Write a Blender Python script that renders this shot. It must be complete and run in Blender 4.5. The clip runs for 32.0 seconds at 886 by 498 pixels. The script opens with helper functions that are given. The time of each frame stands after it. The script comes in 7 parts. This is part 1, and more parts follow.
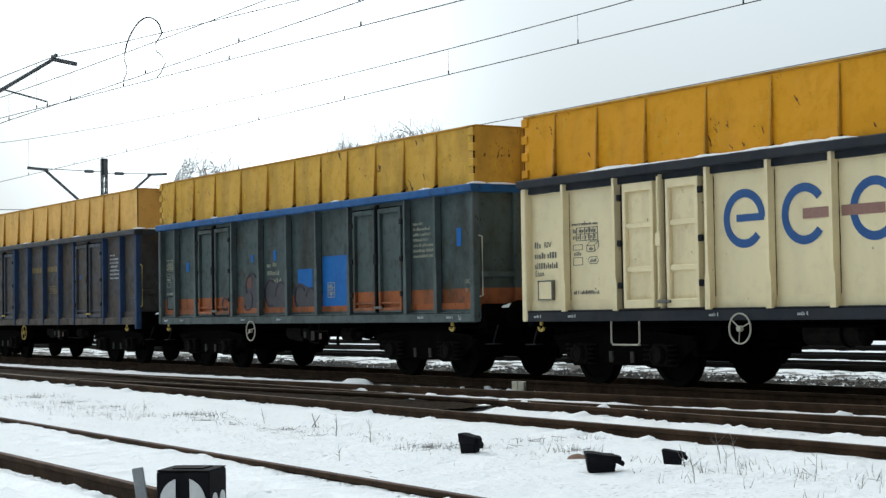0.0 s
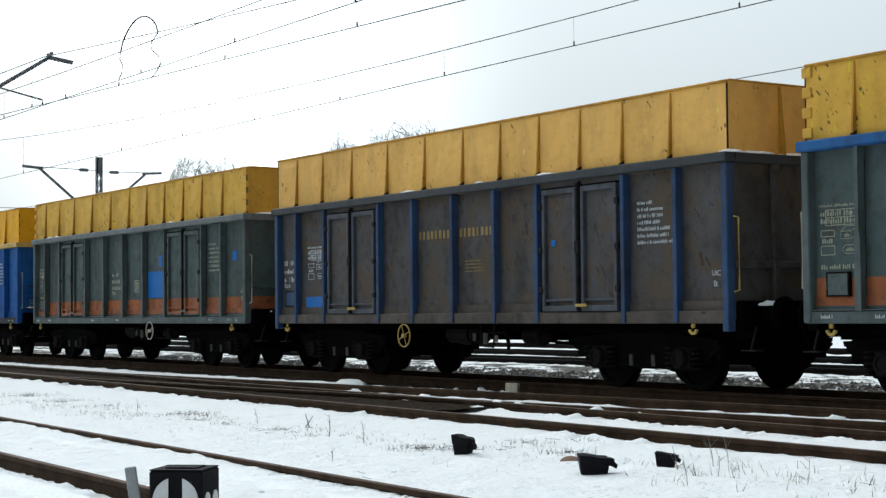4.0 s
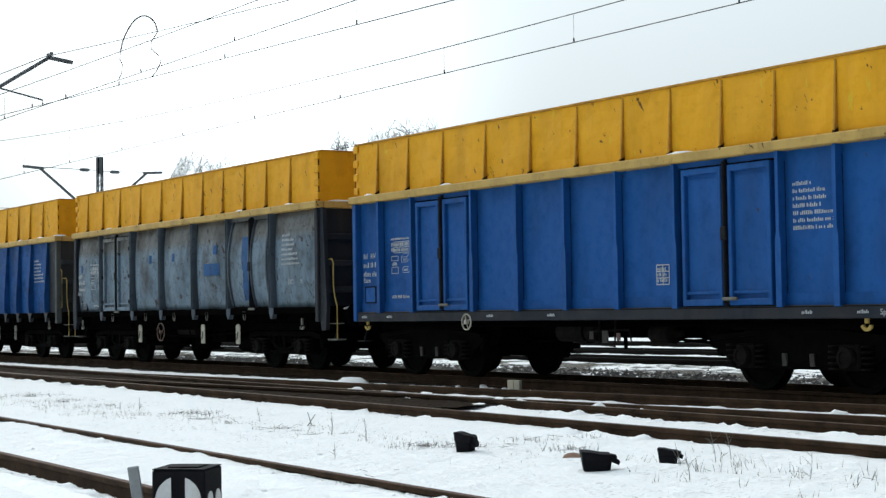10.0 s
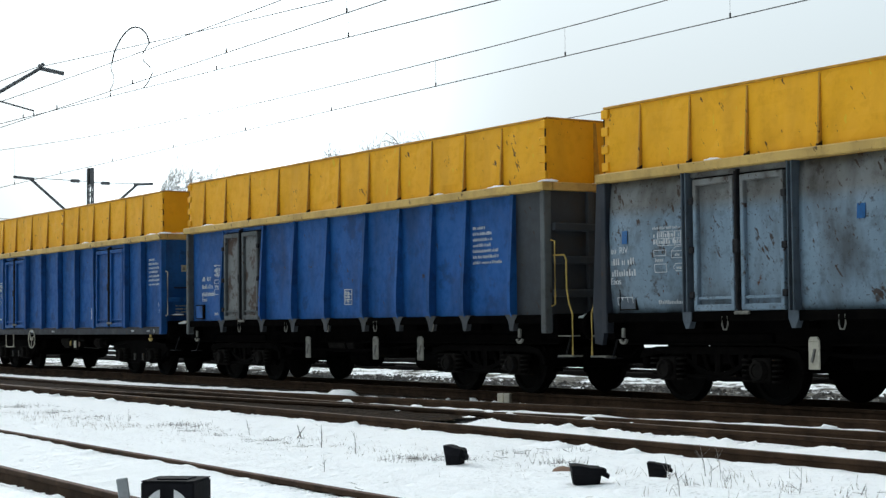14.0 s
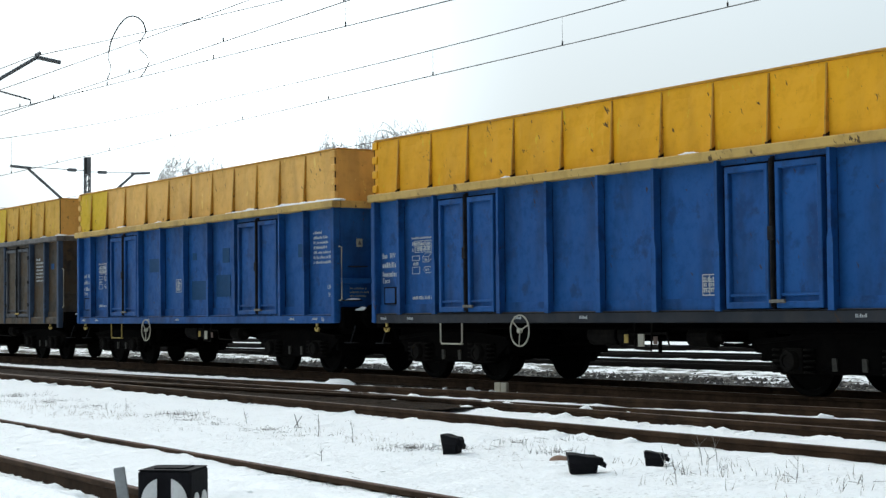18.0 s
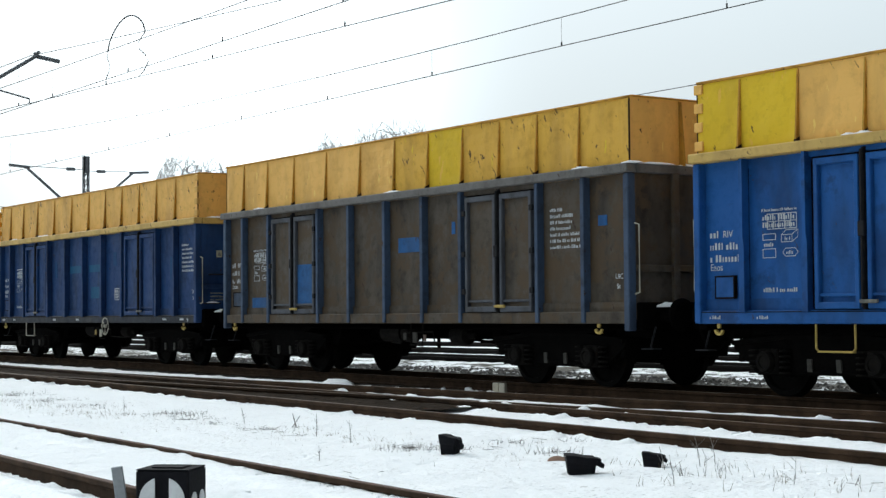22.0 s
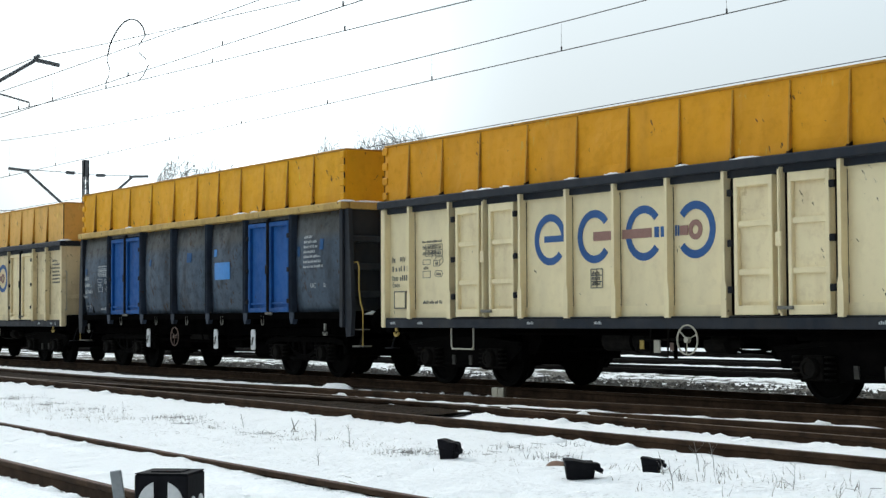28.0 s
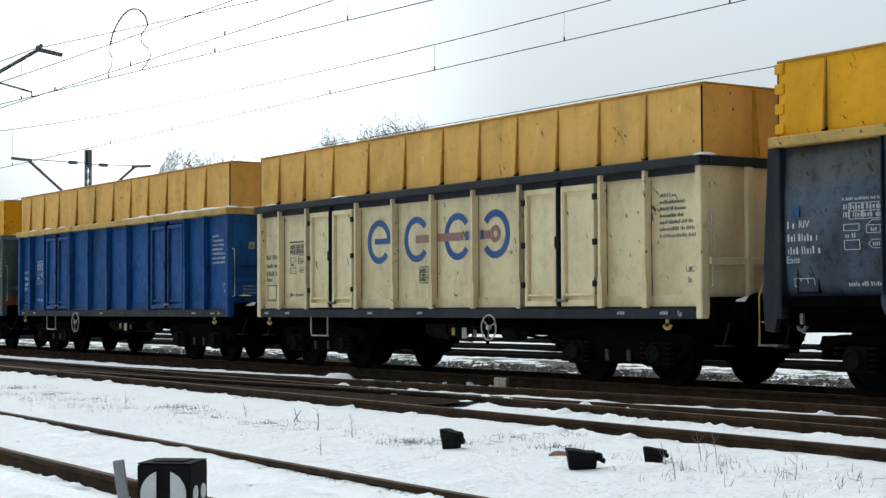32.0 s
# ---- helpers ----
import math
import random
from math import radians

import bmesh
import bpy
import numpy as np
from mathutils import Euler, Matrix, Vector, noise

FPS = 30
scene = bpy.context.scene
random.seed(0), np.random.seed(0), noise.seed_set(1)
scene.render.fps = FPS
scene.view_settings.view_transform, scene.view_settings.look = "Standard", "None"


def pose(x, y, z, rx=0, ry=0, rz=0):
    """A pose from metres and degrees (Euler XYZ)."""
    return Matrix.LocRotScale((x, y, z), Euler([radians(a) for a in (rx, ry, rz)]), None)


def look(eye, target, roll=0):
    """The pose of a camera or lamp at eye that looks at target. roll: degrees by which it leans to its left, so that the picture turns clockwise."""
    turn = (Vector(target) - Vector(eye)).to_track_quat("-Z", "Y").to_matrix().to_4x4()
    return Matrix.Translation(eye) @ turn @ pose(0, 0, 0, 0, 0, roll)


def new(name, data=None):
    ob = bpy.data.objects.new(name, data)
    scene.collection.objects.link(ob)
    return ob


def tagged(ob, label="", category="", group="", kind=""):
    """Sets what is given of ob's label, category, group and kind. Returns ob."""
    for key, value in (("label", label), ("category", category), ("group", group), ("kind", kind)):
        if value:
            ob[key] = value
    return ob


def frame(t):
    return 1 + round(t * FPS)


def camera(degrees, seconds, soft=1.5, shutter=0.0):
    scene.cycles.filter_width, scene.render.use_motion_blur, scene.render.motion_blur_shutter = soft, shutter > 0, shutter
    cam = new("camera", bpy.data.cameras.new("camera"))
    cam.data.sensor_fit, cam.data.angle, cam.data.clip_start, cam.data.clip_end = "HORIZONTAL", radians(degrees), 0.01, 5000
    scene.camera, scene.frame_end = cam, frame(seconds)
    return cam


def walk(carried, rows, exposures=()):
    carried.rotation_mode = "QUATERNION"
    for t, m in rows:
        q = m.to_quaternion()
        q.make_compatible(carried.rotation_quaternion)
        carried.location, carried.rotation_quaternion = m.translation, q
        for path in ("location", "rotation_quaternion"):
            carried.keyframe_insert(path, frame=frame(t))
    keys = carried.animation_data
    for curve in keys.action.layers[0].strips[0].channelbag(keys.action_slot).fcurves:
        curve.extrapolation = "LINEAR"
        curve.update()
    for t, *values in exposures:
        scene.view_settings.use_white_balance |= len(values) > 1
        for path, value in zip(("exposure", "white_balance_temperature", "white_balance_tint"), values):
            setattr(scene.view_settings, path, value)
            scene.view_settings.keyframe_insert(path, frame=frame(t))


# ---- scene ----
cam = camera(30.9, 32.0, soft=1.4)

# a hand-held camera that stands still and turns a little: seconds, yaw, pitch, roll
PATH = [
    (0.0, 56.780, 2.289, 0.893),
    (0.5, 56.779, 2.337, 0.886),
    (1.0, 56.808, 2.354, 0.877),
    (1.5, 56.790, 2.334, 0.856),
    (2.0, 56.789, 2.328, 0.827),
    (2.5, 56.762, 2.343, 0.727),
    (4.5, 56.536, 2.318, 0.467),
    (5.0, 56.476, 2.266, 0.535),
    (5.5, 56.462, 2.211, 0.648),
    (6.0, 56.462, 2.211, 0.648),
    (6.5, 56.474, 2.144, 0.671),
    (7.0, 56.503, 2.119, 0.513),
    (7.5, 56.493, 2.077, 0.601),
    (8.0, 56.463, 2.048, 0.659),
    (8.5, 56.434, 2.088, 0.648),
    (9.0, 56.487, 2.172, 0.766),
    (9.5, 56.614, 2.192, 0.984),
    (10.0, 56.626, 2.241, 0.868),
    (10.5, 56.597, 2.247, 0.924),
    (11.0, 56.521, 2.289, 0.964),
    (11.5, 56.477, 2.413, 0.816),
    (12.0, 56.446, 2.505, 0.766),
    (12.5, 56.425, 2.578, 0.692),
    (13.0, 56.401, 2.636, 0.667),
    (13.5, 56.354, 2.672, 0.601),
    (14.0, 56.278, 2.695, 0.605),
    (14.5, 56.224, 2.653, 0.565),
    (16.5, 56.164, 2.352, 0.568),
    (17.0, 56.140, 2.324, 0.576),
    (17.5, 56.132, 2.267, 0.548),
    (18.0, 56.175, 2.312, 0.585),
    (18.5, 56.234, 2.328, 0.688),
    (19.0, 56.246, 2.323, 0.615),
    (19.5, 56.237, 2.234, 0.587),
    (20.0, 56.149, 2.237, 0.551),
    (20.5, 56.112, 2.243, 0.470),
    (21.0, 56.105, 2.271, 0.474),
    (21.5, 56.099, 2.279, 0.384),
    (22.0, 56.116, 2.320, 0.421),
    (22.5, 56.114, 2.345, 0.424),
    (23.0, 56.148, 2.293, 0.461),
    (23.5, 56.169, 2.186, 0.500),
    (24.0, 56.140, 2.149, 0.447),
    (24.5, 56.082, 2.178, 0.454),
    (25.0, 56.056, 2.219, 0.415),
    (25.5, 56.024, 2.236, 0.348),
    (27.5, 56.060, 2.431, 0.346),
    (28.0, 56.090, 2.483, 0.287),
    (28.5, 56.155, 2.476, 0.328),
    (29.0, 56.165, 2.461, 0.367),
    (29.5, 56.180, 2.450, 0.315),
    (30.0, 56.177, 2.367, 0.405),
    (30.5, 56.187, 2.249, 0.323),
    (31.0, 56.183, 2.224, 0.343),
    (31.5, 56.162, 2.180, 0.223),
    (32.0, 56.178, 2.126, 0.239),
]
EYE = (0.0, 0.0, 1.10)
walk(cam, [(t, pose(*EYE, 90 + p, r, y)) for t, y, p, r in PATH], exposures=((0.0, -0.08), (2.5, -0.16), (5.0, 0.0), (28.0, 0.0), (30.0, -0.18), (32.0, -0.14)))

# ---- plan: x along the tracks, y away from the camera, z up from the rail top ----
TRACK_Y = 16.06          # middle of the track that carries the train
GAUGE = 0.755            # half distance of the rail heads
PITCH = 14.04            # length of a wagon over its buffers


def travel(t):
    """Where the train stands along its track at t seconds."""
    return -20.8706 + 4.93878 * t + 0.0178727 * t * t - 0.0000657 * t ** 3


# ---- light: a thin overcast, brighter towards a veiled sun behind the train ----
SUN_AZ, SUN_EL = radians(90), radians(25)
world = bpy.data.worlds.new("overcast")
scene.world = world
world.use_nodes = True
wn, wl = world.node_tree.nodes, world.node_tree.links
wn.clear()
w_out = wn.new("ShaderNodeOutputWorld")
w_bg = wn.new("ShaderNodeBackground")
sky = wn.new("ShaderNodeTexSky")
sky.sky_type, sky.sun_disc = "NISHITA", False
sky.sun_elevation, sky.sun_rotation = SUN_EL, -SUN_AZ
sky.air_density, sky.dust_density, sky.ozone_density = 1.0, 4.0, 1.0
w_co = wn.new("ShaderNodeTexCoord")
w_noise = wn.new("ShaderNodeTexNoise")
w_noise.inputs["Scale"].default_value = 1.6
w_noise.inputs["Detail"].default_value = 4
w_map = wn.new("ShaderNodeMapRange")
w_map.inputs["From Min"].default_value, w_map.inputs["From Max"].default_value = 0.3, 0.75
w_map.inputs["To Min"].default_value, w_map.inputs["To Max"].default_value = 0.9, 0.99
# the veil of cloud, brightest round the sun
sun_dir = Vector((-math.sin(SUN_AZ) * math.cos(SUN_EL), math.cos(SUN_AZ) * math.cos(SUN_EL), math.sin(SUN_EL)))
w_dot = wn.new("ShaderNodeVectorMath")
w_dot.operation = "DOT_PRODUCT"
w_dot.inputs[1].default_value = sun_dir
w_halo = wn.new("ShaderNodeMapRange")
w_halo.inputs["From Min"].default_value, w_halo.inputs["From Max"].default_value = -1.0, 1.0
w_veil = wn.new("ShaderNodeValToRGB")
stops = w_veil.color_ramp.elements
stops[0].position, stops[0].color = 0.0, (0.054, 0.06, 0.067, 1)
stops[1].position, stops[1].color = 1.0, (0.43, 0.49, 0.52, 1)
for at, col in ((0.3, (0.067, 0.076, 0.084)), (0.45, (0.102, 0.115, 0.124)), (0.6, (0.180, 0.208, 0.225)), (0.68, (0.262, 0.335, 0.378)), (0.78, (0.385, 0.445, 0.472)), (0.9, (0.462, 0.522, 0.55))):
    stops.new(at).color = (*col, 1)
# an overcast sky grows brighter towards the zenith
w_sep = wn.new("ShaderNodeSeparateXYZ")
wl.new(w_co.outputs["Generated"], w_sep.inputs["Vector"])
w_up = wn.new("ShaderNodeMapRange")
w_up.inputs["From Min"].default_value, w_up.inputs["From Max"].default_value = 0.0, 1.0
w_up.inputs["To Min"].default_value, w_up.inputs["To Max"].default_value = 10.8, 34.0
wl.new(w_sep.outputs["Z"], w_up.inputs["Value"])
w_gain = wn.new("ShaderNodeVectorMath")
w_gain.operation = "SCALE"
wl.new(w_up.outputs["Result"], w_gain.inputs["Scale"])
# a thin place in the cloud, low behind the train, where the sun shines through
GLOW_AZ, GLOW_EL = radians(64.2), radians(7.6)
w_near = wn.new("ShaderNodeVectorMath")
w_near.operation = "DOT_PRODUCT"
w_near.inputs[1].default_value = (-math.sin(GLOW_AZ) * math.cos(GLOW_EL), math.cos(GLOW_AZ) * math.cos(GLOW_EL), math.sin(GLOW_EL))
w_thin = wn.new("ShaderNodeMapRange")
w_thin.inputs["From Min"].default_value, w_thin.inputs["From Max"].default_value = math.cos(radians(16.0)), 1.0
w_curve = wn.new("ShaderNodeMath")
w_curve.operation = "POWER"
w_curve.inputs[1].default_value = 6.0
w_boost = wn.new("ShaderNodeMath")
w_boost.operation = "MULTIPLY_ADD"
w_boost.inputs[1].default_value, w_boost.inputs[2].default_value = 1.7, 1.0
w_lit = wn.new("ShaderNodeVectorMath")
w_lit.operation = "SCALE"
w_mix = wn.new("ShaderNodeMix")
w_mix.data_type = "RGBA"
wl.new(w_co.outputs["Generated"], w_noise.inputs["Vector"])
wl.new(w_co.outputs["Generated"], w_dot.inputs[0])
wl.new(w_dot.outputs["Value"], w_halo.inputs["Value"])
wl.new(w_halo.outputs["Result"], w_veil.inputs["Fac"])
wl.new(w_veil.outputs["Color"], w_gain.inputs[0])
wl.new(w_noise.outputs["Fac"], w_map.inputs["Value"])
wl.new(w_map.outputs["Result"], w_mix.inputs["Factor"])
wl.new(sky.outputs["Color"], w_mix.inputs["A"])
wl.new(w_co.outputs["Generated"], w_near.inputs[0])
wl.new(w_near.outputs["Value"], w_thin.inputs["Value"])
wl.new(w_gain.outputs["Vector"], w_lit.inputs[0])
wl.new(w_thin.outputs["Result"], w_curve.inputs[0])
wl.new(w_curve.outputs["Value"], w_boost.inputs[0])
wl.new(w_boost.outputs["Value"], w_lit.inputs["Scale"])
wl.new(w_lit.outputs["Vector"], w_mix.inputs["B"])
wl.new(w_mix.outputs["Result"], w_bg.inputs["Color"])
wl.new(w_bg.outputs["Background"], w_out.inputs["Surface"])
w_bg.inputs["Strength"].default_value = 0.12

sun = new("sun", bpy.data.lights.new("sun", "SUN"))
sun.data.energy, sun.data.angle, sun.data.color = 1.25, radians(25), (1.0, 0.99, 0.97)
sun.matrix_world = look((0, 0, 40), tuple(Vector((0, 0, 40)) - sun_dir))


# ---- materials ----
def shader(name):
    m = bpy.data.materials.new(name)
    m.use_nodes = True
    return m, m.node_tree.nodes, m.node_tree.links, m.node_tree.nodes["Principled BSDF"]


def noise_node(n, l, scale, detail=4, rough=0.6, vec=None, stretch=None, tilt=0.0):
    tex = n.new("ShaderNodeTexNoise")
    tex.inputs["Scale"].default_value, tex.inputs["Detail"].default_value = scale, detail
    tex.inputs["Roughness"].default_value = rough
    if vec is not None:
        if stretch:
            mp = n.new("ShaderNodeMapping")
            mp.inputs["Scale"].default_value = stretch
            if tilt:
                turned = n.new("ShaderNodeVectorRotate")
                turned.rotation_type = "Y_AXIS"
                turned.inputs["Angle"].default_value = tilt
                l.new(vec, turned.inputs["Vector"])
                vec = turned.outputs["Vector"]
            l.new(vec, mp.inputs["Vector"])
            vec = mp.outputs["Vector"]
        l.new(vec, tex.inputs["Vector"])
    return tex.outputs["Fac"]


def ramp(n, l, fac, a, b, lo=0.0, hi=1.0):
    mr = n.new("ShaderNodeMapRange")
    mr.inputs["From Min"].default_value, mr.inputs["From Max"].default_value = a, b
    mr.inputs["To Min"].default_value, mr.inputs["To Max"].default_value = lo, hi
    l.new(fac, mr.inputs["Value"])
    return mr.outputs["Result"]


def mixc(n, l, fac, a, b, mode="MIX"):
    mx = n.new("ShaderNodeMix")
    mx.data_type, mx.blend_type = "RGBA", mode
    for sock, val in (("Factor", fac), ("A", a), ("B", b)):
        if isinstance(val, (tuple, list)):
            mx.inputs[sock].default_value = (*val[:3], 1)
        elif isinstance(val, (int, float)):
            mx.inputs[sock].default_value = val
        else:
            l.new(val, mx.inputs[sock])
    return mx.outputs["Result"]


def bump(n, l, bsdf, height, strength, dist=0.02):
    bp = n.new("ShaderNodeBump")
    bp.inputs["Strength"].default_value, bp.inputs["Distance"].default_value = strength, dist
    l.new(height, bp.inputs["Height"])
    l.new(bp.outputs["Normal"], bsdf.inputs["Normal"])


def coords(n, l, place=True):
    """Object coordinates, moved by a random step for each object."""
    tc = n.new("ShaderNodeTexCoord")
    if not place:
        return tc.outputs["Object"], None
    info = n.new("ShaderNodeObjectInfo")
    sc = n.new("ShaderNodeMath")
    sc.operation = "MULTIPLY"
    sc.inputs[1].default_value = 37.0
    l.new(info.outputs["Random"], sc.inputs[0])
    ad = n.new("ShaderNodeVectorMath")
    ad.operation = "ADD"
    l.new(tc.outputs["Object"], ad.inputs[0])
    l.new(sc.outputs["Value"], ad.inputs[1])
    return ad.outputs["Vector"], info.outputs["Random"]


def paint(name, colour, dirt=(0.05, 0.045, 0.04), dirty=0.35, rust=0.12, rough=0.55, streak=0.4, band=None, fade=0.15, vary=0.12, blot=0.0, blot_to=((0.05, 0.032, 0.024), (0.15, 0.105, 0.08)), flecks=0.3, scuff=None, blot_scale=1.7, soft=0.004, pits=0.0):
    """Weathered wagon paint: fading, grime in vertical runs, rusty chips. band: (z0, z1, colour), a painted stripe."""
    m, n, l, b = shader(name)
    vec, rnd = coords(n, l)
    base = colour
    if band:
        tc = n.new("ShaderNodeTexCoord")
        sp = n.new("ShaderNodeSeparateXYZ")
        l.new(tc.outputs["Object"], sp.inputs["Vector"])
        up = ramp(n, l, sp.outputs["Z"], band[0] - soft, band[0] + soft)
        dn = ramp(n, l, sp.outputs["Z"], band[1] - soft, band[1] + soft, 1, 0)
        mul = n.new("ShaderNodeMath")
        mul.operation = "MULTIPLY"
        l.new(up, mul.inputs[0])
        l.new(dn, mul.inputs[1])
        base = mixc(n, l, mul.outputs["Value"], colour, band[2])
    big = noise_node(n, l, 0.9, 5, 0.6, vec)
    pale = tuple(min(1, c * 0.75 + 0.14) for c in colour)
    c = mixc(n, l, ramp(n, l, big, 0.4, 0.75, 0, fade), base, pale)
    c = mixc(n, l, ramp(n, l, rnd, 0, 1, 0, vary), c, tuple(x * 0.55 for x in colour))
    runs = noise_node(n, l, 1.3, 5, 0.55, vec, (1.5, 1.5, 0.5))
    c = mixc(n, l, ramp(n, l, runs, 0.46, 0.72, 0, streak), c, dirt)
    grime = noise_node(n, l, 5.5, 8, 0.7, vec)
    c = mixc(n, l, ramp(n, l, grime, 0.5, 0.75, 0, dirty), c, dirt)
    chips = noise_node(n, l, 6.5, 6, 0.72, vec, (1.0, 1.0, 0.55))
    spots = ramp(n, l, chips, 0.735 - 0.5 * rust, 0.765 - 0.5 * rust)
    c = mixc(n, l, spots, c, mixc(n, l, grime, (0.035, 0.016, 0.01), (0.12, 0.05, 0.022)))
    if blot:
        patches = noise_node(n, l, blot_scale, 8, 0.68, vec)
        c = mixc(n, l, ramp(n, l, patches, 0.66 - blot, 0.74 - blot, 0, 0.85), c, mixc(n, l, grime, *blot_to))
    # short dark scratches and flaked spots, gathered where the sheet was knocked about
    small = noise_node(n, l, 12.0, 3, 0.6, vec, (1.25, 1.25, 0.42), radians(32))
    worn = ramp(n, l, noise_node(n, l, 2.3, 3, 0.5, vec), 0.35, 0.7, -0.09, 0.09)
    both = n.new("ShaderNodeMath")
    both.operation = "ADD"
    l.new(small, both.inputs[0])
    l.new(worn, both.inputs[1])
    c = mixc(n, l, ramp(n, l, both.outputs["Value"], 0.76 - 0.14 * flecks, 0.79 - 0.14 * flecks, 0, 0.9), c, mixc(n, l, grime, (0.02, 0.014, 0.01), (0.07, 0.04, 0.025)))
    if pits:                                  # fine dark specks and flaked spots
        fine = noise_node(n, l, 21.0, 4, 0.65, vec)
        c = mixc(n, l, ramp(n, l, fine, 0.70 - pits, 0.73 - pits, 0, 0.85), c, mixc(n, l, grime, (0.018, 0.013, 0.010), (0.06, 0.04, 0.03)))
    if scuff:
        rub = noise_node(n, l, 3.4, 5, 0.6, vec, (2.2, 2.2, 0.7))
        c = mixc(n, l, ramp(n, l, rub, 0.655, 0.675, 0, 0.7), c, scuff)
    l.new(c, b.inputs["Base Color"])
    l.new(ramp(n, l, grime, 0.3, 0.7, rough - 0.1, rough + 0.25), b.inputs["Roughness"])
    b.inputs["Specular IOR Level"].default_value = 0.16
    bump(n, l, b, big, 0.25, 0.03)
    return m


def plain(name, a, b_, scale=6.0, rough=0.7, metal=0.0, relief=0.2, dist=0.01, spec=0.3):
    m, n, l, b = shader(name)
    vec, rnd = coords(n, l)
    f = noise_node(n, l, scale, 6, 0.65, vec)
    g = noise_node(n, l, scale * 6, 4, 0.6, vec)
    c = mixc(n, l, ramp(n, l, f, 0.35, 0.7), a, b_)
    c = mixc(n, l, ramp(n, l, g, 0.45, 0.8, 0, 0.35), c, tuple(x * 0.5 for x in a))
    l.new(c, b.inputs["Base Color"])
    b.inputs["Roughness"].default_value, b.inputs["Metallic"].default_value = rough, metal
    b.inputs["Specular IOR Level"].default_value = spec
    bump(n, l, b, g, relief, dist)
    return m


CREAM = paint("cream_paint", (0.86, 0.735, 0.465), (0.26, 0.17, 0.09), 0.14, 0.04, 0.5, 0.16, fade=0.05, vary=0.05, flecks=0.15)
CREAM_OLD = paint("dirty_cream_paint", (0.80, 0.675, 0.42), (0.20, 0.12, 0.055), 0.28, 0.07, 0.5, 0.34, fade=0.05, vary=0.08, flecks=0.55, blot=0.03, blot_scale=1.6, blot_to=((0.42, 0.29, 0.13), (0.66, 0.53, 0.31)))
CREAM_RUSTY = paint("rust_stained_cream_paint", (0.84, 0.715, 0.45), (0.34, 0.20, 0.09), 0.3, 0.1, 0.5, 0.3, fade=0.04, vary=0.05, flecks=0.4, blot=0.03, blot_scale=2.6, blot_to=((0.36, 0.22, 0.09), (0.66, 0.53, 0.30)))
NAVY = paint("navy_paint", (0.013, 0.018, 0.027), dirty=0.3, rust=0.06)
GREYGREEN = paint("grey_green_paint", (0.068, 0.096, 0.096), (0.028, 0.023, 0.016), dirty=0.5, rust=0.11, streak=0.7, band=(1.16, 1.50, (0.36, 0.105, 0.032)), flecks=0.5, blot=0.08, blot_scale=2.2, blot_to=((0.03, 0.026, 0.019), (0.092, 0.088, 0.062)))
GREYGREEN_TRIM = paint("grey_green_trim_paint", (0.090, 0.118, 0.120), (0.035, 0.028, 0.02), dirty=0.45, rust=0.1, streak=0.6, flecks=0.4)
BLUE_RIM = paint("blue_rim_paint", (0.016, 0.105, 0.29), (0.02, 0.02, 0.025), dirty=0.35, rust=0.06, flecks=0.5)
GREY_RIM = paint("grey_rim_paint", (0.14, 0.16, 0.165), dirty=0.4, rust=0.1)
BROWN = paint("sooty_blue_brown_paint", (0.072, 0.066, 0.064), (0.014, 0.012, 0.011), 0.55, 0.12, streak=0.6, flecks=0.85, blot=0.15, blot_scale=1.5, blot_to=((0.034, 0.026, 0.019), (0.140, 0.100, 0.066)), scuff=(0.030, 0.055, 0.13), pits=0.04)
BROWN_LOW = paint("worn_brown_skirt_paint", (0.085, 0.070, 0.060), (0.014, 0.012, 0.010), 0.5, 0.12, streak=0.5, flecks=0.6, blot=0.10, blot_scale=1.6, blot_to=((0.020, 0.015, 0.012), (0.13, 0.10, 0.08)))
BROWN_RUST = paint("rust_brown_paint", (0.080, 0.064, 0.047), (0.012, 0.010, 0.008), 0.5, 0.1, streak=0.7, flecks=0.45, blot=0.18, blot_scale=2.2, blot_to=((0.026, 0.018, 0.011), (0.125, 0.083, 0.047)))
DOOR_FRAME = paint("grey_door_frame_paint", (0.075, 0.083, 0.10), (0.03, 0.025, 0.02), 0.55, 0.12, streak=0.6, flecks=0.5)
BLUE_POST = paint("blue_post_paint", (0.028, 0.066, 0.152), (0.03, 0.025, 0.02), 0.5, 0.12, streak=0.6, flecks=0.5)
DULL_POST = paint("dull_blue_grey_post_paint", (0.046, 0.078, 0.135), (0.018, 0.015, 0.012), 0.55, 0.14, streak=0.6, flecks=0.6)
WORN_RIM = paint("worn_grey_brown_rim_paint", (0.135, 0.128, 0.120), (0.03, 0.024, 0.018), 0.5, 0.14, streak=0.5, flecks=0.6)
BRIGHT = paint("bright_blue_paint", (0.010, 0.092, 0.315), (0.007, 0.024, 0.070), dirty=0.25, rust=0.02, streak=0.45, fade=0.02, flecks=0.2)
BLUE = paint("mid_blue_paint", (0.011, 0.087, 0.285), (0.007, 0.018, 0.05), dirty=0.3, rust=0.06, streak=0.6, fade=0.03, flecks=0.3, blot=0.11, blot_scale=2.0, blot_to=((0.006, 0.030, 0.10), (0.012, 0.062, 0.20)))
DEEP = paint("deep_blue_paint", (0.010, 0.045, 0.142), (0.01, 0.012, 0.016), dirty=0.35, rust=0.06, streak=0.6, fade=0.1, flecks=0.4)
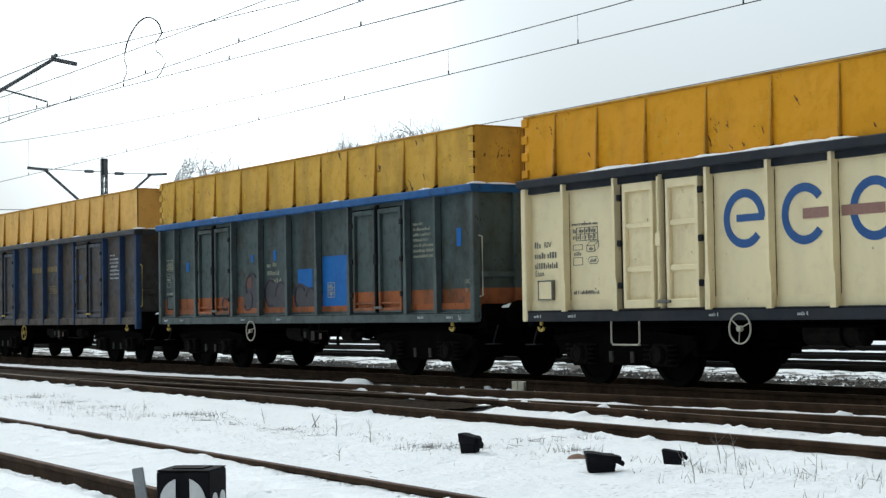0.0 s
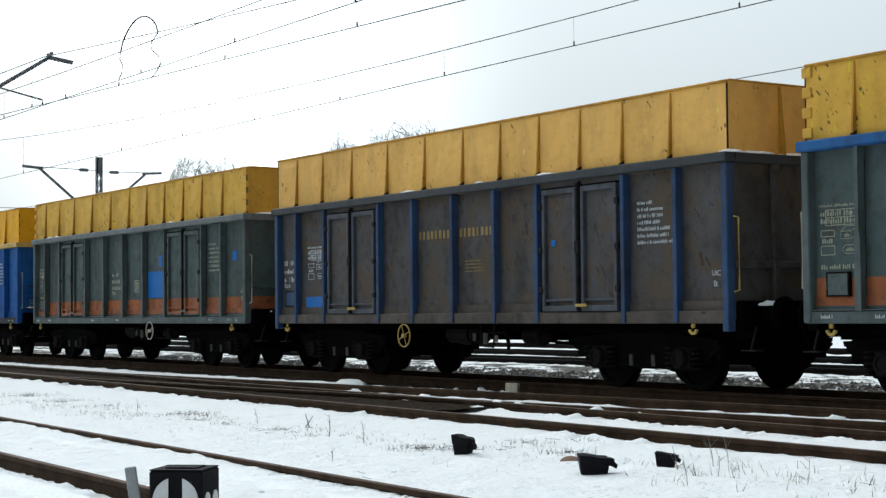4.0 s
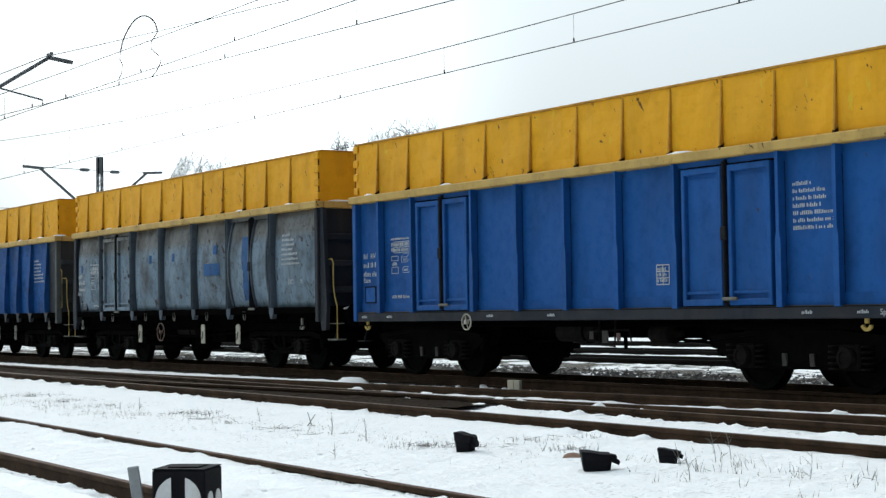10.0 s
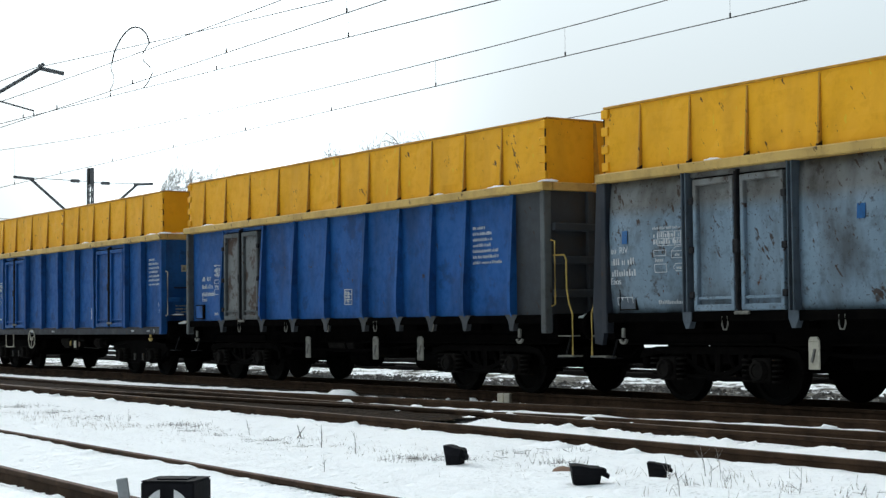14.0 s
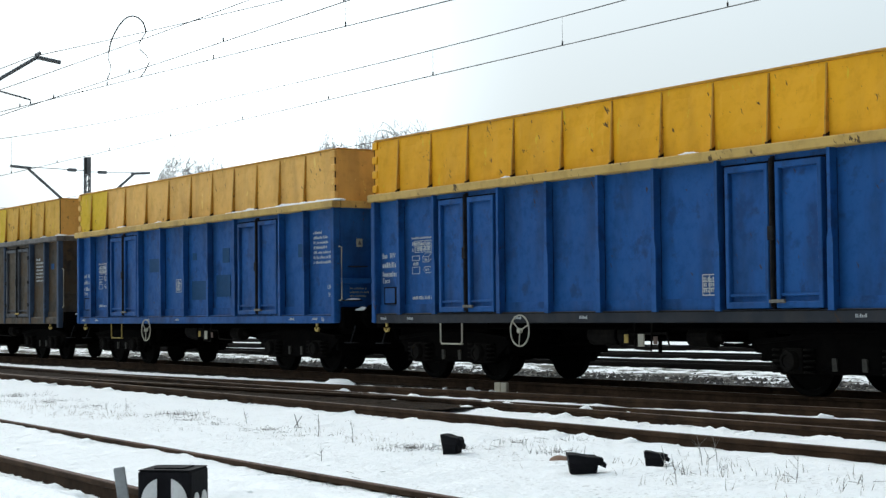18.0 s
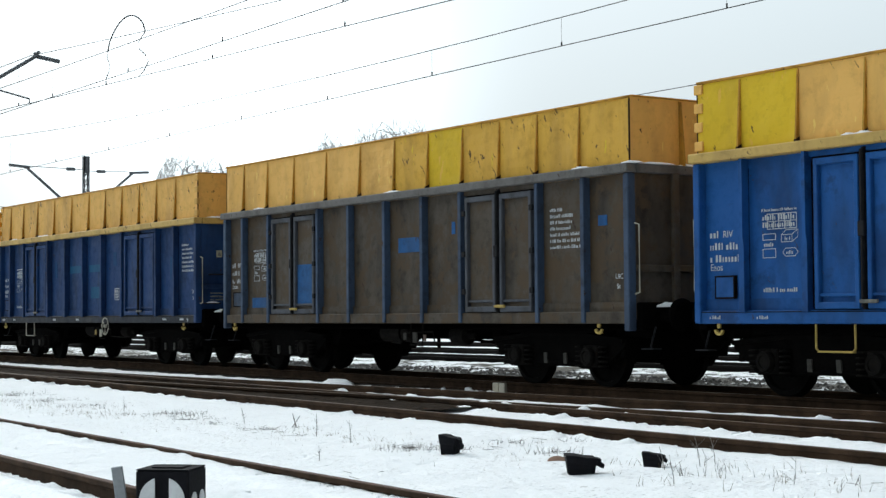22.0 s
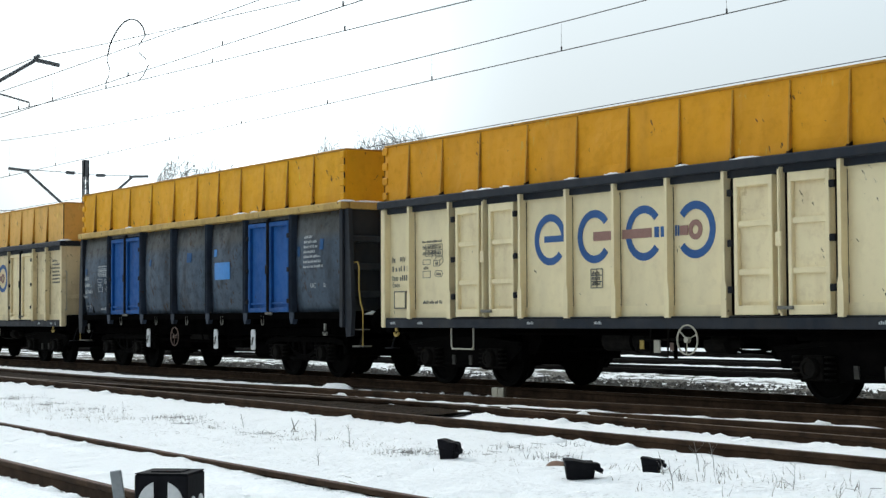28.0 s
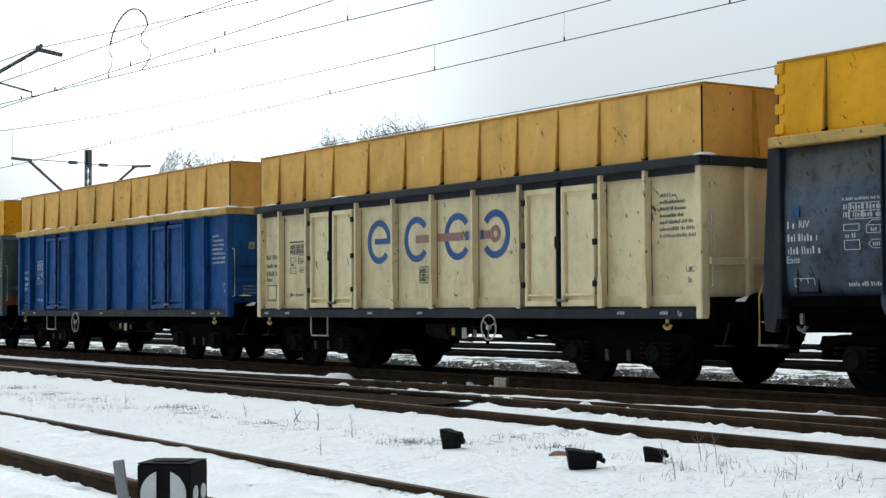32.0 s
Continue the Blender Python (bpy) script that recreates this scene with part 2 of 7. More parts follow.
OLDGREY = paint("faded_grey_blue_paint", (0.165, 0.235, 0.298), (0.034, 0.029, 0.024), 0.6, 0.15, streak=0.75, fade=0.25, band=(2.62, 3.6, (0.150, 0.150, 0.140)), soft=0.10, pits=0.07, flecks=0.8, blot=0.07, blot_scale=4.6, blot_to=((0.018, 0.014, 0.012), (0.055, 0.040, 0.032)))
OLDDARK = paint("sooty_grey_blue_paint", (0.066, 0.094, 0.130), (0.014, 0.012, 0.012), 0.55, 0.15, streak=0.85, fade=0.16, band=(2.62, 3.6, (0.088, 0.092, 0.090)), soft=0.10, pits=0.065, flecks=0.85, blot=0.085, blot_scale=3.6, blot_to=((0.012, 0.015, 0.020), (0.045, 0.052, 0.062)))
OLD_POST_DARK = paint("sooty_blue_post_paint", (0.034, 0.050, 0.078), (0.012, 0.011, 0.011), 0.5, 0.12, streak=0.6, flecks=0.6)
OLD_POST = paint("dull_blue_post_paint", (0.080, 0.105, 0.132), (0.015, 0.013, 0.012), 0.45, 0.12, streak=0.5, flecks=0.6)
DARKGREY = paint("dark_grey_paint", (0.038, 0.044, 0.051), dirty=0.4, rust=0.1)
YELLOW_LIGHT = paint("pale_yellow_paint", (0.80, 0.45, 0.115), (0.16, 0.08, 0.03), 0.25, 0.12, streak=0.3, fade=0.06, flecks=0.4, scuff=(0.85, 0.62, 0.16))
YELLOW_SCRATCHED = paint("scratched_yellow_paint", (0.80, 0.45, 0.115), (0.14, 0.07, 0.03), 0.28, 0.12, streak=0.35, fade=0.06, flecks=0.72, scuff=(0.46, 0.32, 0.05))
LEMON = paint("lemon_yellow_paint", (0.70, 0.46, 0.02), (0.16, 0.09, 0.03), 0.25, 0.12, streak=0.3, fade=0.06, flecks=0.4, scuff=(0.72, 0.42, 0.08))
YELLOW_WORN = paint("chipped_yellow_paint", (0.68, 0.385, 0.055), (0.14, 0.08, 0.03), 0.3, 0.13, streak=0.35, fade=0.06, flecks=0.68, scuff=(0.70, 0.52, 0.03), blot=0.0)
YELLOW = paint("yellow_paint", (0.80, 0.385, 0.012), (0.17, 0.08, 0.02), 0.18, 0.10, streak=0.2, fade=0.03, flecks=0.5, scuff=(0.70, 0.47, 0.03))
YELLOW_DEEP = paint("deep_yellow_paint", (0.72, 0.32, 0.012), (0.15, 0.065, 0.015), 0.2, 0.09, streak=0.2, fade=0.03, flecks=0.35, scuff=(0.6, 0.36, 0.06))
# board yellow darkened by grime and by the shade on the ribs' visible sides
RIB_DIRT_SHADE = paint("grimy_shaded_rib_paint", (0.50, 0.25, 0.03), (0.05, 0.028, 0.012), 0.5, 0.12, streak=0.45, fade=0.02, flecks=0.5)
RUST_FOOT = plain("black_rust", (0.018, 0.011, 0.008), (0.05, 0.028, 0.016), 9.0, 0.9, spec=0.1)
GRAFFITI = plain("dark_spray_paint", (0.022, 0.020, 0.036), (0.058, 0.042, 0.060), 5.0, 0.6)
GRAFFITI_FILL = plain("faded_purple_spray_paint", (0.056, 0.064, 0.078), (0.088, 0.078, 0.080), 5.0, 0.7)
GRAFFITI_RED = plain("faded_red_spray_paint", (0.13, 0.062, 0.05), (0.16, 0.08, 0.06), 4.0, 0.7)
OCHRE_INK = plain("faded_ochre_lettering", (0.22, 0.15, 0.05), (0.34, 0.24, 0.09), 9.0, 0.7)
YELLOW_RIM = paint("yellow_rim_paint", (0.56, 0.37, 0.11), (0.10, 0.06, 0.03), 0.35, 0.08, streak=0.35, flecks=0.7)
RUSTDOOR = paint("rust_peeled_grey_paint", (0.165, 0.175, 0.175), (0.05, 0.035, 0.025), 0.35, 0.15, streak=0.25, blot=0.19, blot_scale=3.0, blot_to=((0.022, 0.013, 0.009), (0.075, 0.034, 0.018)), flecks=0.5)
WORN_GREY = paint("worn_grey_paint", (0.092, 0.103, 0.107), (0.035, 0.03, 0.025), 0.45, 0.14, streak=0.5, flecks=0.8)
PATCH = plain("fresh_blue_patch", (0.012, 0.135, 0.43), (0.016, 0.16, 0.48), 3.0, 0.6, spec=0.15)
PATCH_WORN = paint("worn_blue_patch", (0.018, 0.098, 0.26), (0.03, 0.032, 0.038), 0.6, 0.12, 0.6, 0.4, fade=0.02, flecks=0.6, pits=0.05)
PATCH_LIGHT = plain("sky_blue_patch", (0.03, 0.22, 0.60), (0.04, 0.25, 0.62), 3.0, 0.5)
LOGO_BLUE = plain("logo_blue", (0.020, 0.088, 0.265), (0.028, 0.110, 0.305), 3.0, 0.5)
LOGO_RED = plain("logo_red_brown", (0.30, 0.16, 0.13), (0.34, 0.19, 0.16), 3.0, 0.6)
FADED_PATCH = plain("faded_teal_patch", (0.012, 0.082, 0.165), (0.020, 0.11, 0.21), 2.0, 0.6, spec=0.1)
DARK_PATCH = plain("dull_dark_blue_patch", (0.008, 0.052, 0.135), (0.010, 0.066, 0.165), 2.0, 0.6, spec=0.1)
INK_WHITE = plain("white_lettering", (0.42, 0.45, 0.47), (0.60, 0.62, 0.63), 8.0, 0.7)
INK_OLD = plain("yellowed_lettering", (0.28, 0.29, 0.22), (0.42, 0.42, 0.32), 8.0, 0.7)
INK_DARK = plain("dark_lettering", (0.09, 0.09, 0.09), (0.22, 0.21, 0.18), 8.0, 0.6)
# steel below the floor: shade under the wagons is put into these near-black colours
UNDER = plain("sooty_shade_black_steel", (0.0022, 0.0022, 0.0022), (0.005, 0.0045, 0.0042), 4.0, 0.95, spec=0.0)
BOGIE = plain("grimy_shaded_bogie_steel", (0.0022, 0.0021, 0.002), (0.0056, 0.005, 0.0045), 5.0, 0.95, spec=0.03)
BOGIE_LIGHT = plain("dusty_shaded_bogie_steel", (0.007, 0.0065, 0.006), (0.016, 0.014, 0.012), 7.0, 0.9, spec=0.05)
RUST_WHEEL = plain("rusty_wheel_paint", (0.11, 0.075, 0.06), (0.18, 0.125, 0.105), 9.0, 0.8)
HANGER = plain("scraped_brake_steel", (0.03, 0.028, 0.024), (0.075, 0.07, 0.06), 9.0, 0.8)
# darkened like the bogies, with the shade below the floor in its colour
WHEEL = plain("worn_shaded_wheel_steel", (0.003, 0.003, 0.0028), (0.007, 0.0062, 0.0056), 5.0, 0.88, 0.0, spec=0.06)
PALE_STEEL = plain("pale_painted_steel", (0.38, 0.36, 0.29), (0.52, 0.49, 0.40), 6.0, 0.6)
YELLOW_HOOK = plain("yellow_steel", (0.36, 0.25, 0.06), (0.50, 0.36, 0.10), 6.0, 0.7)
RUST_RAIL = plain("rusty_rail_steel", (0.023, 0.0135, 0.008), (0.070, 0.041, 0.024), 3.0, 0.9, spec=0.1)
FAR_RAIL = plain("black_rail_steel", (0.004, 0.0035, 0.003), (0.010, 0.008, 0.0065), 3.0, 0.9, spec=0.1)
RAIL_TOP = plain("rail_head_steel", (0.080, 0.053, 0.035), (0.135, 0.095, 0.066), 3.0, 0.7, 0.1)
RUST_LIGHT = plain("orange_rail_rust", (0.075, 0.04, 0.028), (0.13, 0.07, 0.05), 3.0, 0.85)
SLEEPER = plain("dark_sleeper_wood", (0.03, 0.025, 0.02), (0.06, 0.05, 0.04), 3.0, 0.9)
STONE = plain("ballast_stone", (0.05, 0.046, 0.042), (0.14, 0.13, 0.12), 7.0, 0.9)
BLACK_BOX = plain("black_cast_iron", (0.006, 0.006, 0.0075), (0.014, 0.014, 0.017), 6.0, 0.8, spec=0.1)
WHITE_PAINT = plain("white_signal_paint", (0.62, 0.63, 0.63), (0.72, 0.73, 0.73), 5.0, 0.5)
GALV = plain("galvanised_steel", (0.25, 0.27, 0.28), (0.33, 0.35, 0.36), 6.0, 0.5, 0.4)
WIRE = plain("overhead_wire", (0.06, 0.06, 0.062), (0.10, 0.10, 0.10), 6.0, 0.7, 0.1)
MAST = plain("grey_mast_steel", (0.11, 0.12, 0.13), (0.16, 0.17, 0.18), 4.0, 0.7)
# paler than bark is: the haze before the far trees is in the colour
BARK = plain("hazed_winter_bark", (0.30, 0.295, 0.29), (0.40, 0.39, 0.38), 4.0, 0.9)
GRASS = plain("dry_grass", (0.12, 0.09, 0.05), (0.24, 0.19, 0.12), 6.0, 0.9)
WEED = plain("dead_weed_stem", (0.17, 0.16, 0.15), (0.28, 0.26, 0.24), 6.0, 0.9)
CONCRETE = plain("pale_concrete", (0.66, 0.60, 0.48), (0.75, 0.70, 0.58), 8.0, 0.9)
BROWN_STONE = plain("brown_stone", (0.16, 0.09, 0.06), (0.26, 0.16, 0.11), 8.0, 0.9)
LOCK = plain("dark_lock_steel", (0.010, 0.011, 0.014), (0.025, 0.024, 0.024), 8.0, 0.8, spec=0.1)
# near-black for painted shade at posts and door gaps, and for rusty seams
SEAM = plain("rusty_shade_seam", (0.006, 0.0055, 0.005), (0.018, 0.014, 0.011), 8.0, 0.95, spec=0.05)
DULL_STEEL = plain("dull_grey_steel", (0.10, 0.10, 0.09), (0.22, 0.21, 0.18), 9.0, 0.8)
SNOW_LUMP = plain("fresh_snow", (0.90, 0.905, 0.91), (0.935, 0.937, 0.938), 5.0, 0.85, 0.0, 0.3)


# ---- mesh helpers ----
def part(name, bm, material, parent, label="", m=None):
    """Links a bmesh, or a mesh, as one mesh object under a thing or a part."""
    if isinstance(bm, bmesh.types.BMesh):
        me = bpy.data.meshes.new(name)
        bm.to_mesh(me)
        bm.free()
    else:
        me = bm
    if material and not me.materials:
        me.materials.append(material)
    ob = new(name, me)
    if parent:
        ob.parent = parent
    if m is not None:
        ob.matrix_basis = m
    if label:
        ob["label"] = label
    return ob


def box(bm, x0, x1, y0, y1, z0, z1, m=None):
    vs = [bm.verts.new(p) for p in ((x0, y0, z0), (x1, y0, z0), (x1, y1, z0), (x0, y1, z0), (x0, y0, z1), (x1, y0, z1), (x1, y1, z1), (x0, y1, z1))]
    if m is not None:
        for v in vs:
            v.co = m @ v.co
    for q in ((3, 2, 1, 0), (4, 5, 6, 7), (0, 1, 5, 4), (1, 2, 6, 5), (2, 3, 7, 6), (3, 0, 4, 7)):
        bm.faces.new([vs[i] for i in q])
    return vs


def soft_box(bm, x0, x1, y0, y1, z0, z1, r=0.01):
    """A box with bevelled edges."""
    vs = box(bm, x0, x1, y0, y1, z0, z1)
    es = list({e for v in vs for e in v.link_edges})
    bmesh.ops.bevel(bm, geom=es, offset=r, segments=1, affect="EDGES")


def prism(bm, outline, y0, y1):
    """An outline in x and z, drawn out from y0 to y1."""
    a = [bm.verts.new((x, y0, z)) for x, z in outline]
    b = [bm.verts.new((x, y1, z)) for x, z in outline]
    n = len(outline)
    bm.faces.new(a[::-1])
    bm.faces.new(b)
    for i in range(n):
        bm.faces.new((a[i], a[(i + 1) % n], b[(i + 1) % n], b[i]))


def tube(bm, pts, r, sides=6, r1=None):
    """A round bar along a line of points."""
    pts = [Vector(p) for p in pts]
    rings = []
    for i, p in enumerate(pts):
        d = (pts[min(i + 1, len(pts) - 1)] - pts[max(i - 1, 0)]).normalized()
        q = d.to_track_quat("Z", "Y").to_matrix()
        rr = r if r1 is None else r + (r1 - r) * i / (len(pts) - 1)
        rings.append([bm.verts.new(p + q @ Vector((rr * math.cos(a), rr * math.sin(a), 0))) for a in (2 * math.pi * k / sides for k in range(sides))])
    for a, b in zip(rings, rings[1:]):
        for k in range(sides):
            bm.faces.new((a[k], a[(k + 1) % sides], b[(k + 1) % sides], b[k]))
    bm.faces.new(rings[0][::-1])
    bm.faces.new(rings[-1])


def lathe(bm, profile, sides=20, axis="y", at=(0, 0, 0)):
    """A turned form. profile: rows of (along the axis, radius)."""
    rings = []
    for s, r in profile:
        ring = []
        for k in range(sides):
            a = 2 * math.pi * k / sides
            c, d = r * math.cos(a), r * math.sin(a)
            p = {"y": (c, s, d), "x": (s, c, d), "z": (c, d, s)}[axis]
            ring.append(bm.verts.new(Vector(at) + Vector(p)))
        rings.append(ring)
    for a, b in zip(rings, rings[1:]):
        for k in range(sides):
            bm.faces.new((a[k], a[(k + 1) % sides], b[(k + 1) % sides], b[k]))
    bm.faces.new(rings[0][::-1])
    bm.faces.new(rings[-1])
    bmesh.ops.recalc_face_normals(bm, faces=bm.faces[:])


def ring(bm, x, z, y0, y1, r_out, r_in, a0=0.0, a1=360.0, steps=28):
    """A flat ring or arc in the x-z plane, from y0 to y1."""
    full = abs(a1 - a0) >= 359.9
    n = steps if full else steps + 1
    rows = []
    for k in range(n):
        a = radians(a0 + (a1 - a0) * k / steps)
        c, s = math.cos(a), math.sin(a)
        rows.append([bm.verts.new((x + r * c, y, z + r * s)) for r, y in ((r_out, y0), (r_in, y0), (r_in, y1), (r_out, y1))])
    for k in range(n if full else n - 1):
        a, b = rows[k], rows[(k + 1) % n]
        for i in range(4):
            bm.faces.new((a[i], a[(i + 1) % 4], b[(i + 1) % 4], b[i]))
    if not full:
        bm.faces.new(rows[0])
        bm.faces.new(rows[-1][::-1])
    bmesh.ops.recalc_face_normals(bm, faces=bm.faces[:])


CACHE = {}


def shared(key, material, build):
    """A mesh that is built once for each key and material."""
    k = (key, material.name)
    if k not in CACHE:
        bm = bmesh.new()
        build(bm)
        me = bpy.data.meshes.new(str(key))
        bm.to_mesh(me)
        bm.free()
        me.materials.append(material)
        CACHE[k] = me
    return CACHE[k]


# ---- ground: one sheet of snow that reaches the horizon ----
def spread(lo, hi, step, far, grow=1.35):
    """Coordinates with a fine middle and ever wider steps outside it."""
    mid = list(np.arange(lo, hi + step / 2, step))
    out, s, a = [], step, lo
    while a > -far:
        s *= grow
        a -= s
        out.append(a)
    up, s, b = [], step, hi
    while b < far:
        s *= grow
        b += s
        up.append(b)
    return np.array(out[::-1] + mid + up)


def ground_z(x, y):
    """Height of the snow: lower beside the siding, rougher between the tracks."""
    z = -0.105 + 0.022 * noise.noise(Vector((x * 0.55, y * 0.9, 0.3))) + 0.020 * noise.noise(Vector((x * 2.3, y * 2.3, 5.1)))
    z += 0.018 * noise.noise(Vector((x * 6.0, y * 6.0, 9.7))) + 0.010 * noise.noise(Vector((x * 13.0, y * 13.0, 2.2)))
    near = max(0.0, min(1.0, (8.2 - y) / 2.5))
    z -= 0.015 * near + 0.035 * max(0.0, min(1.0, (6.0 - y) / 1.5))
    z -= 0.06 * max(0.0, min(1.0, (4.75 - y) / 0.2, (y - 3.7) / 0.4)) if y < 4.75 else 0.0     # the trough along the near siding rail
    if y > 14.2:
        z -= 0.07
    if 14.2 < y < 18.4:
        z = min(z, -0.18) - 0.01
    z += 0.055 * max(0.0, min(1.0, (y - 20.6) / 1.4))     # deeper snow round the far tracks
    return z


def build_ground():
    xs, ys = spread(-46, -1, 0.11, 2500), spread(2.6, 30, 0.10, 2500)
    verts = [(x, y, ground_z(x, y) if abs(x) < 80 and 0 < y < 60 else -0.12 if y > 22 else -0.18) for y in ys for x in xs]
    nx = len(xs)
    faces = [(j * nx + i, j * nx + i + 1, (j + 1) * nx + i + 1, (j + 1) * nx + i) for j in range(len(ys) - 1) for i in range(nx - 1)]
    me = bpy.data.meshes.new("ground")
    me.from_pydata(verts, [], faces)
    me.polygons.foreach_set("use_smooth", [True] * len(faces))
    me.materials.append(SNOW_GROUND)
    return tagged(new("ground", me), "snow-covered railway yard ground with stones showing through", "ground", kind="structure")


def snow_ground():
    """Snow that grows thin over the ballast of the main tracks."""
    m, n, l, b = shader("yard_snow")
    tc = n.new("ShaderNodeTexCoord")
    vec = tc.outputs["Object"]
    sp = n.new("ShaderNodeSeparateXYZ")
    l.new(vec, sp.inputs["Vector"])
    f = noise_node(n, l, 1.1, 9, 0.75, vec, (0.6, 1.0, 1.0))
    g = noise_node(n, l, 16.0, 6, 0.7, vec)
    s = mixc(n, l, ramp(n, l, g, 0.3, 0.7), (0.885, 0.89, 0.895), (0.935, 0.937, 0.937))
    d = mixc(n, l, ramp(n, l, g, 0.35, 0.65), (0.045, 0.04, 0.035), (0.16, 0.145, 0.12))
    bed = ramp(n, l, sp.outputs["Y"], 14.0, 14.6)
    bed2 = ramp(n, l, sp.outputs["Y"], 20.0, 26.0, 1.0, 0.35)
    mul = n.new("ShaderNodeMath")
    mul.operation = "MULTIPLY"
    l.new(bed, mul.inputs[0])
    l.new(bed2, mul.inputs[1])
    thin = ramp(n, l, mul.outputs["Value"], 0, 1, 0.26, 0.54)
    df = n.new("ShaderNodeMath")
    df.operation = "SUBTRACT"
    l.new(f, df.inputs[0])
    l.new(thin, df.inputs[1])
    c = mixc(n, l, ramp(n, l, df.outputs["Value"], -0.02, 0.035), d, s)
    # dry litter and blades lying on the snow between the near tracks
    strip = n.new("ShaderNodeMath")
    strip.operation = "MULTIPLY"
    l.new(ramp(n, l, sp.outputs["Y"], 5.0, 7.6, 0.2, 1.0), strip.inputs[0])
    l.new(ramp(n, l, sp.outputs["Y"], 8.2, 10.5, 1.0, 0.0), strip.inputs[1])
    patchy = noise_node(n, l, 1.3, 4, 0.6, vec, (0.5, 1.2, 1.0))
    bits = noise_node(n, l, 34.0, 3, 0.6, vec, (1.0, 0.6, 1.0))
    lit = n.new("ShaderNodeMath")
    lit.operation = "MULTIPLY"
    l.new(strip.outputs["Value"], lit.inputs[0])
    l.new(ramp(n, l, patchy, 0.42, 0.66), lit.inputs[1])
    lit2 = n.new("ShaderNodeMath")
    lit2.operation = "MULTIPLY"
    l.new(lit.outputs["Value"], lit2.inputs[0])
    l.new(ramp(n, l, bits, 0.56, 0.66, 0, 0.6), lit2.inputs[1])
    c = mixc(n, l, lit2.outputs["Value"], c, (0.16, 0.14, 0.12))
    l.new(c, b.inputs["Base Color"])
    b.inputs["Roughness"].default_value = 0.85
    b.inputs["Specular IOR Level"].default_value = 0.2
    dents = noise_node(n, l, 4.5, 5, 0.62, vec)
    both = n.new("ShaderNodeMath")
    both.operation = "MULTIPLY_ADD"
    l.new(dents, both.inputs[0])
    both.inputs[1].default_value = 4.0
    l.new(g, both.inputs[2])
    bump(n, l, b, both.outputs["Value"], 0.85, 0.02)
    return m


SNOW_GROUND = snow_ground()
ground = build_ground()


# ---- rails ----
def rail_mesh(pts, top=0.0, mat=None, name="rail"):
    """A flat-bottomed rail along points (x, y)."""
    prof = [(-0.068, -0.16), (0.068, -0.16), (0.068, -0.148), (0.012, -0.125), (0.010, -0.05), (0.034, -0.038), (0.036, -0.006), (0.028, 0.0), (-0.028, 0.0), (-0.036, -0.006), (-0.034, -0.038), (-0.010, -0.05), (-0.012, -0.125), (-0.068, -0.148)]
    bm = bmesh.new()
    rows = []
    for i, (x, y) in enumerate(pts):
        a, b = Vector(pts[max(i - 1, 0)]), Vector(pts[min(i + 1, len(pts) - 1)])
        d = (b - a).normalized()
        side = Vector((-d.y, d.x))
        rows.append([bm.verts.new((x + side.x * s, y + side.y * s, top + z)) for s, z in prof])
    k = len(prof)
    for a, b in zip(rows, rows[1:]):
        for i in range(k):
            fc = bm.faces.new((a[i], b[i], b[(i + 1) % k], a[(i + 1) % k]))
            fc.material_index = 1 if i == 7 else 0
    bm.faces.new(rows[0])
    bm.faces.new(rows[-1][::-1])
    bmesh.ops.recalc_face_normals(bm, faces=bm.faces[:])
    me = bpy.data.meshes.new(name)
    bm.to_mesh(me)
    bm.free()
    me.materials.append(RUST_RAIL if mat is RUST_LIGHT else mat or RUST_RAIL)
    me.materials.append(RAIL_TOP if mat is None else mat)
    return me


def line(y0, slope, x0=-160.0, x1=14.0, step=4.0, pin=0.0):
    """Points of a straight rail: y0 at x = pin."""
    n = int((x1 - x0) / step) + 1
    return [(x0 + (x1 - x0) * i / (n - 1), y0 + slope * (x0 + (x1 - x0) * i / (n - 1) - pin)) for i in range(n)]


def sleeper_at(parent, x, y, half, z_top, turn=0.0):
    me = shared("sleeper", SLEEPER, lambda bm: soft_box(bm, -0.13, 0.13, -1.28, 1.28, -0.15, 0.0, 0.015))
    return part("sleeper", me, None, parent, m=pose(x, y, z_top, 0, 0, turn))


def track(label, rails, top=0.0, mat=None, sleepers=None):
    t = tagged(new("railway_track"), label, "railway track", "yard tracks", "structure")
    for pts in rails:
        part("rail", rail_mesh(pts, top, mat), None, t)
    if sleepers:
        x0, x1, y0, slope, z = sleepers
        x = x0
        while x < x1:
            sleeper_at(t, x, y0 + slope * x, 1.28, z + 0.006 * math.sin(x * 7), math.degrees(slope))
            x += 0.62
    return t


track("main track with worn rails under the train", [line(TRACK_Y - GAUGE, 0), line(TRACK_Y + GAUGE, 0)], sleepers=(-52, 2, TRACK_Y, 0, -0.168))
SIDE = -0.033
track("rusty siding rails half sunk in snow", [line(5.83, SIDE, pin=-8.9), line(4.42, -0.03, pin=-10.0)], -0.08, RUST_LIGHT)


def p_near(x):
    return 9.86 - 0.029 * (x + 11)


def branch(x):
    """The far rail of the crossover, which leaves the straight track and swings over to the main one."""
    u = max(0.0, x + 30.5)
    return max(12.0 + 0.105 * u * u / (u + 2.5), p_near(x) + 1.56)


xs_far = [-37 + 1.0 * i for i in range(46)]
xs_near = [-35 + 1.0 * i for i in range(44)]
track("straight rusty track through a turnout", [[(x, p_near(x)) for x in range(-160, 15, 4)], [(x, p_near(x) + 1.56) for x in range(-160, 15, 4)]])
